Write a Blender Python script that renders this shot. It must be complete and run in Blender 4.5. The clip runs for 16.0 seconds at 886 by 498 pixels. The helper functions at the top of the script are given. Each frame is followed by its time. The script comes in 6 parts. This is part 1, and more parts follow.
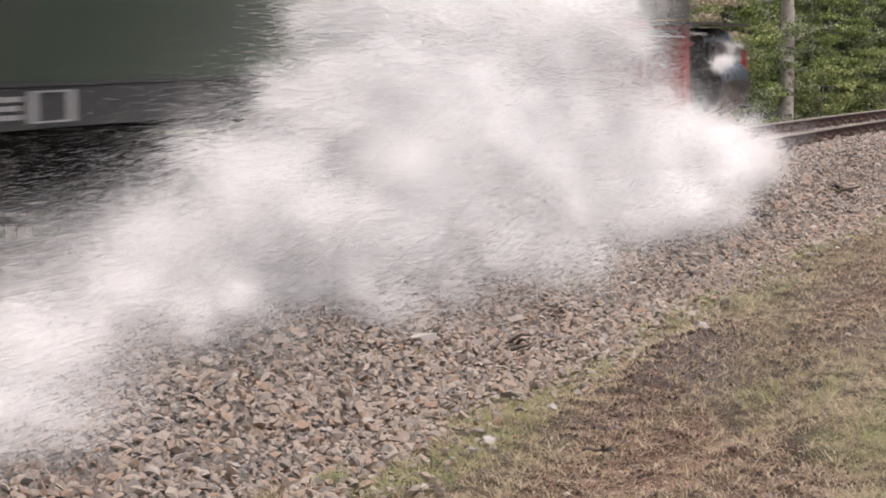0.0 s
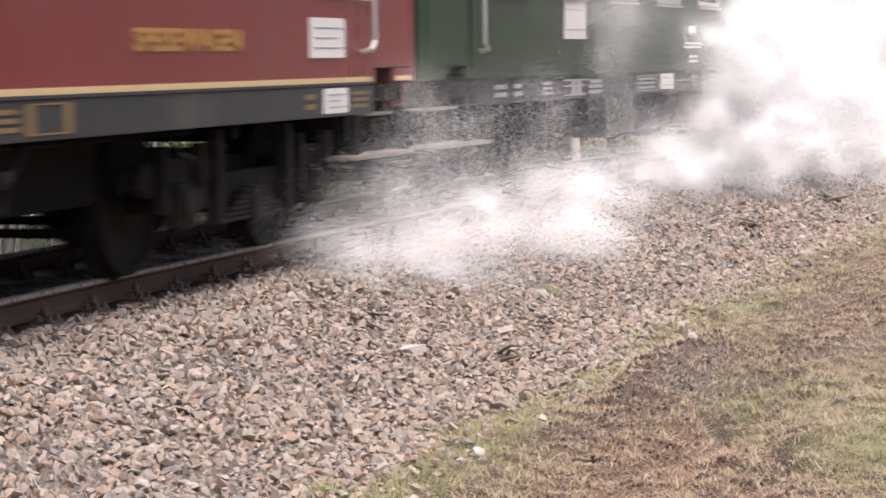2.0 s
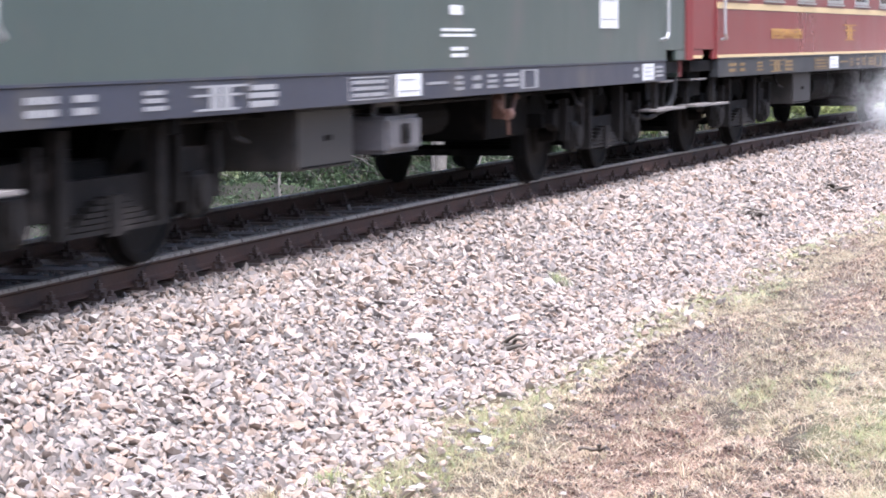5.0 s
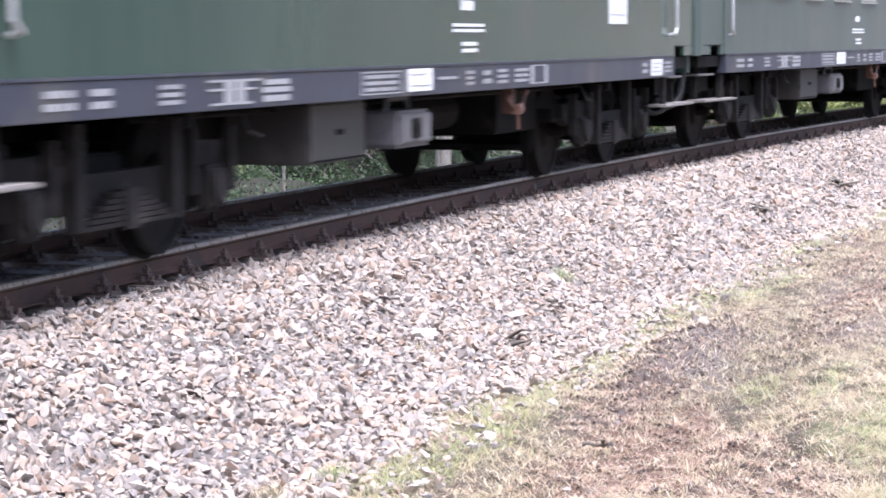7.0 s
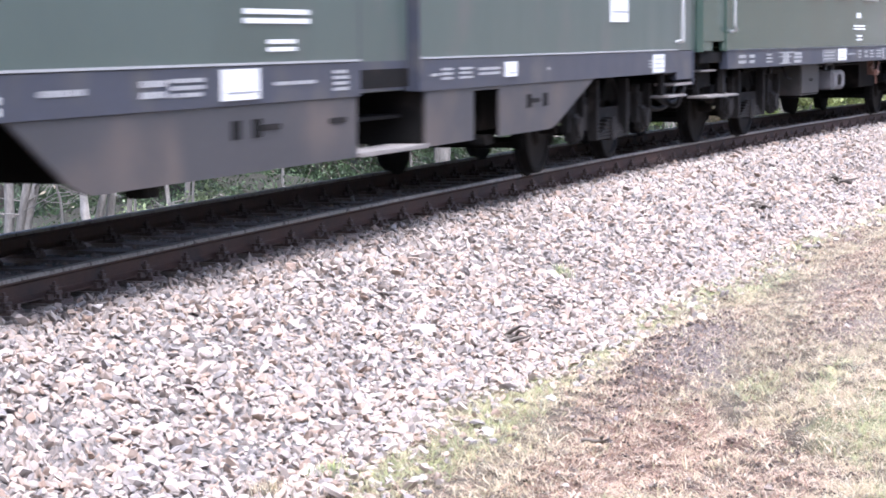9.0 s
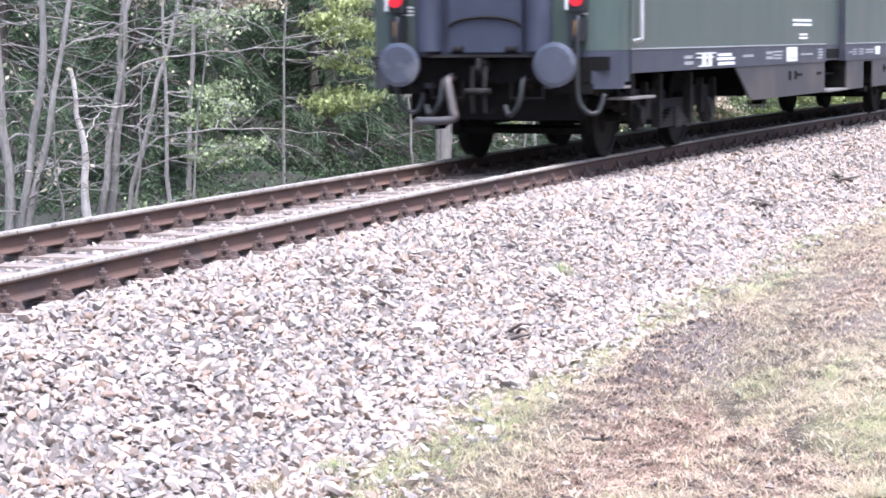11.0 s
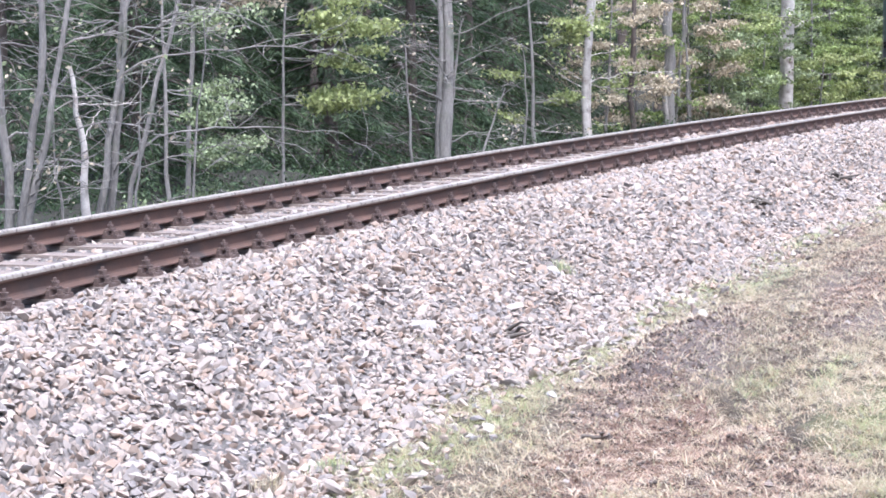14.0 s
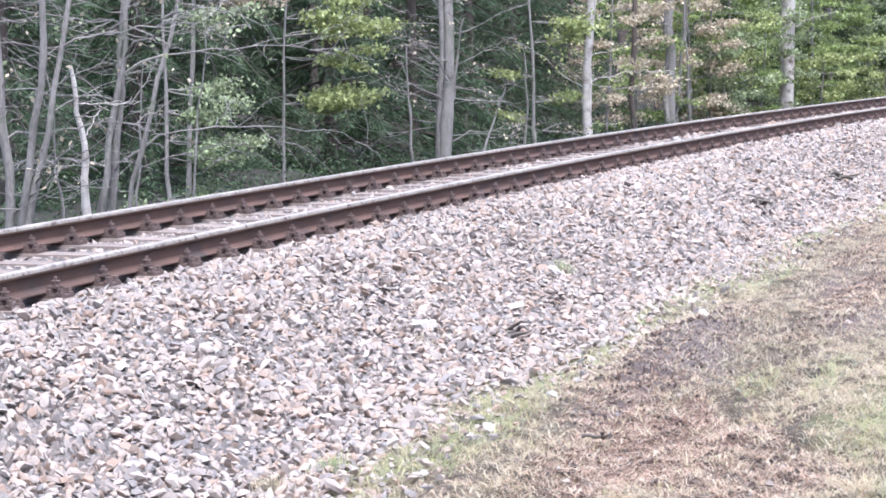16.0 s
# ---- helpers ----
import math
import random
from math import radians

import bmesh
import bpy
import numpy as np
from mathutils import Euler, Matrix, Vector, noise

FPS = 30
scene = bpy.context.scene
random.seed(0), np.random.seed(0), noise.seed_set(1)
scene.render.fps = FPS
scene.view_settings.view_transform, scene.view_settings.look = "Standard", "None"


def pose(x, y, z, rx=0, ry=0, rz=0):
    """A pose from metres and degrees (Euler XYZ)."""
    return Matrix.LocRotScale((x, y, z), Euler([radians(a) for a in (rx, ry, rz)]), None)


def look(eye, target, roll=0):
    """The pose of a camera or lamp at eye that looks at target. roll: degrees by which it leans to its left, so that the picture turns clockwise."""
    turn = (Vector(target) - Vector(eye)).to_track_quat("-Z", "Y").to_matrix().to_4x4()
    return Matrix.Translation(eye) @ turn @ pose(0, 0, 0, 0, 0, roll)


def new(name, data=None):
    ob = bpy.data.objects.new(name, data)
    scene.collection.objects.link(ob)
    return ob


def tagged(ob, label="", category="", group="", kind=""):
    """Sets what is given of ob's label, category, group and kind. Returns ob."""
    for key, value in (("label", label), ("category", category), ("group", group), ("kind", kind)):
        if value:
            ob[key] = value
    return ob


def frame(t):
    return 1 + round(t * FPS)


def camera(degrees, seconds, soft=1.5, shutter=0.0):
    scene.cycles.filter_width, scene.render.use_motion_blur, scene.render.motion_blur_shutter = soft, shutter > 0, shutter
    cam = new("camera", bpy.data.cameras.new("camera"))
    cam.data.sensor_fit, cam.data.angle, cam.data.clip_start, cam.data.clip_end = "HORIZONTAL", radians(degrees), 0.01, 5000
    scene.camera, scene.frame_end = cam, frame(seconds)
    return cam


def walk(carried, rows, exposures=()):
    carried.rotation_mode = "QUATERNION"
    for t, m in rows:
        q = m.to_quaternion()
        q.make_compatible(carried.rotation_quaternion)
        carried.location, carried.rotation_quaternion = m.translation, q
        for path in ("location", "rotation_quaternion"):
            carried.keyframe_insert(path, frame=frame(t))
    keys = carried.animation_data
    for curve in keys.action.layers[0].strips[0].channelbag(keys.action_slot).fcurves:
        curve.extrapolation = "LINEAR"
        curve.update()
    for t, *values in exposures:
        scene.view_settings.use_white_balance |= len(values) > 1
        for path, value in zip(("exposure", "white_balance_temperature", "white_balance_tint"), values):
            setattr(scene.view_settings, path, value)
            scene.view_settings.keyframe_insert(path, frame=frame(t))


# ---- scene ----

# ---------------------------------------------------------------- the track's line
# World: z = 0 is the top of the rails. The near rail leaves the origin along +x and bends
# towards -y on a circle; "s" is the way along the near rail, "o" the offset away from it.
BEND = 0.0031205
GAUGE = 1.50
MID = GAUGE / 2


def on_track(s, o, z=0.0):
    r = 1.0 / BEND
    a = s * BEND
    return Vector(((r + o) * math.sin(a), (r + o) * math.cos(a) - r, z))


def track_pose(s, o=MID, z=0.0):
    p = on_track(s, o, z)
    return pose(p.x, p.y, p.z, 0, 0, -math.degrees(s * BEND))


# ---------------------------------------------------------------- camera
FOV = 21.13
cam = camera(FOV, 16.0, soft=1.7, shutter=0.5)
EYE = (0.0, -6.1936, 1.37995)
YAW, PITCH, ROLL = 75.189, -5.216, -0.287
LENS = 4202.5


def aim(t, dx, dy):
    """The camera's pose when the view is shifted by dx, dy from where it comes to rest."""
    tilt = float(np.interp(t, (0, 1, 2, 4, 6.5, 9, 11.5), (0.05, 0.15, 0.3, 0.3, 0.14, 0.06, 0)))
    yaw = radians(YAW) - dx / LENS
    pit = radians(PITCH) + dy / LENS
    way = Vector((math.cos(pit) * math.sin(yaw), math.cos(pit) * math.cos(yaw), math.sin(pit)))
    return look(EYE, Vector(EYE) + way * 10.0, ROLL - tilt)


SWAY = (
    (0.0, 0, 23), (0.5, -1.5, 35.5), (1.0, -7.5, 38.5), (1.5, -12.5, 40), (2.0, -20, 43), (2.5, -26, 46), (3.0, -24, 43),
    (3.5, -21, 40.5), (4.0, -14, 33), (6.5, -3, 17), (7.0, 0, 15), (7.5, 0, 12.5), (8.0, -4.5, 11), (8.5, -4, 9.5),
    (9.0, -2, 8), (11.5, 0, 3.5), (12.5, 0, 3), (13.0, -1.5, 2.7), (13.5, -1.8, 2), (14.0, -1, 1.2), (14.5, 0, 0.7),
    (16.0, 0, 0),
)
EXPO = (
    (0.0, 0.17, 6600, 14), (1.0, 0.34, 6650, 15), (2.0, 0.72, 6550, 15.5), (3.0, 1.2, 6200, 15), (4.0, 1.5, 5750, 15.5), (6.5, 1.6, 5550, 16),
    (9.0, 1.72, 5450, 16), (11.5, 1.70, 5430, 15), (12.6, 1.70, 5430, 14.5), (13.3, 1.48, 5400, 14), (16.0, 1.43, 5380, 13.5),
)
walk(cam, [(t, aim(t, dx, dy)) for t, dx, dy in SWAY], EXPO)

# ---------------------------------------------------------------- overcast daylight
SUN_UP, SUN_TURN = 69.0, 230.0
world = bpy.data.worlds.new("overcast")
scene.world = world
world.use_nodes = True
wn = world.node_tree.nodes
sky = wn.new("ShaderNodeTexSky")
sky.sky_type = "NISHITA"
sky.sun_disc = False
sky.sun_elevation, sky.sun_rotation = radians(SUN_UP), radians(SUN_TURN)
sky.air_density, sky.dust_density, sky.ozone_density = 1.0, 6.0, 0.6
wn["Background"].inputs["Strength"].default_value = 0.118
world.node_tree.links.new(sky.outputs["Color"], wn["Background"].inputs["Color"])
sun = new("sun", bpy.data.lights.new("sun", "SUN"))
sun.data.energy, sun.data.angle, sun.data.color = 2.15, radians(38), (1.0, 0.97, 0.93)
SUN_WAY = Vector((math.sin(radians(SUN_TURN)) * math.cos(radians(SUN_UP)), math.cos(radians(SUN_TURN)) * math.cos(radians(SUN_UP)), math.sin(radians(SUN_UP))))
sun.matrix_world = look(SUN_WAY * 50, (0, 0, 0))

# ---------------------------------------------------------------- materials


def material(name, a, b=None, rough=0.6, metal=0.0, scale=8.0, fine=60.0, bump=0.15, dirt=None, dirt_amount=0.5, dirt_scale=1.5,
             per="", spread=0.0, stretch=(1, 1, 1), through_light=0.0, gloss=0.5, depth=0.004):
    """A surface with two scales of variation: a and b are its two tones, dirt a third that lies on it in patches.
    per: 'object' or 'island' varies the tone from piece to piece by spread."""
    m = bpy.data.materials.new(name)
    m.use_nodes = True
    nt = m.node_tree
    nodes, link = nt.nodes, nt.links.new
    bsdf = nodes["Principled BSDF"]
    b = b or tuple(c * 0.75 for c in a)
    co = nodes.new("ShaderNodeTexCoord")
    mp = nodes.new("ShaderNodeMapping")
    mp.inputs["Scale"].default_value = stretch
    link(co.outputs["Object"], mp.inputs["Vector"])
    n1 = nodes.new("ShaderNodeTexNoise")
    n1.inputs["Scale"].default_value, n1.inputs["Detail"].default_value = scale, 6
    n2 = nodes.new("ShaderNodeTexNoise")
    n2.inputs["Scale"].default_value, n2.inputs["Detail"].default_value = fine, 4
    link(mp.outputs[0], n1.inputs["Vector"])
    link(mp.outputs[0], n2.inputs["Vector"])
    ramp = nodes.new("ShaderNodeValToRGB")
    ramp.color_ramp.elements[0].position, ramp.color_ramp.elements[1].position = 0.33, 0.67
    ramp.color_ramp.elements[0].color, ramp.color_ramp.elements[1].color = (*b, 1), (*a, 1)
    add = nodes.new("ShaderNodeMath")
    add.operation = "MULTIPLY_ADD"
    add.inputs[1].default_value, add.inputs[2].default_value = 0.4, 0.0
    link(n2.outputs["Fac"], add.inputs[0])
    mul = nodes.new("ShaderNodeMath")
    mul.operation = "MULTIPLY_ADD"
    mul.inputs[1].default_value = 0.6
    link(n1.outputs["Fac"], mul.inputs[0])
    link(add.outputs[0], mul.inputs[2])
    link(mul.outputs[0], ramp.inputs[0])
    colour = ramp.outputs[0]
    if per:
        if per == "object":
            src = nodes.new("ShaderNodeObjectInfo").outputs["Random"]
        else:
            src = nodes.new("ShaderNodeNewGeometry").outputs["Random Per Island"]
        hsv = nodes.new("ShaderNodeHueSaturation")
        mr = nodes.new("ShaderNodeMapRange")
        mr.inputs["To Min"].default_value, mr.inputs["To Max"].default_value = 1.0 - spread, 1.0 + spread
        link(src, mr.inputs["Value"])
        link(mr.outputs[0], hsv.inputs["Value"])
        link(colour, hsv.inputs["Color"])
        colour = hsv.outputs[0]
    if dirt:
        n3 = nodes.new("ShaderNodeTexNoise")
        n3.inputs["Scale"].default_value, n3.inputs["Detail"].default_value = dirt_scale, 8
        link(co.outputs["Object"], n3.inputs["Vector"])
        r3 = nodes.new("ShaderNodeValToRGB")
        r3.color_ramp.elements[0].position, r3.color_ramp.elements[1].position = 0.68 - 0.3 * dirt_amount, 0.82 - 0.25 * dirt_amount
        link(n3.outputs["Fac"], r3.inputs[0])
        mx = nodes.new("ShaderNodeMix")
        mx.data_type = "RGBA"
        link(r3.outputs[0], mx.inputs[0])
        link(colour, mx.inputs[6])
        mx.inputs[7].default_value = (*dirt, 1)
        colour = mx.outputs[2]
    link(colour, bsdf.inputs["Base Color"])
    bsdf.inputs["Metallic"].default_value = metal
    rr = nodes.new("ShaderNodeMapRange")
    rr.inputs["To Min"].default_value, rr.inputs["To Max"].default_value = max(0.02, rough - 0.12), min(1.0, rough + 0.12)
    link(n1.outputs["Fac"], rr.inputs["Value"])
    link(rr.outputs[0], bsdf.inputs["Roughness"])
    bsdf.inputs["Specular IOR Level"].default_value = gloss
    if bump:
        bp = nodes.new("ShaderNodeBump")
        bp.inputs["Strength"].default_value, bp.inputs["Distance"].default_value = bump, depth
        link(n2.outputs["Fac"], bp.inputs["Height"])
        link(bp.outputs[0], bsdf.inputs["Normal"])
    if through_light:
        tl = nodes.new("ShaderNodeBsdfTranslucent")
        link(colour, tl.inputs["Color"])
        ms = nodes.new("ShaderNodeMixShader")
        ms.inputs[0].default_value = through_light
        link(bsdf.outputs[0], ms.inputs[1])
        link(tl.outputs[0], ms.inputs[2])
        link(ms.outputs[0], nodes["Material Output"].inputs["Surface"])
    return m


def palette(m, stops, by="island"):
    """Replace the two tones of a pieced material by a palette, picked piece by piece."""
    nt = m.node_tree
    pick = nt.nodes.new("ShaderNodeNewGeometry").outputs["Random Per Island"] if by == "island" else nt.nodes.new("ShaderNodeObjectInfo").outputs["Random"]
    ramp = nt.nodes.new("ShaderNodeValToRGB")
    ramp.color_ramp.interpolation = "CONSTANT"
    els = ramp.color_ramp.elements
    while len(els) < len(stops):
        els.new(0.5)
    for e, (pos, col) in zip(els, stops):
        e.position, e.color = pos, (*col, 1)
    nt.links.new(pick, ramp.inputs[0])
    mix = nt.nodes.new("ShaderNodeMix")
    mix.data_type, mix.blend_type = "RGBA", "MULTIPLY"
    mix.inputs[0].default_value = 1.0
    bsdf = nt.nodes["Principled BSDF"]
    old = bsdf.inputs["Base Color"].links[0].from_socket
    nt.links.new(old, mix.inputs[6])
    nt.links.new(ramp.outputs[0], mix.inputs[7])
    nt.links.new(mix.outputs[2], bsdf.inputs["Base Color"])
    return m


ROCK = ((0.0, (0.385, 0.33, 0.292)), (0.17, (0.30, 0.258, 0.228)), (0.30, (0.405, 0.36, 0.325)), (0.44, (0.365, 0.288, 0.234)), (0.56, (0.245, 0.222, 0.21)),
        (0.66, (0.385, 0.322, 0.278)), (0.78, (0.295, 0.262, 0.24)), (0.86, (0.335, 0.25, 0.197)), (0.92, (0.265, 0.246, 0.238)), (0.965, (0.43, 0.40, 0.375)))
M_stone = palette(material("crushed_rock", (1.0, 0.98, 0.95), (0.78, 0.75, 0.72), rough=0.9, scale=25, fine=180, bump=0.3), ROCK)
M_stone_piece = palette(material("crushed_rock_piece", (1.0, 0.98, 0.95), (0.78, 0.75, 0.72), rough=0.9, scale=25, fine=180, bump=0.3), ROCK, "object")
M_bed = material("ballast_bed", (0.17, 0.15, 0.135), (0.085, 0.075, 0.068), rough=0.95, scale=14, fine=45, bump=1.0, depth=0.03)
M_rust = material("rusty_rail", (0.135, 0.074, 0.053), (0.075, 0.045, 0.034), rough=0.75, metal=0.1, scale=6, fine=90, bump=0.2, dirt=(0.06, 0.045, 0.04), dirt_amount=0.5, dirt_scale=3)
M_steel = material("rail_head_steel", (0.43, 0.385, 0.33), (0.27, 0.23, 0.19), rough=0.5, metal=0.12, scale=3, fine=30, bump=0.08, dirt=(0.07, 0.05, 0.042), dirt_amount=0.5, dirt_scale=22)
M_fast = material("rusty_fastening", (0.19, 0.135, 0.115), (0.085, 0.062, 0.054), rough=0.6, metal=0.2, scale=20, fine=120, bump=0.3)
M_sleeper = material("weathered_wood_sleeper", (0.31, 0.25, 0.21), (0.16, 0.13, 0.112), rough=0.9, scale=3, fine=40, bump=0.6, stretch=(6, 0.6, 6), per="object", spread=0.18, depth=0.01)
M_wood_dead = material("dead_wood", (0.17, 0.145, 0.12), (0.09, 0.075, 0.062), rough=0.9, scale=6, fine=50, bump=0.5, stretch=(1, 1, 0.3))
# ---------------------------------------------------------------- building blocks


def mesh_of(name, verts, faces, mat, smooth=False):
    me = bpy.data.meshes.new(name)
    me.from_pydata([tuple(v) for v in verts], [], faces)
    for m in (mat if isinstance(mat, (list, tuple)) else [mat]):
        me.materials.append(m)
    if smooth:
        me.polygons.foreach_set("use_smooth", [True] * len(me.polygons))
    me.update()
    return me


def fast_mesh(name, co, tris, mat):
    """A mesh from arrays: co (n, 3), tris (m, 3)."""
    me = bpy.data.meshes.new(name)
    n, m = len(co), len(tris)
    me.vertices.add(n)
    me.vertices.foreach_set("co", np.asarray(co, dtype=np.float32).ravel())
    me.loops.add(m * 3)
    me.loops.foreach_set("vertex_index", np.asarray(tris, dtype=np.int32).ravel())
    me.polygons.add(m)
    me.polygons.foreach_set("loop_start", np.arange(0, m * 3, 3, dtype=np.int32))
    me.materials.append(mat)
    me.polygons.foreach_set("use_smooth", [False] * m)
    me.update(calc_edges=True)
    return me


def part(name, bm, mat, parent, label=""):
    """Link a bmesh as one mesh object under a thing or part."""
    me = bpy.data.meshes.new(name)
    bm.to_mesh(me)
    bm.free()
    me.materials.append(mat)
    ob = new(name, me)
    ob.parent = parent
    if label:
        ob["label"] = label
    return ob


def thing(name, m, label, category, group="", kind=""):
    ob = new(name)
    ob.empty_display_size = 0.2
    ob.matrix_basis = m
    return tagged(ob, label, category, group, kind)


def box(bm, x0, x1, y0, y1, z0, z1, bev=0.0):
    geo = bmesh.ops.create_cube(bm, size=1.0)["verts"]
    for v in geo:
        v.co = Vector((x0 + (v.co.x + 0.5) * (x1 - x0), y0 + (v.co.y + 0.5) * (y1 - y0), z0 + (v.co.z + 0.5) * (z1 - z0)))
    if bev:
        es = {e for v in geo for e in v.link_edges}
        bmesh.ops.bevel(bm, geom=list(es), offset=bev, segments=2, affect="EDGES")
    return bm


def rod(bm, a, b, r, seg=10, r2=None):
    a, b = Vector(a), Vector(b)
    d = b - a
    m = Matrix.Translation((a + b) / 2) @ d.to_track_quat("Z", "Y").to_matrix().to_4x4()
    bmesh.ops.create_cone(bm, cap_ends=True, segments=seg, radius1=r, radius2=r if r2 is None else r2, depth=d.length, matrix=m)
    return bm


def bent(bm, pts, r, seg=8):
    for a, b in zip(pts, pts[1:]):
        rod(bm, a, b, r, seg)
    for p in pts[1:-1]:
        bmesh.ops.create_uvsphere(bm, u_segments=seg, v_segments=6, radius=r, matrix=Matrix.Translation(p))
    return bm


def extrude_profile(bm, pts, x0, x1):
    """A prism along x over the outline pts of (y, z)."""
    a = [bm.verts.new((x0, y, z)) for y, z in pts]
    b = [bm.verts.new((x1, y, z)) for y, z in pts]
    n = len(pts)
    for i in range(n):
        bm.faces.new((a[i], a[(i + 1) % n], b[(i + 1) % n], b[i]))
    bm.faces.new(a[::-1])
    bm.faces.new(b)
    bmesh.ops.recalc_face_normals(bm, faces=bm.faces)
    return bm


def extrude_side(bm, pts, y0, y1):
    """A plate in the x-z plane with outline pts of (x, z), from y0 to y1."""
    a = [bm.verts.new((x, y0, z)) for x, z in pts]
    b = [bm.verts.new((x, y1, z)) for x, z in pts]
    n = len(pts)
    for i in range(n):
        bm.faces.new((a[i], a[(i + 1) % n], b[(i + 1) % n], b[i]))
    bm.faces.new(a[::-1])
    bm.faces.new(b)
    bmesh.ops.recalc_face_normals(bm, faces=bm.faces)
    return bm


def B():
    return bmesh.new()


# ---------------------------------------------------------------- ground: one sheet to the horizon
PROFILE = ((-4000, 6.0), (-400, 2.0), (-60, 0.1), (-14, -0.25), (-8.0, -0.36), (-6.0, -0.46), (-4.6, -0.60), (-3.4, -0.71), (-2.5, -0.76), (-2.2, -0.72),
           (-0.98, -0.245), (-0.62, -0.205), (-0.24, -0.21), (-0.14, -0.235), (0.16, -0.235), (0.26, -0.226), (1.24, -0.226), (1.34, -0.235), (2.10, -0.235), (2.5, -0.27), (4.2, -1.05), (6.0, -1.35), (10.0, -1.5), (16, -1.2), (24, 0.8), (40, 7.0), (70, 16.0), (160, 24), (4000, 60))
P_O = np.array([a for a, _ in PROFILE], float)
P_Z = np.array([b for _, b in PROFILE], float)


def ground_z(s, o):
    """Height of the ground beside the track, with its unevenness."""
    z = np.interp(o, P_O, P_Z)
    verge = np.clip((-o - 2.4) / 0.8, 0, 1)
    wood = np.clip((o - 3.5) / 2.0, 0, 1)
    z = z + verge * (0.018 * np.sin(s * 0.9 + o * 3.1) + 0.010 * np.sin(s * 3.1 - o * 7.7 + 2 * np.sin(s * 0.7)) + 0.007 * np.sin(s * 7.3 + o * 11.1 + 2 * np.sin(o * 3)) + 0.005 * np.sin(s * 13.7 - o * 17.3))
    z = z + verge * (0.022 * np.abs(np.sin(s * 1.9 + 3 * np.sin(o * 2.3))) * np.sin(o * 6.5 + 1.5 * np.sin(s * 1.1)))
    z = z + verge * (0.016 * np.sin(s * 11.3 + 2.1 * np.sin(o * 9.1)) * np.sin(o * 14.7 + 1.7 * np.sin(s * 6.3)) + 0.010 * np.sin(s * 23.1 - o * 29.3 + 2 * np.sin(s * 5.1)))
    # a crumbling edge that runs out of the hump
    along = np.clip((s - 10.9) / 0.6, 0, 1) * np.clip((14.6 - s) / 0.6, 0, 1)
    off = o - (-4.75 + 0.355 * (s - 11.3) + 0.07 * np.sin(s * 3.7) + 0.04 * np.sin(s * 8.3))
    z = z - 0.10 * along * np.exp(-(off / 0.07) ** 2) + 0.05 * along * np.exp(-((off - 0.22) / 0.14) ** 2)
    # a low hump of soil on the verge and the hollow behind it
    z = z + 0.17 * np.exp(-(((s - 15.6) / 2.2) ** 2 + ((o + 3.45) / 0.34) ** 2)) - 0.10 * np.exp(-(((s - 13.3) / 2.2) ** 2 + ((o + 4.2) / 0.3) ** 2))
    z = z + wood * (0.15 * np.sin(s * 0.7 + o * 0.9) + 0.08 * np.sin(s * 1.9 - o * 1.3))
    shoulder = np.clip((-o - 0.5) / 0.5, 0, 1) * np.clip((o + 2.6) / 0.5, 0, 1)
    z = z + shoulder * (0.02 * np.sin(s * 0.9 + 0.7) + 0.016 * np.sin(s * 2.3 + o * 4) + 0.01 * np.sin(s * 5.1 - o * 3))
    return z


def strip(s_list, o_list):
    s, o = np.meshgrid(s_list, o_list, indexing="ij")
    z = ground_z(s, o)
    r = 1.0 / BEND
    a = s * BEND
    # near the line the sheet follows the bend; far out it is a plain grid
    x = np.where(np.abs(o) < 250, (r + o) * np.sin(a), s)
    y = np.where(np.abs(o) < 250, (r + o) * np.cos(a) - r, o)
    return np.stack([x, y, z], -1)


def grid_mesh(name, pts, mat):
    n, m, _ = pts.shape
    idx = np.arange(n * m).reshape(n, m)
    a, b, c, d = idx[:-1, :-1].ravel(), idx[1:, :-1].ravel(), idx[1:, 1:].ravel(), idx[:-1, 1:].ravel()
    tris = np.concatenate([np.stack([a, b, c], 1), np.stack([a, c, d], 1)])
    me = fast_mesh(name, pts.reshape(-1, 3), tris, mat)
    me.polygons.foreach_set("use_smooth", [True] * len(me.polygons))
    return me


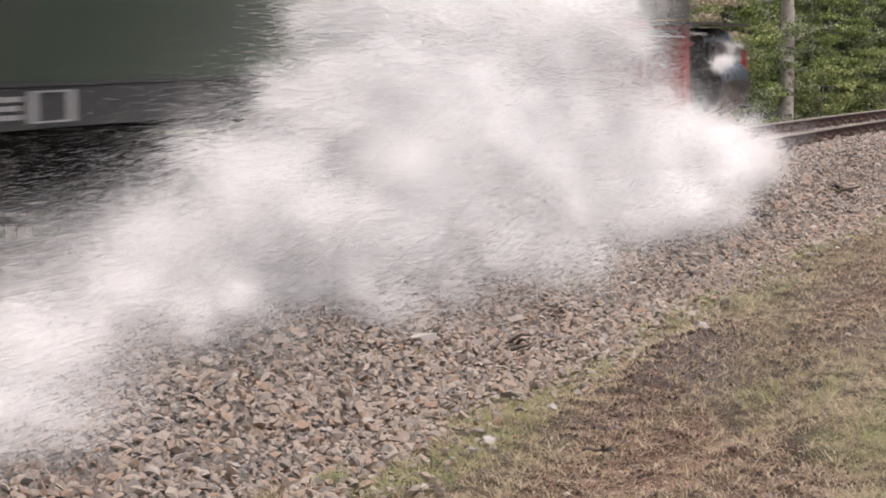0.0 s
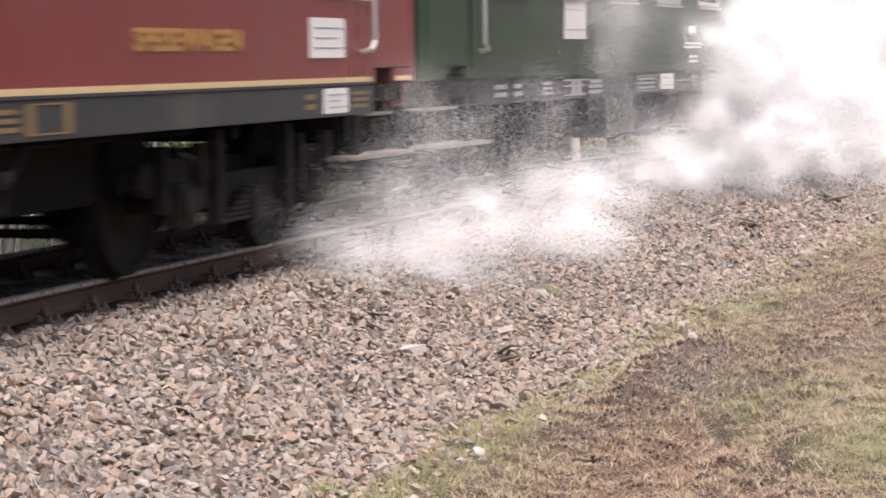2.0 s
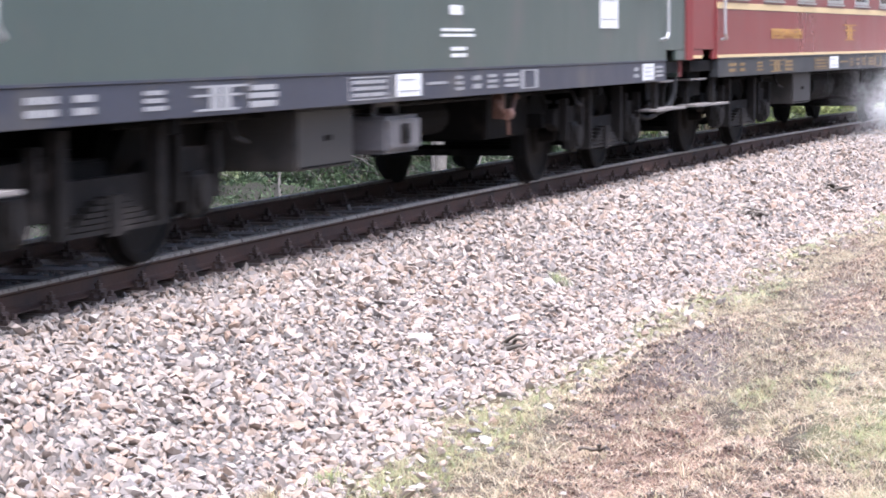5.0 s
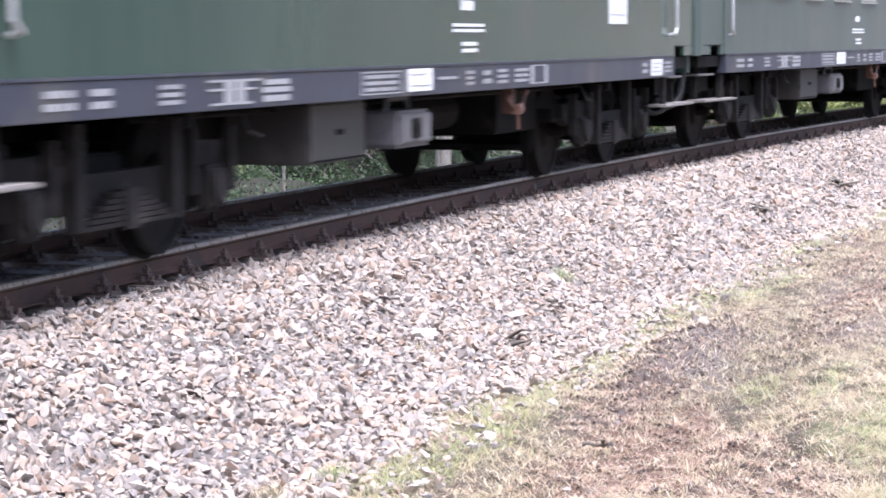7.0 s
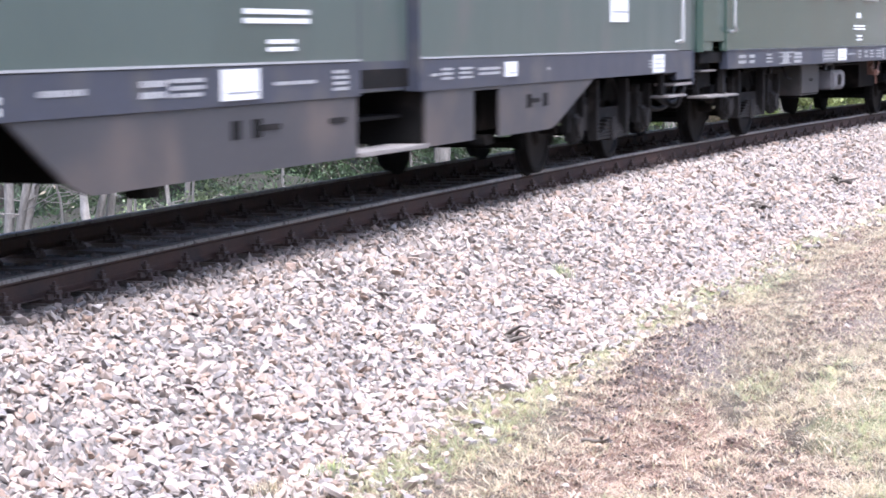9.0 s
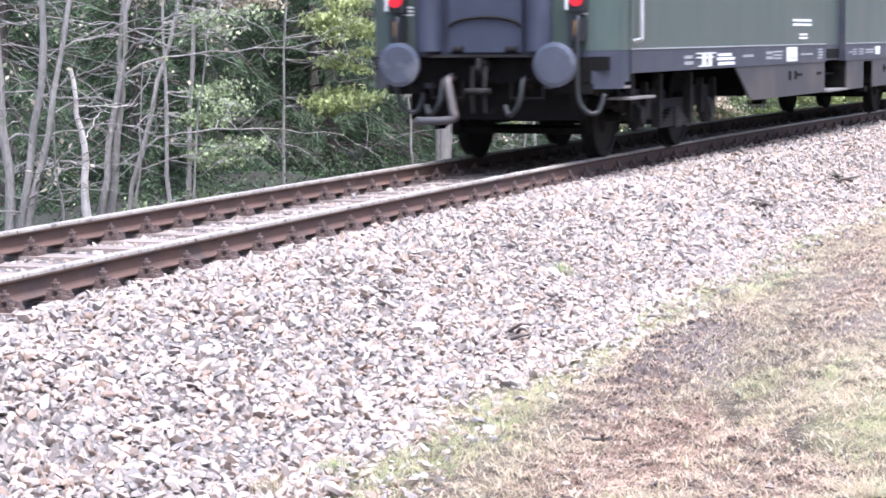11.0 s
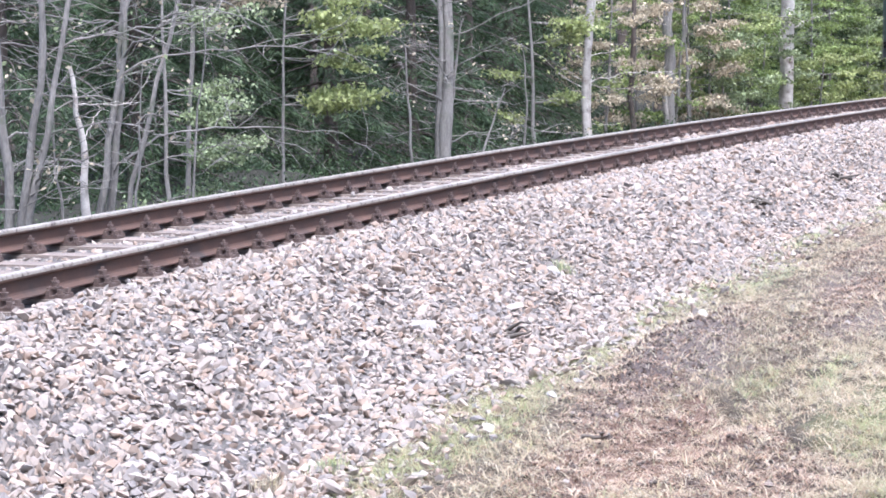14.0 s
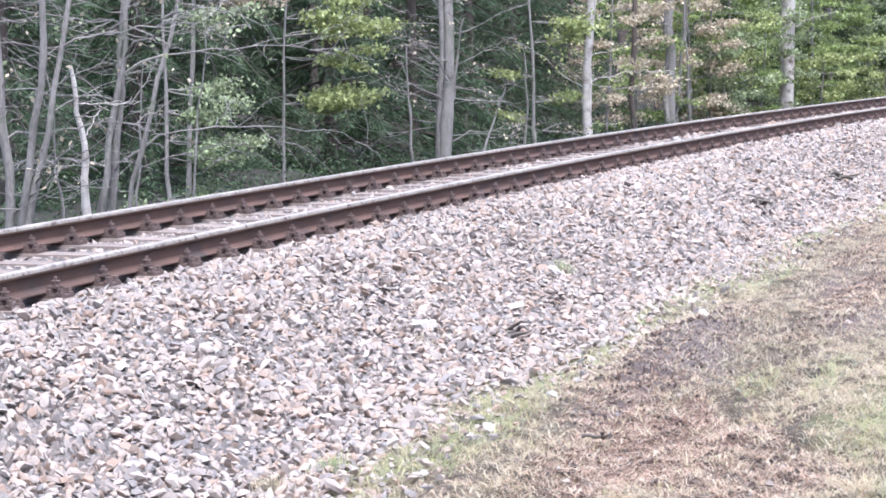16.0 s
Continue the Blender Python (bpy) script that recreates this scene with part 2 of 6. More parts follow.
def ground_material():
    """Soil, worn grass and forest litter in patches of their own shape; the litter's tone includes the wood's shade."""
    m = material("verge_ground", (0.135, 0.105, 0.07), (0.045, 0.035, 0.026), rough=0.95, scale=4.5, fine=30, bump=0.9, depth=0.02)
    nt = m.node_tree
    nodes, link = nt.nodes, nt.links.new
    bsdf = nodes["Principled BSDF"]
    col = bsdf.inputs["Base Color"].links[0].from_socket
    geo = nodes.new("ShaderNodeNewGeometry")

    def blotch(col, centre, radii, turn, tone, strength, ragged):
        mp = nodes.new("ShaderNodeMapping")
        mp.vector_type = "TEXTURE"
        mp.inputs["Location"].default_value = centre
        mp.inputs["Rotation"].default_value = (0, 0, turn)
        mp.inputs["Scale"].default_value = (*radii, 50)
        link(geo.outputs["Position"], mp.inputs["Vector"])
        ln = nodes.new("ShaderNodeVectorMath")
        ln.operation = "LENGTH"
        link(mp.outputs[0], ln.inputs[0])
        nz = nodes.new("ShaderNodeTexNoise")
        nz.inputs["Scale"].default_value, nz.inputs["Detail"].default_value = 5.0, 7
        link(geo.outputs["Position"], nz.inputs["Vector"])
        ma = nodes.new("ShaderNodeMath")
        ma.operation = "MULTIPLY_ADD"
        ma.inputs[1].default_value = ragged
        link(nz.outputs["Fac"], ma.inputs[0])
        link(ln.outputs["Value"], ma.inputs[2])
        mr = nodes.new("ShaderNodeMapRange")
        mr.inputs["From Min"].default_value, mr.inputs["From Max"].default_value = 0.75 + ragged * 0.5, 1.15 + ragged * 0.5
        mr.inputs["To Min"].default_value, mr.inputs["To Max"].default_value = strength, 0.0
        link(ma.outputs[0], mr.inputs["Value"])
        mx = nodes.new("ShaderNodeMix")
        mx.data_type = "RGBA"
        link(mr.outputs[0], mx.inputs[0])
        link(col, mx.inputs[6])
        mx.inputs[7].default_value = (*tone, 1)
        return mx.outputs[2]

    for (s, o), radii, turn, tone, strength in SOIL_AND_SHADE:
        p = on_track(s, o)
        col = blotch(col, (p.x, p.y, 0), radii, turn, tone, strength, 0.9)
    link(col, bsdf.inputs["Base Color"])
    return m


# bare or dead patches on the verge, then the wood's shaded floor: place, radii, turn, tone, strength
SOIL_AND_SHADE = (
    ((15.3, -3.42), (2.4, 0.40), 0.07, (0.105, 0.084, 0.078), 0.95),
    ((13.2, -3.58), (1.1, 0.28), 0.05, (0.115, 0.09, 0.08), 0.9),
    ((11.5, -4.05), (1.7, 0.52), 0.03, (0.14, 0.085, 0.064), 0.88),
    ((18.2, -4.15), (3.4, 0.32), 0.09, (0.125, 0.095, 0.082), 0.8),
    ((24.0, -3.65), (3.6, 0.32), 0.0, (0.10, 0.076, 0.062), 0.8),
    ((10.4, -4.75), (0.9, 0.36), -0.03, (0.10, 0.072, 0.058), 0.85),
    ((26.0, -3.00), (2.6, 0.22), -0.03, (0.11, 0.082, 0.068), 0.7),
    ((12.4, -5.00), (1.4, 0.28), -0.03, (0.13, 0.135, 0.062), 0.6),
    # litter under the trees, its near-black tone holding the wood's shade
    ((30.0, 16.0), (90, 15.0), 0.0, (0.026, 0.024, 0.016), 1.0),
)
M_ground = ground_material()
s_fine = np.unique(np.concatenate([np.linspace(-4000, -60, 12), np.linspace(-60, 4, 25), np.linspace(4, 8, 24), np.linspace(8, 24, 260), np.linspace(24, 45, 110), np.linspace(45, 140, 80), np.linspace(140, 450, 12)]))
o_fine = np.unique(np.concatenate([np.array([-4000, -1200, -400, -249, -120, -60, -30, -14, -10, -8]), np.linspace(-8, -5.6, 20), np.linspace(-5.6, -2.2, 90), np.linspace(-2.2, -0.5, 14), np.array([-0.24, -0.14, 0.16, 0.26, 1.24, 1.34, 1.6, 2.1, 2.3]),
                                   np.linspace(2.5, 24, 44), np.array([30, 40, 55, 70, 110, 160, 249, 400, 1200, 4000])]))
s_fine = s_fine[np.abs(s_fine * BEND) < 1.5]
inner = o_fine[np.abs(o_fine) < 250]
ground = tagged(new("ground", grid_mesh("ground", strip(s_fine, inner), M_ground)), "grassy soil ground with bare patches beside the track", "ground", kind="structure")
ang = np.linspace(0, 2 * math.pi, 73)
rad = np.array([150.0, 700.0, 5000.0])
ring = np.stack([np.stack([rad * math.cos(a), rad * math.sin(a), np.array([-6.0, -3.0, 2.0])], -1) for a in ang])
outer = tagged(new("ground_far", grid_mesh("ground_far", ring, M_ground)), "distant ground reaching to the horizon", "ground", kind="structure")

# the bed of crushed rock under and beside the track
s_bed = np.concatenate([np.linspace(-60, 4, 20), np.linspace(4, 60, 200), np.linspace(60, 240, 90)[1:]])
o_bed = np.array([-2.52, -2.2, -1.8, -1.4, -0.98, -0.8, -0.62, -0.24, -0.14, 0.16, 0.26, 1.24, 1.34, 1.5, 2.1, 2.5, 2.9])
bed_pts = strip(s_bed, o_bed)
bed_pts[:, :, 2] += 0.02
bed_pts[:, 0, 2] -= 0.06

bed_pts[:, -1, 2] -= 0.06
bed = tagged(new("ballast_bed", grid_mesh("ballast_bed", bed_pts, M_bed)), "crushed stone ballast bed under the railway track", "ballast", kind="structure")

# ---------------------------------------------------------------- rails, sleepers and fastenings
SPACING, FIRST = 0.6521, 13.046
track = thing("railway_track", pose(0, 0, 0), "single railway track with rusty rails on wooden sleepers", "track", kind="structure")


def rail_profile():
    return [(-0.0625, -0.154), (0.0625, -0.154), (0.0625, -0.146), (0.02, -0.130), (0.009, -0.118), (0.008, -0.052), (0.033, -0.038), (0.0345, -0.026)], \
           [(0.0345, -0.026), (0.0335, -0.012), (0.030, -0.004), (0.02, 0.0), (-0.02, 0.0), (-0.030, -0.004), (-0.0335, -0.012), (-0.0345, -0.026)]


def sweep(name, pts, o, s0, s1, step, mat, closed=True, label=""):
    ss = np.arange(s0, s1 + step, step)
    verts, faces = [], []
    n = len(pts)
    for s in ss:
        for y, z in pts:
            verts.append(on_track(s, o + y, z))
    for i in range(len(ss) - 1):
        for j in range(n if closed else n - 1):
            k = (j + 1) % n
            faces.append((i * n + j, i * n + k, (i + 1) * n + k, (i + 1) * n + j))
    ob = new(name, mesh_of(name, verts, faces, mat))
    ob.parent = track
    if label:
        ob["label"] = label
    return ob


lo, hi = rail_profile()
web = lo + [(-y, z) for y, z in lo[::-1] if abs(y) > 0 and z > -0.15]
for o in (0.0, GAUGE):
    sweep("rail", web, o, -40, 200, 1.2, M_rust)
    sweep("rail_head", hi, o, -40, 200, 1.2, M_steel, closed=False, label="worn bright steel running surface")


def sleeper_mesh():
    bm = B()
    box(bm, -0.125, 0.125, -0.55 - MID, 2.05 - MID, -0.33, -0.185, 0.012)
    for v in bm.verts:
        v.co.z += 0.006 * math.sin(v.co.y * 9) * (1 if v.co.z > -0.25 else 0)
    me = bpy.data.meshes.new("sleeper")
    bm.to_mesh(me)
    bm.free()
    me.materials.append(M_sleeper)
    return me


def fastening_mesh():
    """A ribbed base plate with a clamp, bolt and nut on each side of the rail."""
    bm = B()
    box(bm, -0.08, 0.08, -0.175, 0.175, -0.185, -0.160, 0.004)
    for e in (-1, 1):
        box(bm, -0.08, 0.08, e * 0.075 - 0.012, e * 0.075 + 0.012, -0.160, -0.128)
        box(bm, -0.045, 0.045, e * 0.085 - 0.035, e * 0.085 + 0.035, -0.128, -0.112, 0.004)
        rod(bm, (0, e * 0.088, -0.150), (0, e * 0.088, -0.058), 0.012, 7)
        rod(bm, (0, e * 0.088, -0.112), (0, e * 0.088, -0.090), 0.026, 6)
        rod(bm, (0, e * 0.088, -0.088), (0, e * 0.088, -0.080), 0.030, 7)
        for x in (-0.055, 0.055):
            rod(bm, (x, e * 0.145, -0.162), (x, e * 0.145, -0.125), 0.020, 6)
            rod(bm, (x, e * 0.145, -0.162), (x, e * 0.145, -0.150), 0.032, 8)
    me = bpy.data.meshes.new("rail_fastening")
    bm.to_mesh(me)
    bm.free()
    me.materials.append(M_fast)
    return me


SLEEPER, FASTENING = sleeper_mesh(), fastening_mesh()
rnd = random.Random(5)
for i in range(-20, 150):
    s = FIRST + i * SPACING
    sl = new("sleeper", SLEEPER)
    sl.parent = track
    sl.matrix_basis = track_pose(s + rnd.uniform(-0.01, 0.01), MID, rnd.uniform(-0.006, 0.004)) @ pose(0, 0, 0, 0, 0, rnd.uniform(-0.6, 0.6))
    for o in (-MID, MID):
        fa = new("rail_fastening", FASTENING)
        fa.parent = sl
        fa.matrix_basis = pose(rnd.uniform(-0.006, 0.006), o, 0, 0, 0, rnd.uniform(-1.5, 1.5))
# ---------------------------------------------------------------- the train
M_green = material("green_coach_paint", (0.050, 0.082, 0.065), (0.040, 0.066, 0.053), rough=0.16, scale=1.1, fine=5, bump=0.6, depth=0.006, dirt=(0.085, 0.09, 0.08), dirt_amount=0.35, dirt_scale=0.9, stretch=(1, 1, 0.2))
M_green_deep = material("deep_green_coach_paint", (0.033, 0.058, 0.032), (0.026, 0.046, 0.026), rough=0.36, scale=1.1, fine=14, bump=0.06, dirt=(0.05, 0.055, 0.048), dirt_amount=0.35, dirt_scale=0.9, stretch=(1, 1, 0.35))
M_green_grey = material("faded_green_coach_paint", (0.076, 0.099, 0.086), (0.060, 0.080, 0.071), rough=0.34, scale=1.1, fine=14, bump=0.06, dirt=(0.10, 0.10, 0.092), dirt_amount=0.4, dirt_scale=0.9, stretch=(1, 1, 0.35))
M_red = material("dark_red_coach_paint", (0.215, 0.042, 0.042), (0.17, 0.036, 0.036), rough=0.30, scale=1.0, fine=14, bump=0.06, dirt=(0.17, 0.07, 0.06), dirt_amount=0.35, dirt_scale=0.8, stretch=(1, 1, 0.35))
M_sole = material("blue_grey_underframe_paint", (0.050, 0.054, 0.074), (0.036, 0.039, 0.052), rough=0.42, scale=2.0, fine=25, bump=0.08, dirt=(0.09, 0.085, 0.08), dirt_amount=0.4)
M_sole_dark = material("dark_grey_underframe_paint", (0.040, 0.042, 0.044), (0.027, 0.028, 0.030), rough=0.5, scale=2.0, fine=25, bump=0.08, dirt=(0.075, 0.07, 0.065), dirt_amount=0.45)
M_skirt = material("dusty_skirt_paint", (0.058, 0.055, 0.058), (0.040, 0.040, 0.045), rough=0.5, scale=1.4, fine=20, bump=0.08, dirt=(0.095, 0.078, 0.070), dirt_amount=0.55, dirt_scale=1.0)
M_under = material("sooty_running_gear", (0.012, 0.011, 0.0105), (0.007, 0.0065, 0.006), rough=0.8, gloss=0.12, scale=5, fine=40, bump=0.3, dirt=(0.028, 0.023, 0.020), dirt_amount=0.35, dirt_scale=3)
M_bogie = material("dusty_bogie_steel", (0.023, 0.0205, 0.019), (0.013, 0.0118, 0.011), rough=0.8, gloss=0.15, scale=5, fine=40, bump=0.3, dirt=(0.055, 0.047, 0.042), dirt_amount=0.4, dirt_scale=3)
M_tyre = material("wheel_tyre_steel", (0.018, 0.016, 0.015), (0.010, 0.009, 0.0085), rough=0.7, gloss=0.15, scale=6, fine=40, bump=0.1)
M_roof = material("grey_roof", (0.20, 0.20, 0.20), (0.13, 0.13, 0.13), rough=0.7, scale=1.5, fine=20, bump=0.1)
M_black = material("black_rubber", (0.022, 0.022, 0.024), (0.014, 0.014, 0.015), rough=0.6, scale=6, fine=60, bump=0.2)
M_bellows = material("blue_black_gangway", (0.050, 0.056, 0.082), (0.034, 0.038, 0.056), rough=0.4, scale=3, fine=40, bump=0.15)
M_gold_dim = material("worn_gold_print", (0.26, 0.17, 0.07), (0.17, 0.115, 0.055), rough=0.5, scale=6, fine=60, bump=0.05)
M_white = material("white_paint", (0.78, 0.78, 0.76), (0.68, 0.68, 0.66), rough=0.5, scale=4, fine=50, bump=0.05)
M_print_grey = material("grey_print", (0.30, 0.30, 0.33), (0.24, 0.24, 0.27), rough=0.5, scale=4, fine=50, bump=0.0)
M_print = material("faded_white_print", (0.38, 0.38, 0.38), (0.28, 0.28, 0.28), rough=0.5, scale=4, fine=50, bump=0.05)
M_grab = material("light_grey_grab_rail", (0.58, 0.58, 0.57), (0.45, 0.45, 0.44), rough=0.35, metal=0.4, scale=5, fine=60, bump=0.05)
M_yellow = material("gold_lettering", (0.46, 0.26, 0.07), (0.36, 0.20, 0.06), rough=0.45, scale=6, fine=60, bump=0.05)
M_cream = material("cream_stripe", (0.68, 0.52, 0.28), (0.60, 0.45, 0.24), rough=0.45, scale=5, fine=60, bump=0.05)
M_board = material("worn_step_board", (0.26, 0.235, 0.215), (0.15, 0.135, 0.125), rough=0.7, scale=4, fine=50, bump=0.4, stretch=(0.5, 5, 5))
M_box = material("grey_equipment_box", (0.060, 0.056, 0.053), (0.036, 0.034, 0.032), rough=0.55, scale=3, fine=40, bump=0.15, dirt=(0.11, 0.097, 0.085), dirt_amount=0.45)
M_charger = material("light_grey_box_paint", (0.16, 0.155, 0.16), (0.105, 0.10, 0.105), rough=0.5, scale=3, fine=40, bump=0.12, dirt=(0.10, 0.09, 0.08), dirt_amount=0.4)
M_ochre = material("rusty_brake_gear", (0.19, 0.095, 0.065), (0.11, 0.06, 0.045), rough=0.6, scale=5, fine=40, bump=0.2)
M_buffer = material("greased_buffer_plate", (0.12, 0.13, 0.16), (0.08, 0.085, 0.105), rough=0.35, metal=0.5, scale=3, fine=40, bump=0.1, dirt=(0.20, 0.20, 0.22), dirt_amount=0.5, dirt_scale=4)
M_window = material("dark_window_glass", (0.03, 0.035, 0.035), (0.02, 0.024, 0.024), rough=0.06, scale=2, fine=20, bump=0.0)
M_alu = material("aluminium_window_frame", (0.60, 0.60, 0.58), (0.5, 0.5, 0.48), rough=0.35, metal=0.7, scale=4, fine=40, bump=0.05)
M_lamp = bpy.data.materials.new("red_tail_lamp_glass")
M_lamp.use_nodes = True
_b = M_lamp.node_tree.nodes["Principled BSDF"]
_b.inputs["Base Color"].default_value = (0.45, 0.01, 0.02, 1)
_b.inputs["Roughness"].default_value = 0.15
_b.inputs["Emission Color"].default_value = (1.0, 0.05, 0.06, 1)
_b.inputs["Emission Strength"].default_value = 0.12
M_loco = material("black_locomotive_paint", (0.020, 0.020, 0.020), (0.012, 0.012, 0.012), rough=0.28, scale=2, fine=30, bump=0.08, dirt=(0.05, 0.045, 0.04), dirt_amount=0.4)
M_tank = material("dark_green_black_tank_paint", (0.030, 0.034, 0.028), (0.022, 0.025, 0.020), rough=0.3, scale=2, fine=30, bump=0.06)
M_locored = material("red_running_gear_paint", (0.36, 0.028, 0.018), (0.24, 0.022, 0.015), rough=0.45, scale=3, fine=40, bump=0.1, dirt=(0.08, 0.03, 0.025), dirt_amount=0.5, dirt_scale=2)
M_polish = material("polished_steel", (0.75, 0.74, 0.72), (0.6, 0.6, 0.58), rough=0.22, metal=1.0, scale=5, fine=60, bump=0.05)

LEN = 18.55
SPEED = 9.29
WHEEL_R = 0.47
def ride(s, half_base):
    """A vehicle's pose: its bogies, half_base from the middle, keep to the inner side of the track's line."""
    return track_pose(s, MID - half_base ** 2 * BEND / 2 - 0.06)


spins = []       # (object, place on its parent, radius)
vehicles = []    # (object, place behind the first gap, half the distance of its bogies)


def plate(bm, x0, x1, z0, z1, y=-1.4, d=0.006):
    return box(bm, x0, x1, y - d, y + 0.002, z0, z1)


def small_writing(parent, x0, x1, z0, z1, mat, y=-1.403, rows=3, seed=1, name="inscription"):
    """Unreadable writing: short bars in rows."""
    r = random.Random(seed)
    bm = B()
    h = (z1 - z0) / (rows * 1.75)
    for i in range(rows):
        z = z0 + (i + 0.5) * (z1 - z0) / rows
        x = x0
        while x < x1 - 0.02:
            w = min(r.uniform(0.05, 0.16), x1 - x)
            box(bm, x, x + w, y - 0.003, y + 0.002, z - h / 2, z + h / 2)
            x += w + r.uniform(0.015, 0.03)
    return tagged(part(name, bm, mat, parent), kind="stuff")


def placard(parent, x0, x1, z0, z1, lines=3, y=-1.4, seed=3):
    p = part("placard", plate(B(), x0, x1, z0, z1, y, 0.010), M_white, parent, "white paper placard with small print")
    bm = B()
    for i in range(lines):
        z = z0 + (z1 - z0) * (0.25 + 0.5 * i / max(1, lines - 1))
        box(bm, x0 + 0.06, x1 - 0.06 - 0.1 * (i % 2), y - 0.013, y - 0.009, z - 0.0035, z + 0.0035)
    tagged(part("print", bm, M_print_grey, p), kind="stuff")
    return p


def lettering(parent, text, x, z, height, mat, y=-1.405, stretch=1.0, bold=0.0):
    cu = bpy.data.curves.new("lettering", "FONT")
    cu.body, cu.size, cu.extrude, cu.align_x, cu.offset = text, height * 1.38, 0.002, "LEFT", bold
    tmp = bpy.data.objects.new("lettering_curve", cu)
    scene.collection.objects.link(tmp)
    me = bpy.data.meshes.new_from_object(tmp.evaluated_get(bpy.context.evaluated_depsgraph_get()))
    bpy.data.objects.remove(tmp)
    me.materials.clear()
    me.materials.append(mat)
    xs = [v.co.x for v in me.vertices]
    k = stretch / (max(xs) - min(xs))
    ob = new("lettering", me)
    ob.parent = parent
    me.transform(Matrix.Diagonal((k, 1, 1, 1)))
    ob.matrix_basis = pose(x, y, z, 90, 0, 0)
    return ob


def lathe(prof, seg=36):
    """A body turned about the y axis from the profile of (y, radius)."""
    bm = B()
    rings = []
    for y, r in prof:
        rings.append([bm.verts.new((r * math.sin(2 * math.pi * i / seg), y, r * math.cos(2 * math.pi * i / seg))) for i in range(seg)])
    for a, b_ in zip(rings, rings[1:]):
        for i in range(seg):
            bm.faces.new((a[i], a[(i + 1) % seg], b_[(i + 1) % seg], b_[i]))
    bm.faces.new(rings[0][::-1])
    bm.faces.new(rings[-1])
    bmesh.ops.recalc_face_normals(bm, faces=bm.faces)
    return bm


def wheelset_mesh(r=WHEEL_R):
    half = [(0.0, 0.075), (0.64, 0.075), (0.645, 0.17), (0.66, 0.18), (0.672, r - 0.07), (0.675, r + 0.03), (0.705, r + 0.03), (0.712, r), (0.815, r - 0.005), (0.818, r - 0.06), (0.80, r - 0.075), (0.79, 0.20), (0.83, 0.15), (0.835, 0.075), (1.0, 0.07)]
    bm = lathe([(-y, q_) for y, q_ in half[:0:-1]] + half)
    me = bpy.data.meshes.new("wheelset")
    bm.to_mesh(me)
    bm.free()
    me.materials.append(M_tyre)
    return me


WHEELS = wheelset_mesh()


def bogie(parent, x, base=2.5):
    """A swing-link bogie with outside frames, axle boxes, leaf springs and brake hangers."""
    bg = part("bogie", box(B(), -0.35, 0.35, -1.0, 1.0, 0.52, 0.72, 0.02), M_under, parent, "sooty four-wheel bogie")
    bg.matrix_basis = pose(x, 0, 0)
    h = base / 2
    for e in (-1, 1):
        y0, y1 = (-1.13, -1.03) if e < 0 else (1.03, 1.13)
        fr = extrude_side(B(), [(-h - 0.55, 0.60), (-h - 0.35, 0.52), (-h + 0.3, 0.52), (-0.75, 0.40), (0.75, 0.40), (h - 0.3, 0.52), (h + 0.35, 0.52), (h + 0.55, 0.60), (h + 0.5, 0.74),
                               (h - 0.35, 0.76), (0.6, 0.62), (-0.6, 0.62), (-h + 0.35, 0.76), (-h - 0.5, 0.74)], y0, y1)
        part("side_frame", fr, M_bogie, bg)
        yo = y0 if e < 0 else y1
        ys = (yo - 0.10, yo + 0.02) if e < 0 else (yo - 0.02, yo + 0.10)
        for xx in (-h, h):
            ab = box(B(), xx - 0.15, xx + 0.15, ys[0], ys[1], 0.30, 0.60, 0.03)
            rod(ab, (xx, ys[0] - 0.03 if e < 0 else ys[1] + 0.03, 0.46), (xx, ys[0] + 0.02 if e < 0 else ys[1] - 0.02, 0.46), 0.11, 14)
            part("axle_box", ab, M_bogie, bg)
            for d in (-0.3, 0.3):
                part("horn_guide", box(B(), xx + d - 0.03, xx + d + 0.03, ys[0] + 0.02, ys[1] - 0.02, 0.42, 0.84), M_bogie, bg)
        sp = B()
        for i in range(6):
            w = 0.62 - 0.08 * i
            box(sp, -w, w, ys[0] + 0.02, ys[1] - 0.02, 0.30 + 0.035 * i, 0.328 + 0.035 * i)
        box(sp, -0.09, 0.09, ys[0], ys[1], 0.28, 0.52)
        part("leaf_spring", sp, M_bogie, bg)
        for xx in (-0.66, 0.66):
            part("spring_hanger", box(B(), xx - 0.05, xx + 0.05, ys[0] + 0.01, ys[1] - 0.01, 0.30, 0.92), M_bogie, bg)
    for xx in (-h - 0.62, h + 0.62):
        part("end_beam", box(B(), xx - 0.05, xx + 0.05, -1.05, 1.05, 0.56, 0.70, 0.01), M_under, bg)
    for xx in (-h, h):
        ws = new("wheelset", WHEELS)
        ws.parent = bg
        spins.append((ws, (xx, 0, WHEEL_R), WHEEL_R))
        for d in (-1, 1):
            for e in (-1, 1):
                part("brake_shoe", box(B(), xx + d * 0.56 - 0.04, xx + d * 0.56 + 0.04, e * 0.75 - 0.06, e * 0.75 + 0.06, 0.26, 0.60, 0.02), M_under, bg)
            part("brake_beam", box(B(), xx + d * 0.56 - 0.02, xx + d * 0.56 + 0.02, -0.8, 0.8, 0.28, 0.34), M_under, bg)
    return bg


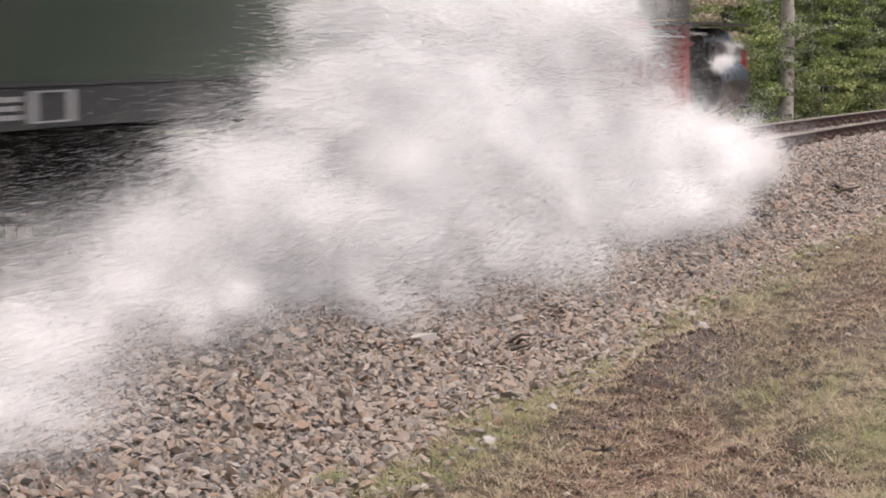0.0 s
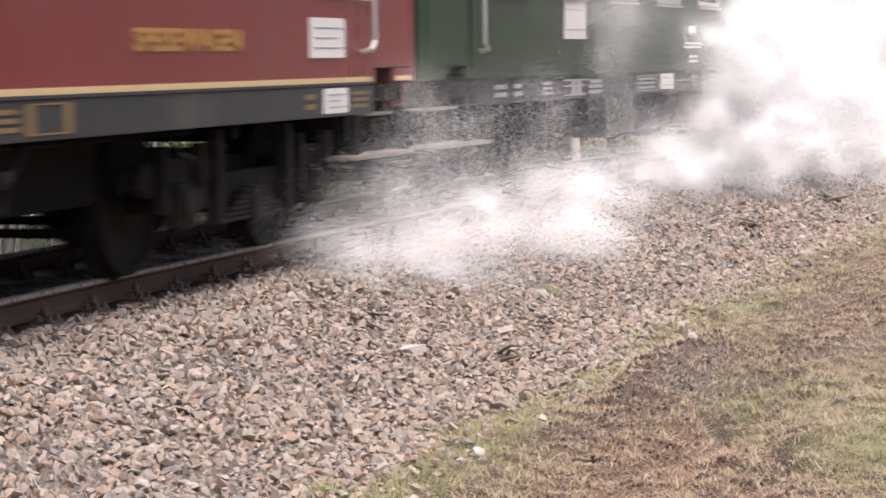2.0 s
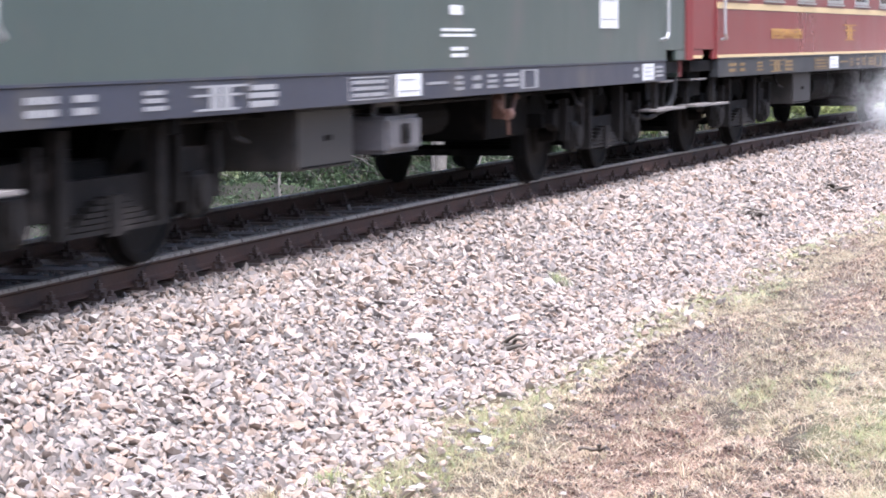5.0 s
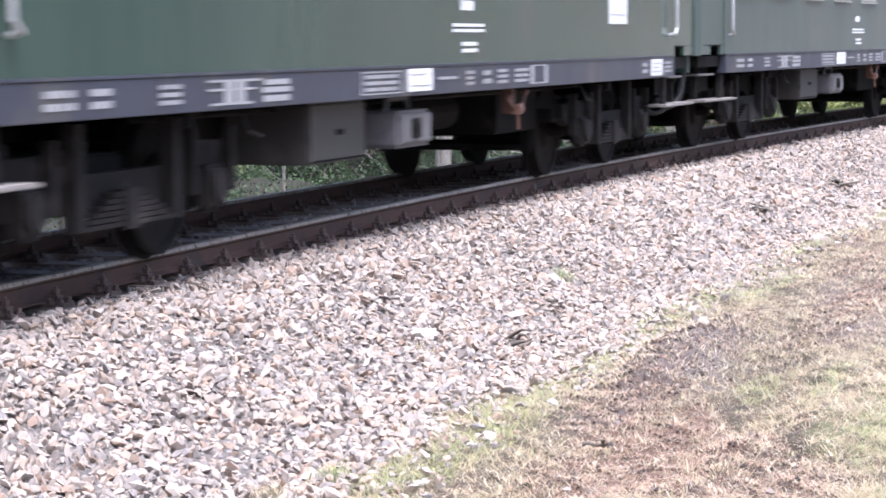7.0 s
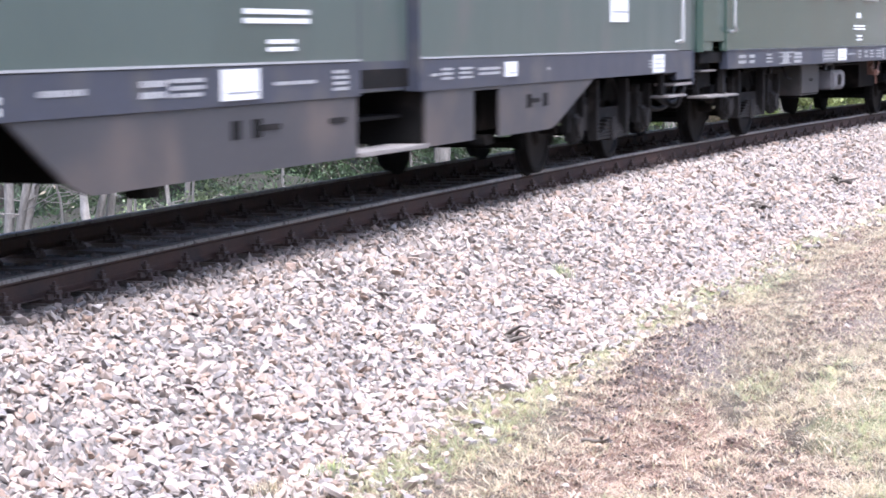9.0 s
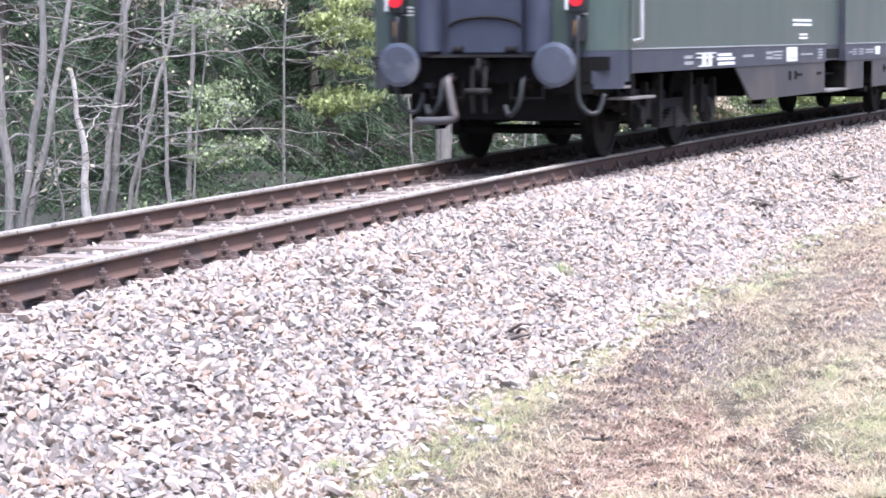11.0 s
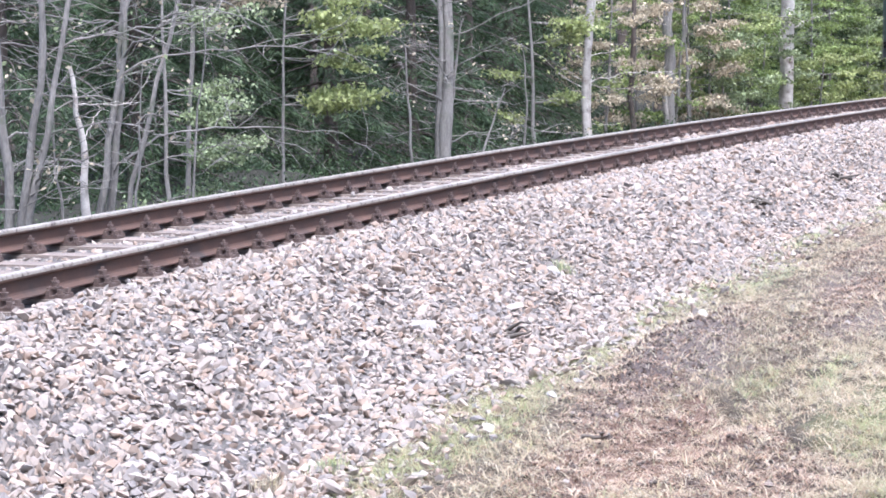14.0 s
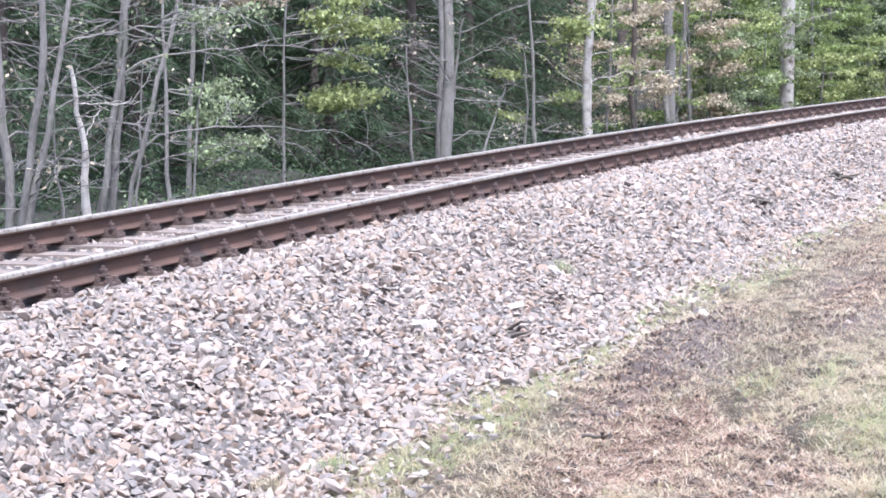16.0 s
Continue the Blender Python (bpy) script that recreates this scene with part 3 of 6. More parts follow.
def buffers_and_coupling(c, end, tip, z=1.06):
    """Buffers, drawgear and hoses at one end; end is +1 or -1, tip the place of the buffer plates."""
    for e in (-1, 1):
        bm = B()
        rod(bm, (end * (tip - 0.60), e * 0.875, z), (end * (tip - 0.30), e * 0.875, z), 0.125, 16)
        box(bm, min(end * (tip - 0.62), end * (tip - 0.58)), max(end * (tip - 0.62), end * (tip - 0.58)), e * 0.875 - 0.18, e * 0.875 + 0.18, z - 0.18, z + 0.18)
        rod(bm, (end * (tip - 0.32), e * 0.875, z), (end * (tip - 0.04), e * 0.875, z), 0.085, 16)
        bf = part("buffer", bm, M_under, c, "round sprung buffer")
        hd = B()
        rod(hd, (end * (tip - 0.045), e * 0.875, z), (end * (tip - 0.012), e * 0.875, z), 0.235, 32)
        rod(hd, (end * (tip - 0.012), e * 0.875, z), (end * tip, e * 0.875, z), 0.235, 32, 0.19)
        part("buffer_plate", hd, M_buffer, bf, "greasy blue-grey buffer plate")


def eased(pts, n=5):
    """Round off a line through points."""
    p = [Vector(pts[0])] + [Vector(q_) for q_ in pts] + [Vector(pts[-1])]
    out = []
    for i in range(1, len(p) - 2):
        for k in range(n):
            t = k / n
            out.append(0.5 * ((2 * p[i]) + (p[i + 1] - p[i - 1]) * t + (2 * p[i - 1] - 5 * p[i] + 4 * p[i + 1] - p[i + 2]) * t * t + (3 * p[i] - p[i - 1] - 3 * p[i + 1] + p[i + 2]) * t ** 3))
    return out + [Vector(pts[-1])]


def swept_tube(name, pts, r, mat, c, label):
    line = eased(pts)
    bm, rings = B(), []
    for i, p in enumerate(line):
        d = (line[min(i + 1, len(line) - 1)] - line[max(i - 1, 0)]).normalized()
        u = d.cross(Vector((0.3, 1, 0.2))).normalized()
        w = d.cross(u)
        rings.append([bm.verts.new(p + r * (math.cos(a) * u + math.sin(a) * w)) for a in np.linspace(0, 2 * math.pi, 8, endpoint=False)])
    for a, b_ in zip(rings, rings[1:]):
        for i in range(8):
            bm.faces.new((a[i], a[(i + 1) % 8], b_[(i + 1) % 8], b_[i])).smooth = True
    bm.faces.new(rings[0][::-1])
    bm.faces.new(rings[-1])
    return part(name, bm, mat, c, label)


def hose(c, pts, r=0.03):
    return swept_tube("hose", pts, r, M_black, c, "hanging black rubber hose")


def steps(c, xa, xb, hang, boards=M_board, low=0.645, high=0.955, y=-1.43):
    """Two step boards with their hangers below a door."""
    m = part("step_board", box(B(), min(xa, xb), max(xa, xb), y, y + 0.26, low - 0.03, low, 0.008), boards, c, "worn lower step board")
    part("step_hanger", box(B(), hang - 0.06, hang + 0.06, y + 0.10, y + 0.16, low, 1.0), M_bogie, c)
    xh = xa * 0.8 + xb * 0.2
    part("step_hanger", box(B(), xh - 0.03, xh + 0.03, y + 0.20, y + 0.26, low, 1.0), M_bogie, c)
    ux = sorted((xa * 0.9 + xb * 0.1, hang + (xa - hang) * 0.25))
    part("step_board", box(B(), ux[0], ux[1], y + 0.12, y + 0.34, high - 0.025, high, 0.008), boards, c, "worn upper step board")


def pierced(xs, zs, solid, y0, y1):
    """A plate on the cuts xs, zs in one connected piece; solid(i, j) tells which cells are filled."""
    bm = B()
    grid = {}

    def vert(i, j, k):
        if (i, j, k) not in grid:
            grid[i, j, k] = bm.verts.new((xs[i], (y0, y1)[k], zs[j]))
        return grid[i, j, k]

    nx, nz = len(xs) - 1, len(zs) - 1

    def full(i, j):
        return 0 <= i < nx and 0 <= j < nz and solid(i, j)

    for i in range(nx):
        for j in range(nz):
            if not full(i, j):
                continue
            bm.faces.new([vert(a, b_, 0) for a, b_ in ((i, j), (i + 1, j), (i + 1, j + 1), (i, j + 1))])
            bm.faces.new([vert(a, b_, 1) for a, b_ in ((i, j), (i, j + 1), (i + 1, j + 1), (i + 1, j))])
            for (di, dj), (p0, p1) in (((-1, 0), ((i, j), (i, j + 1))), ((1, 0), ((i + 1, j), (i + 1, j + 1))), ((0, -1), ((i, j), (i + 1, j))), ((0, 1), ((i, j + 1), (i + 1, j + 1)))):
                if not full(i + di, j + dj):
                    bm.faces.new((vert(*p0, 0), vert(*p1, 0), vert(*p1, 1), vert(*p0, 1)))
    bmesh.ops.recalc_face_normals(bm, faces=bm.faces)
    return bm


def side_wall(c, half, mat, z0=1.18, zw=1.95, zt=2.95, n_win=8, y=-1.4):
    """One side with real window openings, and its windows."""
    t = 0.06
    e = -1 if y < 0 else 1
    ya, yb = (y, y + t) if e < 0 else (y - t, y)
    pitch = 2 * half / n_win
    w = pitch * 0.56
    xs = [-half]
    for i in range(n_win):
        xs += [-half + (i + 0.5) * pitch - w / 2, -half + (i + 0.5) * pitch + w / 2]
    xs.append(half)
    bm = pierced(xs, [z0, zw, zt, 3.25], lambda i, j: not (j == 1 and i % 2 == 1), ya, yb)
    wall = part("side_wall", bm, mat, c)
    for i in range(n_win):
        xc = -half + (i + 0.5) * pitch
        fr = pierced([xc - w / 2, xc - w / 2 + 0.05, xc + w / 2 - 0.05, xc + w / 2], [zw, zw + 0.05, zt - 0.38, zt - 0.34, zt - 0.05, zt], lambda i, j: i != 1 or j % 2 == 0, ya - 0.012 * (e < 0), yb + 0.012 * (e > 0))
        win = part("window", fr, M_alu, c, "coach window with light metal frame")
        part("sill", box(B(), xc - w / 2 - 0.03, xc + w / 2 + 0.03, (y - 0.03) if e < 0 else y, y if e < 0 else y + 0.03, zw - 0.035, zw - 0.01), M_alu, win)
        part("pane", box(B(), xc - w / 2 + 0.05, xc + w / 2 - 0.05, y + e * -0.035 - 0.004, y + e * -0.035 + 0.004, zw + 0.05, zt - 0.05), M_window, win)
    return wall


def roof_pts(half=1.41, z=3.25, top=3.95):
    pts = []
    for i in range(13):
        a = math.pi * i / 12
        pts.append((half * math.cos(a), z + (top - z) * math.sin(a) ** 0.8))
    return pts


def coach(back, label, paint, sole, writing, stripe=None, lettered=False, seed=1, boxes=True):
    """A four-axle coach of 18.55 m; back: how far its middle lies behind the first gap."""
    c = thing("railway_coach", track_pose(-back), label, "railway coach", "coaches of the train")
    vehicles.append((c, -back, 5.9))
    H = 7.90
    for y in (-1.4, 1.4):
        side_wall(c, H, paint, y=y)
    part("roof", extrude_profile(B(), roof_pts(), -9.15, 9.15), M_roof, c, "grey curved roof")
    part("floor", box(B(), -8.9, 8.9, -1.33, 1.33, 1.04, 1.17), M_under, c)
    for y in (-1.4, 1.4):
        part("solebar", box(B(), -H, H, y - 0.012 if y < 0 else y - 0.10, y + 0.10 if y < 0 else y + 0.012, 0.955, 1.176, 0.006), sole, c, "underframe beam with lettering")
        lip = B()
        box(lip, -H, H, y - 0.02 if y < 0 else y - 0.02, y + 0.02, 1.178, 1.196)
        part("drip_edge", lip, sole, c)
    for e in (-1, 1):
        # end wall, tapered corner posts, doors set back, step wells
        part("end_wall", box(B(), min(e * 9.10, e * 9.155), max(e * 9.10, e * 9.155), -1.279, 1.279, 0.98, 3.3), paint, c)
        for y in (-1, 1):
            pts = [(e * 8.98, y * 1.388), (e * 9.16, y * 1.36), (e * 9.16, y * 1.28), (e * 8.98, y * 1.31)]
            cp = B()
            lo_ = [cp.verts.new((a, b_, 1.18)) for a, b_ in pts]
            hi_ = [cp.verts.new((a, b_, 3.3)) for a, b_ in pts]
            for i in range(4):
                cp.faces.new((lo_[i], lo_[(i + 1) % 4], hi_[(i + 1) % 4], hi_[i]))
            cp.faces.new(lo_[::-1])
            cp.faces.new(hi_)
            bmesh.ops.recalc_face_normals(cp, faces=cp.faces)
            part("corner_post", cp, paint, c)
            x0, x1 = sorted((e * (H + 0.02), e * 8.97))
            ys = (-1.383, -1.343) if y < 0 else (1.343, 1.383)
            dr = B()
            box(dr, x0, x1, ys[0], ys[1], 1.30, 3.2, 0.01)
            xa, xb = sorted((e * (H + 0.02), e * (H + 0.14)))
            box(dr, xa, xb, ys[0], ys[1], 1.19, 1.296)
            xa, xb = sorted((e * 8.53, e * 8.97))
            box(dr, xa, xb, ys[0], ys[1], 1.19, 1.296)
            door = part("coach_door", dr, paint, c)
            part("door_handle", bent(B(), [Vector((e * 8.52, y * 1.375, 2.05)), Vector((e * 8.52, y * 1.43, 2.05)), Vector((e * 8.40, y * 1.43, 2.05))], 0.012), M_grab, door)
            part("door_jamb", box(B(), *sorted((e * H, e * (H + 0.02))), *sorted((y * 1.30, y * 1.4)), 1.18, 3.2), paint, c)
            part("grab_rail", bent(B(), [Vector((e * 7.70, y * 1.40, 1.42)), Vector((e * 7.70, y * 1.47, 1.44)), Vector((e * 7.78, y * 1.47, 1.50)), Vector((e * 7.78, y * 1.47, 2.5)), Vector((e * 7.78, y * 1.40, 2.5))], 0.020), M_grab, c, "pale grab rail beside the door")
        part("step_well", box(B(), *sorted((e * 7.9, e * 8.7)), -1.18, 1.18, 0.74, 1.03), M_under, c)
        steps(c, e * 8.92, e * 7.42, e * 7.78)
        gw = B()
        for i in range(4):
            xa = 9.157 + 0.028 * i
            box(gw, *sorted((e * xa, e * (xa + 0.024))), -0.78 + 0.02 * (i % 2), 0.78 - 0.02 * (i % 2), 1.05, 3.25, 0.01)
        part("gangway_bellows", gw, M_black, c, "black folded gangway bellows")
        part("buffer_beam", box(B(), *sorted((e * 8.60, e * 8.72)), -1.25, 1.25, 0.88, 1.17), M_under, c)
        buffers_and_coupling(c, e, 9.25)
        if e < 0:
            hose(c, [(-9.16, -1.14, 1.95), (-9.20, -1.20, 1.80), (-9.22, -1.22, 1.35), (-9.22, -1.22, 0.90), (-9.28, -1.18, 0.66), (-9.46, -1.08, 0.58), (-9.62, -0.98, 0.68)], 0.042)
            part("hose_socket", box(B(), -9.24, -9.15, -1.26, -1.06, 1.86, 2.06, 0.02), M_black, c)
            hose(c, [(-8.72, -0.9, 0.95), (-9.0, -1.02, 0.82), (-9.16, -1.02, 0.58), (-9.36, -0.9, 0.50), (-9.55, -0.8, 0.62)], 0.03)
        hose(c, [(e * 8.72, 0.3, 0.9), (e * 9.0, 0.3, 0.75), (e * 9.1, 0.25, 0.55), (e * 9.0, 0.2, 0.5)])
        bogie(c, e * 5.9)
    # gear below the floor
    part("truss", box(B(), -4.2, 4.2, -0.35, 0.35, 0.78, 1.0), M_under, c)
    bx = part("battery_box", box(B(), -3.0, -1.85, -1.22, -0.55, 0.50, 0.94, 0.02), M_box, c, "grey battery box below the floor")
    part("lid_seam", box(B(), -2.96, -1.89, -1.228, -1.219, 0.515, 0.53), M_under, bx)
    part("latch", box(B(), -2.46, -2.34, -1.235, -1.218, 0.70, 0.74), M_bogie, bx)
    if boxes:
        b2 = part("charger_box", box(B(), -1.42, -0.62, -1.34, -0.80, 0.55, 0.84, 0.03), M_charger, c, "light grey charging socket box with a carrying bow")
        part("box_lid", box(B(), -1.37, -0.67, -1.352, -1.338, 0.59, 0.80, 0.008), M_charger, b2)
        part("socket", box(B(), -1.16, -0.96, -1.372, -1.350, 0.62, 0.78, 0.01), M_bogie, b2)
        part("socket_cap", rod(B(), (-1.06, -1.385, 0.70), (-1.06, -1.37, 0.70), 0.045, 14), M_under, b2)
        part("mounting_bow", bent(B(), [Vector((-1.36, -1.2, 0.83)), Vector((-1.30, -1.2, 0.935)), Vector((-0.86, -1.2, 0.935)), Vector((-0.80, -1.2, 0.83))], 0.024), M_charger, b2)
    else:
        part("water_tank", rod(B(), (-0.6, -0.75, 0.72), (0.9, -0.75, 0.72), 0.24, 20), M_under, c)
    part("air_cylinder", rod(B(), (0.7, -0.6, 0.74), (1.9, -0.6, 0.74), 0.16, 16), M_under, c)
    bg = B()
    box(bg, 1.80, 1.87, -1.30, -1.20, 0.72, 0.95, 0.01)
    rod(bg, (1.62, -1.31, 0.86), (1.84, -1.31, 0.76), 0.020, 8)
    rod(bg, (1.84, -1.31, 0.76), (2.06, -1.31, 0.80), 0.020, 8)
    rod(bg, (2.06, -1.31, 0.80), (2.16, -1.31, 0.90), 0.018, 8)
    rod(bg, (1.84, -1.33, 0.76), (1.88, -1.33, 0.58), 0.016, 8)
    rod(bg, (1.80, -1.33, 0.76), (1.90, -1.33, 0.76), 0.05, 12)
    bmesh.ops.create_uvsphere(bg, u_segments=10, v_segments=8, radius=0.032, matrix=Matrix.Translation((2.17, -1.31, 0.91)))
    bmesh.ops.create_uvsphere(bg, u_segments=10, v_segments=8, radius=0.032, matrix=Matrix.Translation((1.61, -1.31, 0.87)))
    part("brake_changeover", bg, M_ochre if boxes else M_bogie, c, "reddish brake changeover levers with knobs")
    for xx in (-4.35, 4.30):
        part("release_handle", bent(B(), [Vector((xx, -1.25, 0.96)), Vector((xx, -1.32, 0.80)), Vector((xx + 0.16, -1.34, 0.76))], 0.014), M_bogie, c)
    part("equipment_case", box(B(), 2.6, 4.0, -0.9, 0.1, 0.50, 0.95, 0.02), M_under, c)
    part("equipment_case", box(B(), -3.8, -2.5, -0.5, 0.9, 0.55, 0.95, 0.02), M_under, c)
    rods = B()
    rod(rods, (-5.4, -0.2, 0.62), (5.4, -0.2, 0.62), 0.025, 8)
    rod(rods, (-5.4, -0.95, 0.90), (5.4, -0.95, 0.90), 0.02, 8)
    part("brake_rod", rods, M_under, c)
    for x in (-5.25, 5.25):
        part("lamp_bracket", rod(B(), (x, -1.30, 0.86), (x, -1.30, 0.955), 0.035, 10), M_bogie, c)
    # lettering on the beam and the wall
    w = writing
    for i, (a, b_, rows) in enumerate(((-7.36, -7.0, 2), (-6.8, -6.55, 2), (-5.9, -5.6, 3), (-2.37, -1.66, 3), (-0.66, -0.14, 1), (0.08, 0.28, 3), (0.54, 0.78, 2), (0.98, 1.26, 3), (1.5, 1.9, 3), (7.4, 7.75, 3), (6.35, 6.55, 2))):
        small_writing(c, a, b_, 1.00 if rows > 1 else 1.06, 1.14 if rows > 1 else 1.10, w, y=-1.415, rows=rows, seed=seed * 31 + i)
    for xa, xb, wd in ((-2.45, -1.56, 0.01), (2.0, 2.55, 0.09)):
        fr = B()
        for a, b_, z0, z1 in ((xa, xb, 0.985, 0.995), (xa, xb, 1.145, 1.155), (xa, xa + wd, 0.995, 1.145), (xb - wd, xb, 0.995, 1.145)):
            box(fr, a, b_, -1.417, -1.411, z0, z1)
        part("inscription_frame", fr, w, c)
    big = B()
    for a, b_, z0, z1 in ((-5.2, -4.35, 1.13, 1.145), (-5.2, -4.45, 1.075, 1.09), (-5.15, -4.5, 0.985, 1.0), (-4.95, -4.80, 1.0, 1.13), (-4.75, -4.62, 1.0, 1.13), (-4.28, -3.86, 1.10, 1.135), (-4.32, -3.83, 1.05, 1.085), (-4.3, -3.86, 0.99, 1.03)):
        box(big, a, b_, -1.418, -1.411, z0, z1)
    tagged(part("company_sign", big, w, c), kind="stuff")
    placard(c, -1.42, -0.84, 0.99, 1.165, 2, y=-1.412)
    placard(c, 6.75, 7.27, 0.98, 1.16, 3, y=-1.412)
    if lettered:
        lettering(c, "SPEISEWAGEN", -5.08, 1.435, 0.135, M_yellow, stretch=1.85, bold=0.006)
        lettering(c, "SPEISEWAGEN", 3.42, 1.435, 0.135, M_yellow, stretch=1.75, bold=0.006)
        lg = B()
        for a, b_, z0, z1 in ((0.06, 1.03, 1.625, 1.645), (0.12, 0.97, 1.545, 1.565), (0.22, 0.87, 1.40, 1.42), (0.36, 0.50, 1.42, 1.64), (0.58, 0.72, 1.42, 1.64), (0.30, 0.80, 1.48, 1.50)):
            box(lg, a - 0.46, b_ - 0.46, -1.407, -1.401, z0, z1)
        part("winged_sign", lg, M_yellow, c, "golden company sign as plain bars")
        placard(c, 6.50, 7.25, 1.38, 1.665, 3)
    else:
        x = 4.92 if boxes else -5.15
        placard(c, x, x + 0.74, 1.54, 1.92, 2)
        small_writing(c, -0.25, 0.62, 1.44, 1.53, M_white, rows=2, seed=seed + 90)
        small_writing(c, 0.0, 0.40, 1.27, 1.38, M_white, rows=2, seed=seed + 91)
        small_writing(c, -0.03, 0.30, 1.60, 1.74, M_white, rows=1, seed=seed + 92)
    if stripe:
        part("stripe", box(B(), -H, H, -1.409, -1.399, 1.198, 1.235), stripe, c, "thin gold line above the beam")
        for e in (-1, 1):
            part("stripe", box(B(), *sorted((e * 8.55, e * 8.97)), -1.390, -1.381, 1.198, 1.235), stripe, c)
        part("stripe", box(B(), -H, H, -1.409, -1.399, 1.805, 1.885), stripe, c, "cream line below the windows")
    return c


def skirted_coach(back, half=11.1):
    """The last coach: skirts along the sides, a door in the middle, and the open rear end."""
    c = thing("railway_coach", track_pose(-back), "long green coach with grey side skirts and tail lamps", "railway coach", "coaches of the train")
    vehicles.append((c, -back, 7.9))
    H = half - 0.42
    e1 = H - 0.48
    # the rear overhang is a little longer than the front one
    HR, ER = H + 0.30, H - 0.25
    for y in (-1.42, 1.42):
        t = 0.06
        ya, yb = (y, y + t) if y < 0 else (y - t, y)
        for x0, x1 in ((-ER, -0.60), (0.80, e1)):
            n = 5 if x0 < 0 else 4
            p_ = (x1 - x0) / n
            xs = [x0]
            for i in range(n):
                xs += [x0 + i * p_ + 0.25, x0 + (i + 1) * p_ - 0.25]
            xs.append(x1)
            part("side_wall", pierced(xs, [1.205, 1.90, 2.9, 3.3], lambda i, j: not (j == 1 and i % 2 == 1), ya, yb), M_green_grey, c)
        for x0, x1 in ((-ER, -0.60), (0.80, e1)):
            n = 5 if x0 < 0 else 4
            p_ = (x1 - x0) / n
            for i in range(n):
                a, b_ = x0 + i * p_ + 0.25, x0 + (i + 1) * p_ - 0.25
                fr = pierced([a, a + 0.05, b_ - 0.05, b_], [1.90, 1.95, 2.85, 2.9], lambda i, j: i != 1 or j != 1, ya - 0.008, yb + 0.008)
                win = part("window", fr, M_alu, c, "coach window with light metal frame")
                part("pane", box(B(), a + 0.05, b_ - 0.05, (ya + yb) / 2 - 0.004, (ya + yb) / 2 + 0.004, 1.95, 2.85), M_window, win)
        yo = (y - 0.006, y + 0.05) if y < 0 else (y - 0.05, y + 0.006)
        for x0, x1 in ((-ER, -0.60), (0.80, e1)):
            part("lower_band", box(B(), x0, x1, yo[0], yo[1], 0.955, 1.203, 0.004), M_sole, c, "blue-grey band above the skirt")
            part("stripe", box(B(), x0, x1, *(sorted((y - 0.012 * (1 if y < 0 else -1), y))), 1.208, 1.223), M_print, c, "thin pale line along the side")
        # skirts: two plates with cut-outs
        ys = (y + 0.006, y + 0.03) if y < 0 else (y - 0.03, y - 0.006)
        part("skirt", extrude_side(B(), [(-5.88, 0.953), (-5.22, 0.60), (-5.05, 0.54), (-4.90, 0.52), (-0.64, 0.52), (-0.64, 0.953)], *ys), M_skirt, c, "dusty grey side skirt")
        part("skirt", extrude_side(B(), [(0.94, 0.953), (0.94, 0.52), (2.22, 0.52), (2.22, 0.93), (2.98, 0.93), (2.98, 0.52), (4.62, 0.52), (4.85, 0.55), (5.15, 0.63), (5.75, 0.80), (6.30, 0.953)], *ys), M_skirt, c, "dusty grey side skirt")
        for xx in (-2.95, -2.6, 3.85, 4.4):
            part("skirt_opening", box(B(), xx, xx + 0.14, ys[0] - 0.006, ys[1] + 0.006, 0.74, 0.86), M_under, c)
        for xx in (-2.45, -1.2, 3.95):
            part("latch", box(B(), xx, xx + 0.32, ys[0] - 0.008, ys[1] + 0.004, 0.78, 0.82, 0.004), M_bogie, c)
        # middle door, set back
        yd = (y + 0.10, y + 0.14) if y < 0 else (y - 0.14, y - 0.10)
        door = part("coach_door", box(B(), -0.58, 0.78, yd[0], yd[1], 0.97, 3.2, 0.008), M_green_grey, c)
        part("kick_plate", box(B(), -0.55, 0.75, yd[0] - 0.006, yd[1] + 0.006, 0.98, 1.2), M_sole, door)
        for xx in (-0.60, 0.78):
            part("door_jamb", box(B(), xx - 0.01, xx + 0.03, *sorted((y, y + (0.14 if y < 0 else -0.14))), 0.96, 3.2), M_sole, c)
    for x in (-0.64, 0.94):
        part("well_side", box(B(), x - 0.015, x + 0.015, -1.38, -0.85, 0.54, 0.95), M_under, c)
    part("step_board", box(B(), -0.62, 0.92, -1.45, -1.12, 0.515, 0.548, 0.006), M_board, c, "worn step board below the middle door")
    part("step_board", box(B(), -0.62, 0.92, -1.22, -0.86, 0.75, 0.78, 0.006), M_under, c)
    part("roof", extrude_profile(B(), roof_pts(1.43, 3.3, 4.0), -HR, H + 0.72), M_roof, c, "grey curved roof")
    part("floor", box(B(), -HR, H + 0.25, -1.33, 1.33, 1.0, 1.14), M_under, c)
    part("truss", box(B(), -6.2, 6.2, -0.5, 0.5, 0.62, 0.99), M_under, c)
    for x0, x1 in ((-4.6, -3.2), (-2.8, -0.9), (1.2, 2.1), (3.1, 4.4)):
        part("equipment_case", box(B(), x0, x1, -1.20, 0.9, 0.56, 0.98, 0.02), M_under, c)
    for x in (-4.0, 2.95):
        part("pipe_bracket", box(B(), x, x + 0.25, -1.30, -1.15, 0.44, 0.53, 0.01), M_under, c)
    bogie(c, -7.9, 3.0)
    bogie(c, 7.9, 3.0)
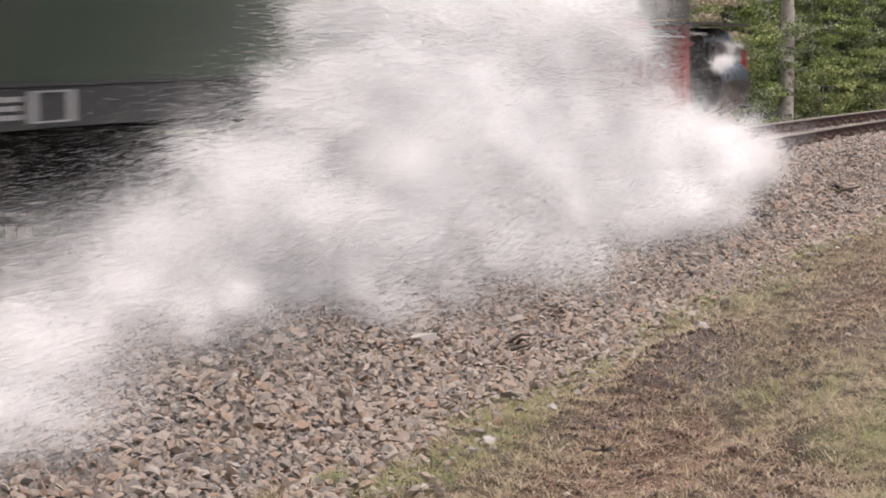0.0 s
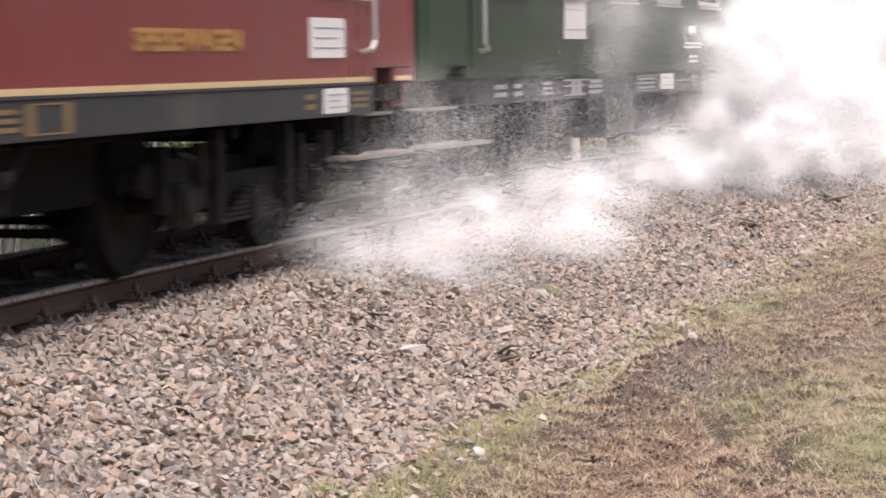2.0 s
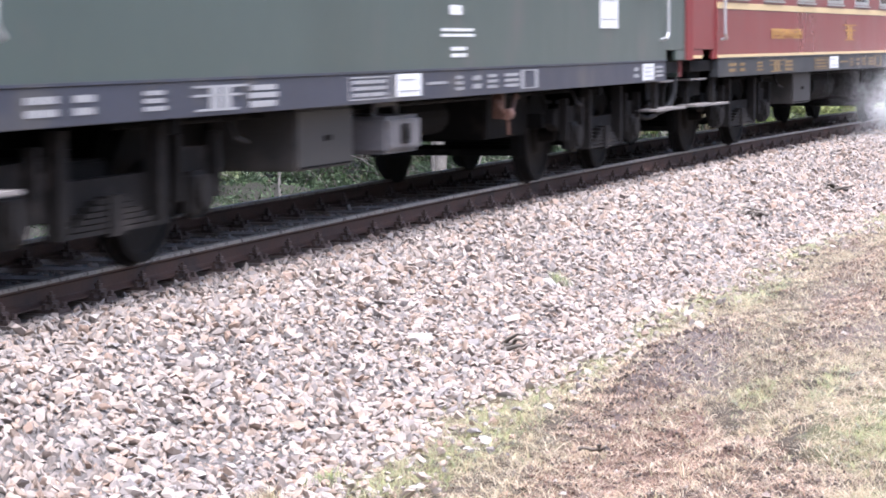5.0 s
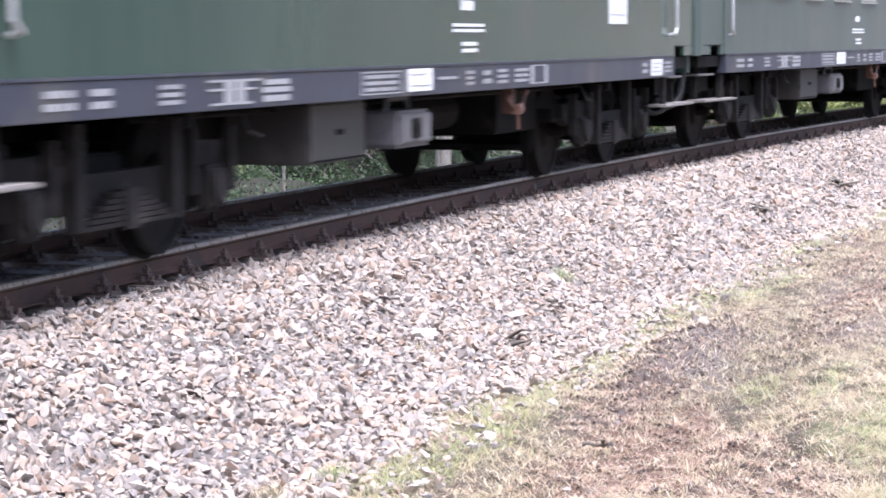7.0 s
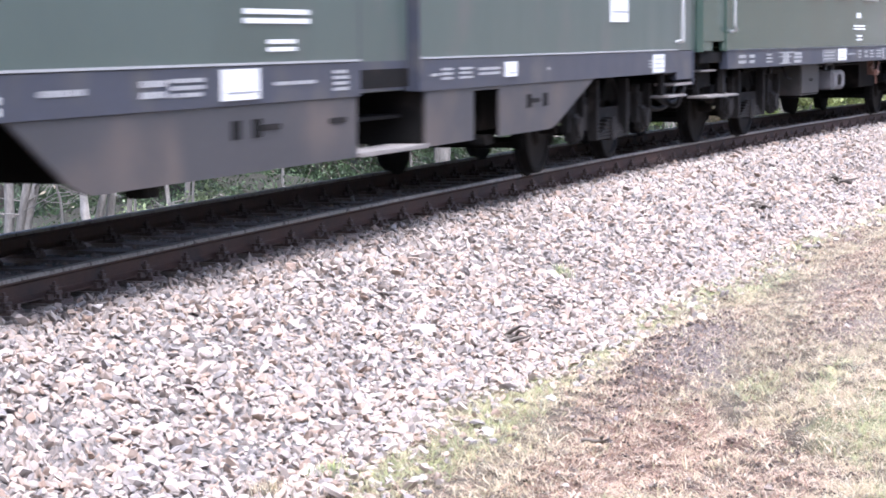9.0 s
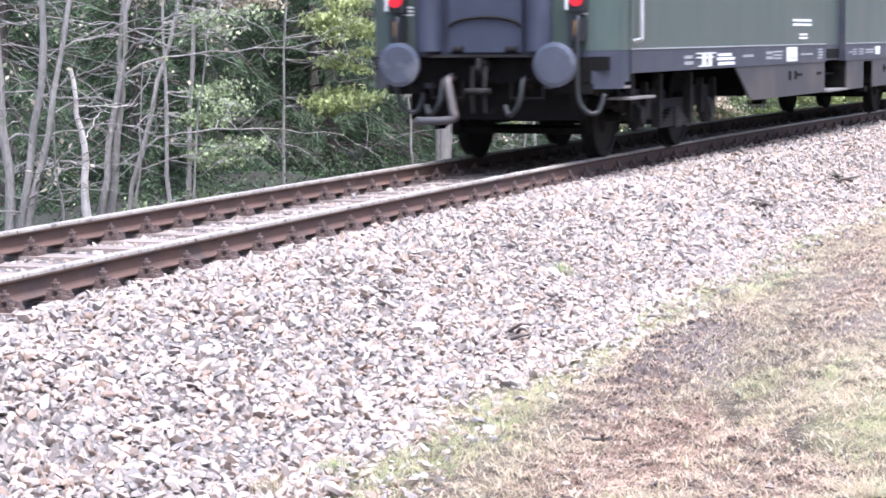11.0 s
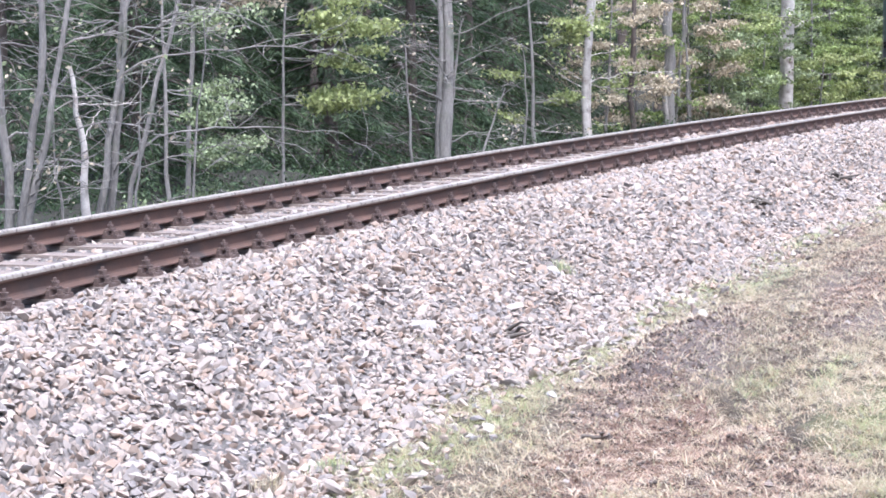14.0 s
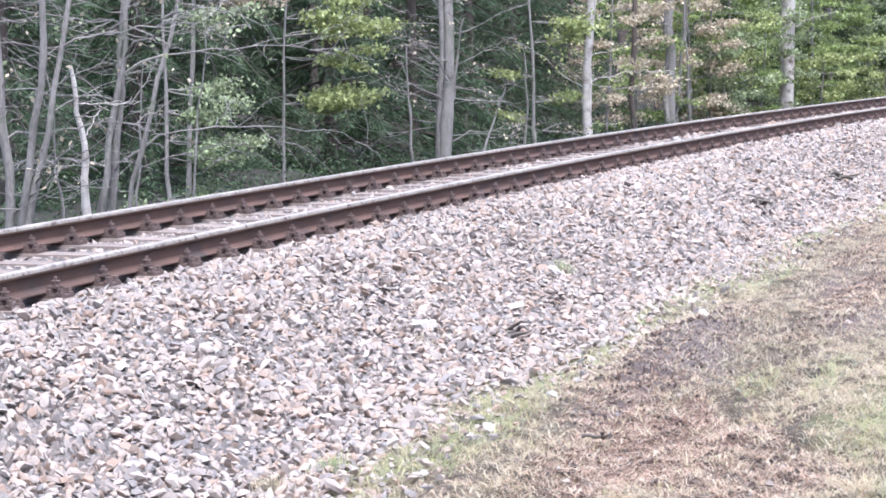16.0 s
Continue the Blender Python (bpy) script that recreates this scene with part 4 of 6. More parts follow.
    # ends: rounded corners down to the apron, doors set back
    for e in (-1, 1):
        K, EK = (H + 0.72, e1 + 0.02) if e > 0 else (HR, ER)
        for y in (-1, 1):
            n = 7
            cp = B()
            for z0, z1, mt in ((0.80, 1.203, 0), (1.205, 3.32, 1)):
                cp = B()
                outer_, inner_ = [], []
                for i in range(n):
                    a = math.pi / 2 * i / (n - 1)
                    outer_.append((e * (K - 0.30 + 0.30 * math.sin(a)), y * (1.12 + 0.30 * math.cos(a))))
                    inner_.append((e * (K - 0.30 + 0.25 * math.sin(a)), y * (1.12 + 0.25 * math.cos(a))))
                outer_.append((e * K, y * 0.62))
                inner_.append((e * (K - 0.05), y * 0.62))
                ring_ = outer_ + inner_[::-1]
                lo_ = [cp.verts.new((a, b_, z0)) for a, b_ in ring_]
                hi_ = [cp.verts.new((a, b_, z1)) for a, b_ in ring_]
                k = len(ring_)
                for i in range(k):
                    cp.faces.new((lo_[i], lo_[(i + 1) % k], hi_[(i + 1) % k], hi_[i]))
                cp.faces.new(lo_[::-1])
                cp.faces.new(hi_)
                bmesh.ops.recalc_face_normals(cp, faces=cp.faces)
                part("rounded_corner", cp, M_sole if mt == 0 else M_green_grey, c, "rounded corner panel, blue-grey below green")
            x0, x1 = sorted((e * EK, e * (K - 0.28)))
            door = part("coach_door", box(B(), x0, x1, *sorted((y * 1.36, y * 1.40)), 1.205, 3.2, 0.006), M_green_grey, c)
            part("kick_plate", box(B(), x0, x1, *sorted((y * 1.362, y * 1.402)), 0.87, 1.20), M_sole, door)
            part("grab_rail", bent(B(), [Vector((e * (EK - 0.12), y * 1.42, 1.30)), Vector((e * (EK - 0.12), y * 1.50, 1.32)), Vector((e * (EK - 0.12), y * 1.50, 2.4)), Vector((e * (EK - 0.12), y * 1.42, 2.42))], 0.024), M_grab, c, "pale grab rail beside the end door")
        steps(c, e * (EK + (0.45 if e > 0 else 0.03)), e * (EK - (0.5 if e > 0 else 0.92)), e * (EK - 0.38), low=0.70)
        part("step_tread", box(B(), *sorted((e * (EK - 0.05), e * (K - 0.32))), -1.40, -1.15, 0.80, 0.83), M_board, c)
        # gangway: rubber rolls, folded bridge, plate
        K = H + 0.28 if e > 0 else HR
        gw = part("gangway", box(B(), *sorted((e * (K - 0.03), e * (K + 0.06))), -0.60, 0.60, 1.14, 3.3), M_bellows, c, "blue-black gangway with rubber rolls")
        for y in (-0.62, 0.62):
            part("rubber_roll", rod(B(), (e * (K + 0.16), y, 1.20), (e * (K + 0.16), y, 3.2), 0.14, 18), M_bellows, gw)
        part("rubber_roll", rod(B(), (e * (K + 0.16), -0.62, 3.25), (e * (K + 0.16), 0.62, 3.25), 0.14, 18), M_bellows, gw)
        fb = B()
        box(fb, *sorted((e * (K + 0.06), e * (K + 0.11))), -0.42, 0.42, 1.18, 2.95, 0.01)
        part("folded_bridge", fb, M_bellows, gw)
        arc = [Vector((e * (K + 0.125), 0.40 * math.cos(a), 1.46 + 0.10 * math.sin(a))) for a in np.linspace(0, math.pi, 9)]
        part("bridge_bow", bent(B(), arc, 0.016), M_bogie, gw)
        for y in (-0.3, 0.3):
            part("hinge", rod(B(), (e * (K + 0.13), y - 0.06, 1.22), (e * (K + 0.13), y + 0.06, 1.22), 0.035, 10), M_bogie, gw)
        part("bridge_edge", box(B(), *sorted((e * (K + 0.05), e * (K + 0.24))), -0.62, 0.62, 1.135, 1.165), M_bogie, gw)
        part("buffer_beam", box(B(), *sorted((e * (K - 0.06), e * (K + 0.02))), -1.15, 1.15, 0.86, 1.13, 0.01), M_under, c, "dark buffer beam")
        part("apron", box(B(), *sorted((e * (K - 0.30), e * (K - 0.26))), -1.0, 1.0, 0.46, 0.86), M_under, c)
        for y in (-0.95, 0.95):
            part("corner_box", box(B(), *sorted((e * (K - 0.35), e * (K + 0.02))), y - 0.22, y + 0.22, 0.74, 0.86, 0.01), M_under, c)
        buffers_and_coupling(c, e, K + 0.42)
        hook = B()
        box(hook, *sorted((e * (K + 0.02), e * (K + 0.22))), -0.05, 0.05, 0.98, 1.12, 0.02)
        part("coupling_hook", bent(hook, [Vector((e * (K + 0.22), 0, 1.05)), Vector((e * (K + 0.30), 0, 1.10)), Vector((e * (K + 0.32), 0, 1.02)), Vector((e * (K + 0.26), 0, 0.97))], 0.035), M_bogie, c)
        sh = B()
        for y in (-0.07, 0.07):
            rod(sh, (e * (K + 0.28), y, 1.04), (e * (K + 0.33), y, 0.78), 0.022, 8)
        rod(sh, (e * (K + 0.33), -0.13, 0.78), (e * (K + 0.33), 0.13, 0.78), 0.035, 10)
        for y in (-0.07, 0.07):
            rod(sh, (e * (K + 0.33), y, 0.78), (e * (K + 0.30), y, 0.55), 0.02, 8)
        part("screw_coupling", sh, M_bogie, c, "rusty screw coupling")
        for y in (-0.45, 0.45):
            hose(c, [(e * (K + 0.02), y, 0.92), (e * (K + 0.18), y, 0.88), (e * (K + 0.24), y + 0.02, 0.66), (e * (K + 0.20), y + 0.14, 0.52), (e * (K + 0.12), y + 0.22, 0.62)], 0.028)
        for y in (-1.02, 1.02):
            hose(c, [(e * (K + 0.02), y, 1.55), (e * (K + 0.12), y - 0.02, 1.50), (e * (K + 0.14), y - 0.02, 0.80), (e * (K + 0.12), y - 0.10, 0.58), (e * (K + 0.06), y - 0.22, 0.56), (e * (K + 0.02), y - 0.28, 0.75)], 0.026)
        pipe = [Vector((e * (K + 0.02), 0.40, 0.93)), Vector((e * (K + 0.22), 0.38, 0.88)), Vector((e * (K + 0.30), 0.30, 0.60)), Vector((e * (K + 0.32), 0.30, 0.48)), Vector((e * (K + 0.34), 0.70, 0.46))]
        swept_tube("heating_pipe", pipe, 0.045, M_skirt, c, "lagged grey heating pipe hanging down")
        for y in (-0.45, 0.45):
            sb = B()
            bent(sb, [Vector((e * (K + 0.05), y - 0.18, 0.88)), Vector((e * (K + 0.05), y - 0.18, 0.70)), Vector((e * (K + 0.05), y + 0.18, 0.70)), Vector((e * (K + 0.05), y + 0.18, 0.88))], 0.014)
            part("shunter_handle", sb, M_bogie, c)
        if e < 0:
            for y in (-1.02, 1.02):
                lm = part("tail_lamp", box(B(), *sorted((e * (K + 0.01), e * (K + 0.12))), y - 0.10, y + 0.10, 1.60, 1.86, 0.02), M_black, c, "small red tail lamp")
                part("lamp_glass", rod(B(), (e * (K + 0.115), y, 1.74), (e * (K + 0.14), y, 1.74), 0.075, 18), M_lamp, lm, "lit red glass")
                part("lamp_frame", box(B(), *sorted((e * (K + 0.06), e * (K + 0.125))), y + 0.095, y + 0.12, 1.63, 1.85), M_white, lm)
                jb = part("socket_box", box(B(), *sorted((e * (K + 0.01), e * (K + 0.10))), y - 0.09, y + 0.09, 1.28, 1.56, 0.02), M_black, c, "black jumper socket")
                part("socket_label", box(B(), *sorted((e * (K + 0.098), e * (K + 0.104))), y - 0.03, y + 0.03, 1.36, 1.52), M_yellow, jb)
    # writing on the camera's side
    for i, (a, b_, z0, z1, rows) in enumerate(((-7.9, -7.55, 1.0, 1.14, 2), (-5.15, -4.6, 1.06, 1.12, 1), (-3.9, -3.55, 1.02, 1.15, 2), (-3.5, -3.0, 1.02, 1.15, 3), (-1.85, -1.1, 1.06, 1.10, 1),
                                               (-0.75, -0.45, 1.0, 1.16, 4), (1.45, 1.65, 1.06, 1.10, 1), (1.72, 2.0, 1.03, 1.14, 3), (2.2, 2.55, 1.03, 1.14, 3), (2.75, 3.35, 1.05, 1.13, 2), (4.9, 5.0, 1.06, 1.10, 1), (9.1, 9.3, 1.02, 1.12, 3))):
        small_writing(c, a - 0.4, b_ - 0.4, z0, z1, M_print, y=-1.428, rows=rows, seed=300 + i)
    placard(c, -3.14, -2.54, 0.99, 1.185, 1, y=-1.43)
    placard(c, 3.1, 3.45, 1.03, 1.16, 1, y=-1.43)
    placard(c, 8.88, 9.42, 0.97, 1.17, 3, y=-1.43)
    placard(c, 6.95, 7.72, 1.52, 1.95, 1, y=-1.42)
    small_writing(c, -2.75, -1.6, 1.46, 1.58, M_white, y=-1.424, rows=2, seed=401)
    small_writing(c, -2.35, -1.85, 1.28, 1.38, M_white, y=-1.424, rows=2, seed=402)
    big = B()
    for a, b_, z0, z1 in ((-7.4, -6.5, 1.135, 1.15), (-7.4, -6.6, 1.085, 1.10), (-7.3, -6.7, 0.985, 1.0), (-7.15, -6.95, 1.0, 1.135), (-6.85, -6.7, 1.0, 1.135), (-6.4, -5.75, 1.10, 1.135), (-6.45, -5.6, 1.05, 1.085), (-6.4, -5.6, 0.99, 1.03)):
        box(big, a - 0.4, b_ - 0.4, -1.432, -1.425, z0, z1)
    tagged(part("company_sign", big, M_white, c), kind="stuff")
    # rear-end lettering
    wr = B()
    for i in range(3):
        box(wr, -(HR + 0.006), -(HR + 0.001), 0.86, 1.10 - 0.05 * i, 1.66 - 0.04 * i, 1.68 - 0.04 * i)
        box(wr, -(HR + 0.006), -(HR + 0.001), -1.10, -0.90 - 0.04 * i, 1.66 - 0.04 * i, 1.68 - 0.04 * i)
    part("inscription", wr, M_white, c)
    return c


def tank_locomotive(ahead):
    """A tank engine, chimney first; ahead: its middle before the first gap."""
    c = thing("tank_locomotive", track_pose(ahead), "black steam tank locomotive with red frames and polished rods", "locomotive")
    vehicles.append((c, ahead, 3.0))
    part("frame", box(B(), -5.9, 5.8, -0.62, 0.62, 0.55, 1.28, 0.01), M_locored, c, "red main frame")
    part("running_board", box(B(), -4.0, 5.6, -1.42, 1.42, 1.60, 1.635, 0.004), M_loco, c)
    part("board_edge", box(B(), -3.4, 0.2, -1.435, -1.418, 1.555, 1.625), M_locored, c, "red running board edge")
    for y in (-1, 1):
        tk = part("side_tank", box(B(), -2.6, 2.36, *sorted((y * 0.85, y * 1.42)), 1.665, 3.0, 0.03), M_tank, c, "dark side water tank")
        part("rivet_strip", box(B(), -2.55, 2.3, *sorted((y * 1.42, y * 1.427)), 1.70, 1.73), M_tank, tk)
    placard(c, -0.38, -0.12, 1.74, 1.95, 1, y=-1.425)
    part("inspection_hatch", box(B(), -0.75, -0.58, -1.43, -1.418, 1.74, 1.86, 0.004), M_black, c)
    bo = rod(B(), (-2.6, 0, 2.6), (4.9, 0, 2.6), 0.78, 36)
    part("boiler", bo, M_loco, c, "black riveted boiler")
    part("smokebox_door", rod(B(), (4.9, 0, 2.6), (5.05, 0, 2.6), 0.70, 36, 0.45), M_loco, c)
    part("chimney", rod(B(), (4.2, 0, 3.3), (4.2, 0, 4.1), 0.30, 24, 0.26), M_loco, c)
    for x in (0.3, 2.0):
        part("dome", rod(B(), (x, 0, 3.3), (x, 0, 3.75), 0.36, 24, 0.28), M_loco, c)
    cab = B()
    box(cab, -5.0, -2.6, -1.42, -1.38, 1.665, 2.7)
    box(cab, -5.0, -2.6, 1.38, 1.42, 1.665, 2.7)
    for x in (-5.0, -4.0, -2.64):
        box(cab, x, x + 0.06, -1.42, -1.38, 2.7, 3.5)
        box(cab, x, x + 0.06, 1.38, 1.42, 2.7, 3.5)
    box(cab, -5.0, -4.96, -1.38, 1.38, 1.665, 3.5)
    box(cab, -2.64, -2.6, -1.38, 1.38, 1.665, 3.5)
    part("cab", cab, M_tank, c)
    part("cab_roof", extrude_profile(B(), roof_pts(1.46, 3.5, 3.95), -5.15, -2.45), M_loco, c)
    part("coal_bunker", box(B(), -6.0, -5.0, -1.35, 1.35, 1.30, 2.9, 0.03), M_tank, c)
    for y in (-1, 1):
        sp = B()
        for z in (0.45, 0.85, 1.25):
            box(sp, -4.6, -4.0, *sorted((y * 1.15, y * 1.42)), z, z + 0.03)
        box(sp, -4.62, -4.58, *sorted((y * 1.15, y * 1.42)), 0.45, 1.66)
        box(sp, -4.02, -3.98, *sorted((y * 1.15, y * 1.42)), 0.45, 1.66)
        part("cab_steps", sp, M_loco, c)
        # cylinder block with its valve chest, lagging bands and covers
        cy = B()
        rod(cy, (3.75, y * 1.13, 0.86), (5.35, y * 1.13, 0.86), 0.36, 32)
        rod(cy, (3.75, y * 1.05, 1.36), (5.35, y * 1.05, 1.36), 0.22, 28)
        box(cy, 3.76, 5.34, *sorted((y * 0.60, y * 1.38)), 0.80, 1.40, 0.05)
        cyl = part("cylinder", cy, M_loco, c, "black cylinder block with steam chest")
        cv = B()
        rod(cv, (5.35, y * 1.13, 0.86), (5.46, y * 1.13, 0.86), 0.37, 32, 0.30)
        rod(cv, (5.35, y * 1.05, 1.36), (5.50, y * 1.05, 1.36), 0.22, 28, 0.14)
        part("cylinder_cover", cv, M_polish, cyl, "polished cylinder cover")
        for x in (4.0, 5.1):
            dc = B()
            bent(dc, [Vector((x, y * 1.15, 0.52)), Vector((x, y * 1.2, 0.40)), Vector((x + 0.5, y * 1.3, 0.34))], 0.022)
            part("drain_cock", dc, M_bogie, cyl)
        # bracket that holds the slide bars, slide bars, valve gear
        br = extrude_side(B(), [(2.40, 0.62), (2.60, 0.62), (2.56, 1.60), (2.40, 1.60)], *sorted((y * 0.62, y * 1.36)))
        part("slide_bar_bracket", br, M_locored, c, "red slide bar bracket")
        sb = B()
        box(sb, 2.5, 3.8, *sorted((y * 1.06, y * 1.16)), 0.99, 1.04)
        box(sb, 2.5, 3.8, *sorted((y * 1.06, y * 1.16)), 0.68, 0.73)
        part("slide_bar", sb, M_polish, c)
        vg = B()
        extrude_side(vg, [(0.95, 1.0), (1.08, 0.95), (1.16, 1.25), (1.10, 1.55), (0.96, 1.55), (1.02, 1.25)], *sorted((y * 1.15, y * 1.22)))
        rod(vg, (1.05, y * 1.25, 1.33), (3.75, y * 1.10, 1.38), 0.03, 8)
        part("valve_gear", vg, M_locored, c)
        pv = B()
        rod(pv, (-4.2, y * 1.3, 1.55), (3.6, y * 1.3, 1.50), 0.02, 8)
        rod(pv, (-3.0, y * 1.36, 1.50), (2.3, y * 1.36, 1.46), 0.014, 8)
        part("reach_rod", pv, M_polish if y < 0 else M_bogie, c)
    part("front_beam", box(B(), 5.75, 5.85, -1.35, 1.35, 0.85, 1.30, 0.01), M_locored, c, "red buffer beam")
    part("rear_beam", box(B(), -6.0, -5.9, -1.35, 1.35, 0.85, 1.30, 0.01), M_locored, c)
    for e in (-1, 1):
        buffers_and_coupling(c, e, 6.45)
    for y in (-0.75, 0.75):
        part("rail_guard", box(B(), 5.80, 5.86, y - 0.05, y + 0.05, 0.15, 0.85), M_loco, c)
    part("front_step", box(B(), 5.65, 6.1, -1.38, -1.0, 0.55, 0.58), M_loco, c)
    # wheels
    R = 0.70

    def driver(r, n_spoke, crank):
        bm = B()
        rod(bm, (0, -0.9, 0), (0, 0.9, 0), 0.09, 12)
        for e in (-1, 1):
            y = e * MID
            ring_ = 32
            for i in range(ring_):
                a0, a1 = 2 * math.pi * i / ring_, 2 * math.pi * (i + 1) / ring_
                vs = []
                for a in (a0, a1):
                    for rr in (r - 0.09, r):
                        for yy in (y - 0.065, y + 0.065):
                            vs.append(bm.verts.new((rr * math.sin(a), yy, rr * math.cos(a))))
                bm.faces.new((vs[2], vs[3], vs[7], vs[6]))
                bm.faces.new((vs[0], vs[4], vs[5], vs[1]))
                bm.faces.new((vs[0], vs[2], vs[6], vs[4]))
                bm.faces.new((vs[1], vs[5], vs[7], vs[3]))
            for i in range(n_spoke):
                a = 2 * math.pi * i / n_spoke
                rod(bm, (0, y, 0), ((r - 0.07) * math.sin(a), y, (r - 0.07) * math.cos(a)), 0.035, 6)
            rod(bm, (0, y - 0.09, 0), (0, y + 0.09, 0), 0.15, 16)
            if crank:
                box(bm, -0.10, 0.10, y - 0.07, y + 0.07, -0.1, crank + 0.09, 0.02)
                rod(bm, (0, y + e * 0.05, crank), (0, y + e * 0.30, crank), 0.06, 12)
        me = bpy.data.meshes.new("wheelset")
        bm.to_mesh(me)
        bm.free()
        me.materials.append(M_locored)
        return me

    drv, small = driver(R, 12, 0.33), driver(0.425, 9, 0)
    for x in (-2.2, -0.55, 1.1):
        w = new("driving_wheelset", drv)
        w.parent = c
        w["label"] = "red spoked driving wheels"
        spins.append((w, (x, 0, R), R))
    for x in (-4.4, 3.3):
        w = new("carrying_wheelset", small)
        w.parent = c
        w["label"] = "small red spoked carrying wheels"
        spins.append((w, (x, 0, 0.425), 0.425))
    for y in (-1, 1):
        cr = B()
        box(cr, -2.32, 1.22, *sorted((y * 1.00, y * 1.05)), -0.05, 0.05, 0.01)
        for x in (-2.2, -0.55, 1.1):
            rod(cr, (x, y * 0.99, 0), (x, y * 1.06, 0), 0.10, 16)
        ob = part("coupling_rod", cr, M_polish, c, "polished coupling rod")
        cranks.append((ob, R, 0.33))
    return c


cranks = []
tank_locomotive(LEN + 6.60)
coach(-LEN / 2 - 0.10, "dark green coach with white lettering on a grey beam", M_green_deep, M_sole_dark, M_print, seed=1, boxes=False)
coach(LEN / 2 - 0.18, "dark red dining coach with gold stripes and lettering", M_red, M_sole_dark, M_gold_dim, stripe=M_cream, lettered=True, seed=2, boxes=False)
coach(1.5 * LEN - 0.30, "faded green coach with blue-grey beam and paper placard", M_green_grey, M_sole, M_print, seed=3)
coach(2.5 * LEN - 0.43, "green coach with streaked paint and grey underfloor boxes", M_green, M_sole, M_print, seed=4)
skirted_coach(3 * LEN + 11.1 - 0.18)


def gap_at(t):
    """How far the first gap of the train has come along the track."""
    return 0.02 + SPEED * t


# ---------------------------------------------------------------- trees and undergrowth
M_bark = material("grey_bark", (0.33, 0.305, 0.275), (0.16, 0.145, 0.13), rough=0.9, scale=5, fine=40, bump=0.8, stretch=(1, 1, 0.3), dirt=(0.14, 0.16, 0.10), dirt_amount=0.4, dirt_scale=2, depth=0.02)
M_birch = material("pale_peeling_bark", (0.68, 0.64, 0.58), (0.40, 0.34, 0.30), rough=0.8, scale=4, fine=30, bump=0.6, stretch=(1, 1, 1.6), dirt=(0.13, 0.09, 0.07), dirt_amount=0.45, dirt_scale=3, depth=0.02)
M_dark_bark = material("dark_spruce_bark", (0.15, 0.12, 0.10), (0.075, 0.06, 0.05), rough=0.95, scale=6, fine=40, bump=0.8, stretch=(1, 1, 0.4), depth=0.02)
M_needles = material("spruce_needles", (0.10, 0.145, 0.06), (0.035, 0.062, 0.034), rough=0.6, scale=0.8, fine=8, bump=0, per="island", spread=0.55, through_light=0.35)
M_leaf = material("green_leaves", (0.34, 0.40, 0.14), (0.21, 0.28, 0.10), rough=0.55, scale=0.9, fine=8, bump=0, per="island", spread=0.45, through_light=0.42)
M_leaf_pale = material("pale_grey_green_leaves", (0.36, 0.41, 0.22), (0.21, 0.26, 0.13), rough=0.55, scale=0.9, fine=8, bump=0, per="island", spread=0.35, through_light=0.3)
M_leaf_yellow = material("yellowing_leaves", (0.44, 0.47, 0.20), (0.26, 0.31, 0.11), rough=0.55, scale=1.2, fine=8, bump=0, per="island", spread=0.35, through_light=0.35)
M_leaf_beige = material("withered_beige_leaves", (0.58, 0.50, 0.36), (0.42, 0.35, 0.24), rough=0.7, scale=1.2, fine=8, bump=0, per="island", spread=0.35, through_light=0.3)
RNG = np.random.default_rng(11)


class Wood:
    """Collects tubes for trunks and limbs."""

    def __init__(self, sides=6):
        self.v, self.f, self.n, self.k = [], [], 0, sides

    def tube(self, pts, r0, r1, sides=None):
        k = sides or self.k
        pts = np.asarray(pts, float)
        m = len(pts)
        d = np.gradient(pts, axis=0)
        d /= np.linalg.norm(d, axis=1)[:, None] + 1e-9
        ref = np.where(np.abs(d[:, 2:3]) > 0.9, np.array([[1.0, 0, 0]]), np.array([[0, 0, 1.0]]))
        u = np.cross(d, ref)
        u /= np.linalg.norm(u, axis=1)[:, None] + 1e-9
        w = np.cross(d, u)
        r = np.linspace(r0, r1, m) * (1 + 0.10 * RNG.standard_normal(m))
        a = np.linspace(0, 2 * math.pi, k, endpoint=False)
        ring = pts[:, None, :] + r[:, None, None] * (np.cos(a)[None, :, None] * u[:, None, :] + np.sin(a)[None, :, None] * w[:, None, :])
        self.v.append(ring.reshape(-1, 3))
        i = np.arange(m - 1)[:, None] * k
        j = np.arange(k)[None, :]
        j2 = (j + 1) % k
        A, Bq, C, D = i + j, i + j2, i + k + j2, i + k + j
        t = np.concatenate([np.stack([A, Bq, C], -1).reshape(-1, 3), np.stack([A, C, D], -1).reshape(-1, 3)]) + self.n
        self.f.append(t)
        self.n += m * k

    def mesh(self, name, mat):
        me = fast_mesh(name, np.concatenate(self.v), np.concatenate(self.f), mat)
        me.polygons.foreach_set("use_smooth", [True] * len(me.polygons))
        return me


def wander(a, b, n, bend):
    """A crooked line from a to b."""
    a, b = np.asarray(a, float), np.asarray(b, float)
    t = np.linspace(0, 1, n)[:, None]
    p = a + (b - a) * t
    off = np.cumsum(RNG.standard_normal((n, 3)), axis=0) * bend * np.linalg.norm(b - a) / n
    off -= off[0] + (off[-1] - off[0]) * t * 0.6
    return p + off


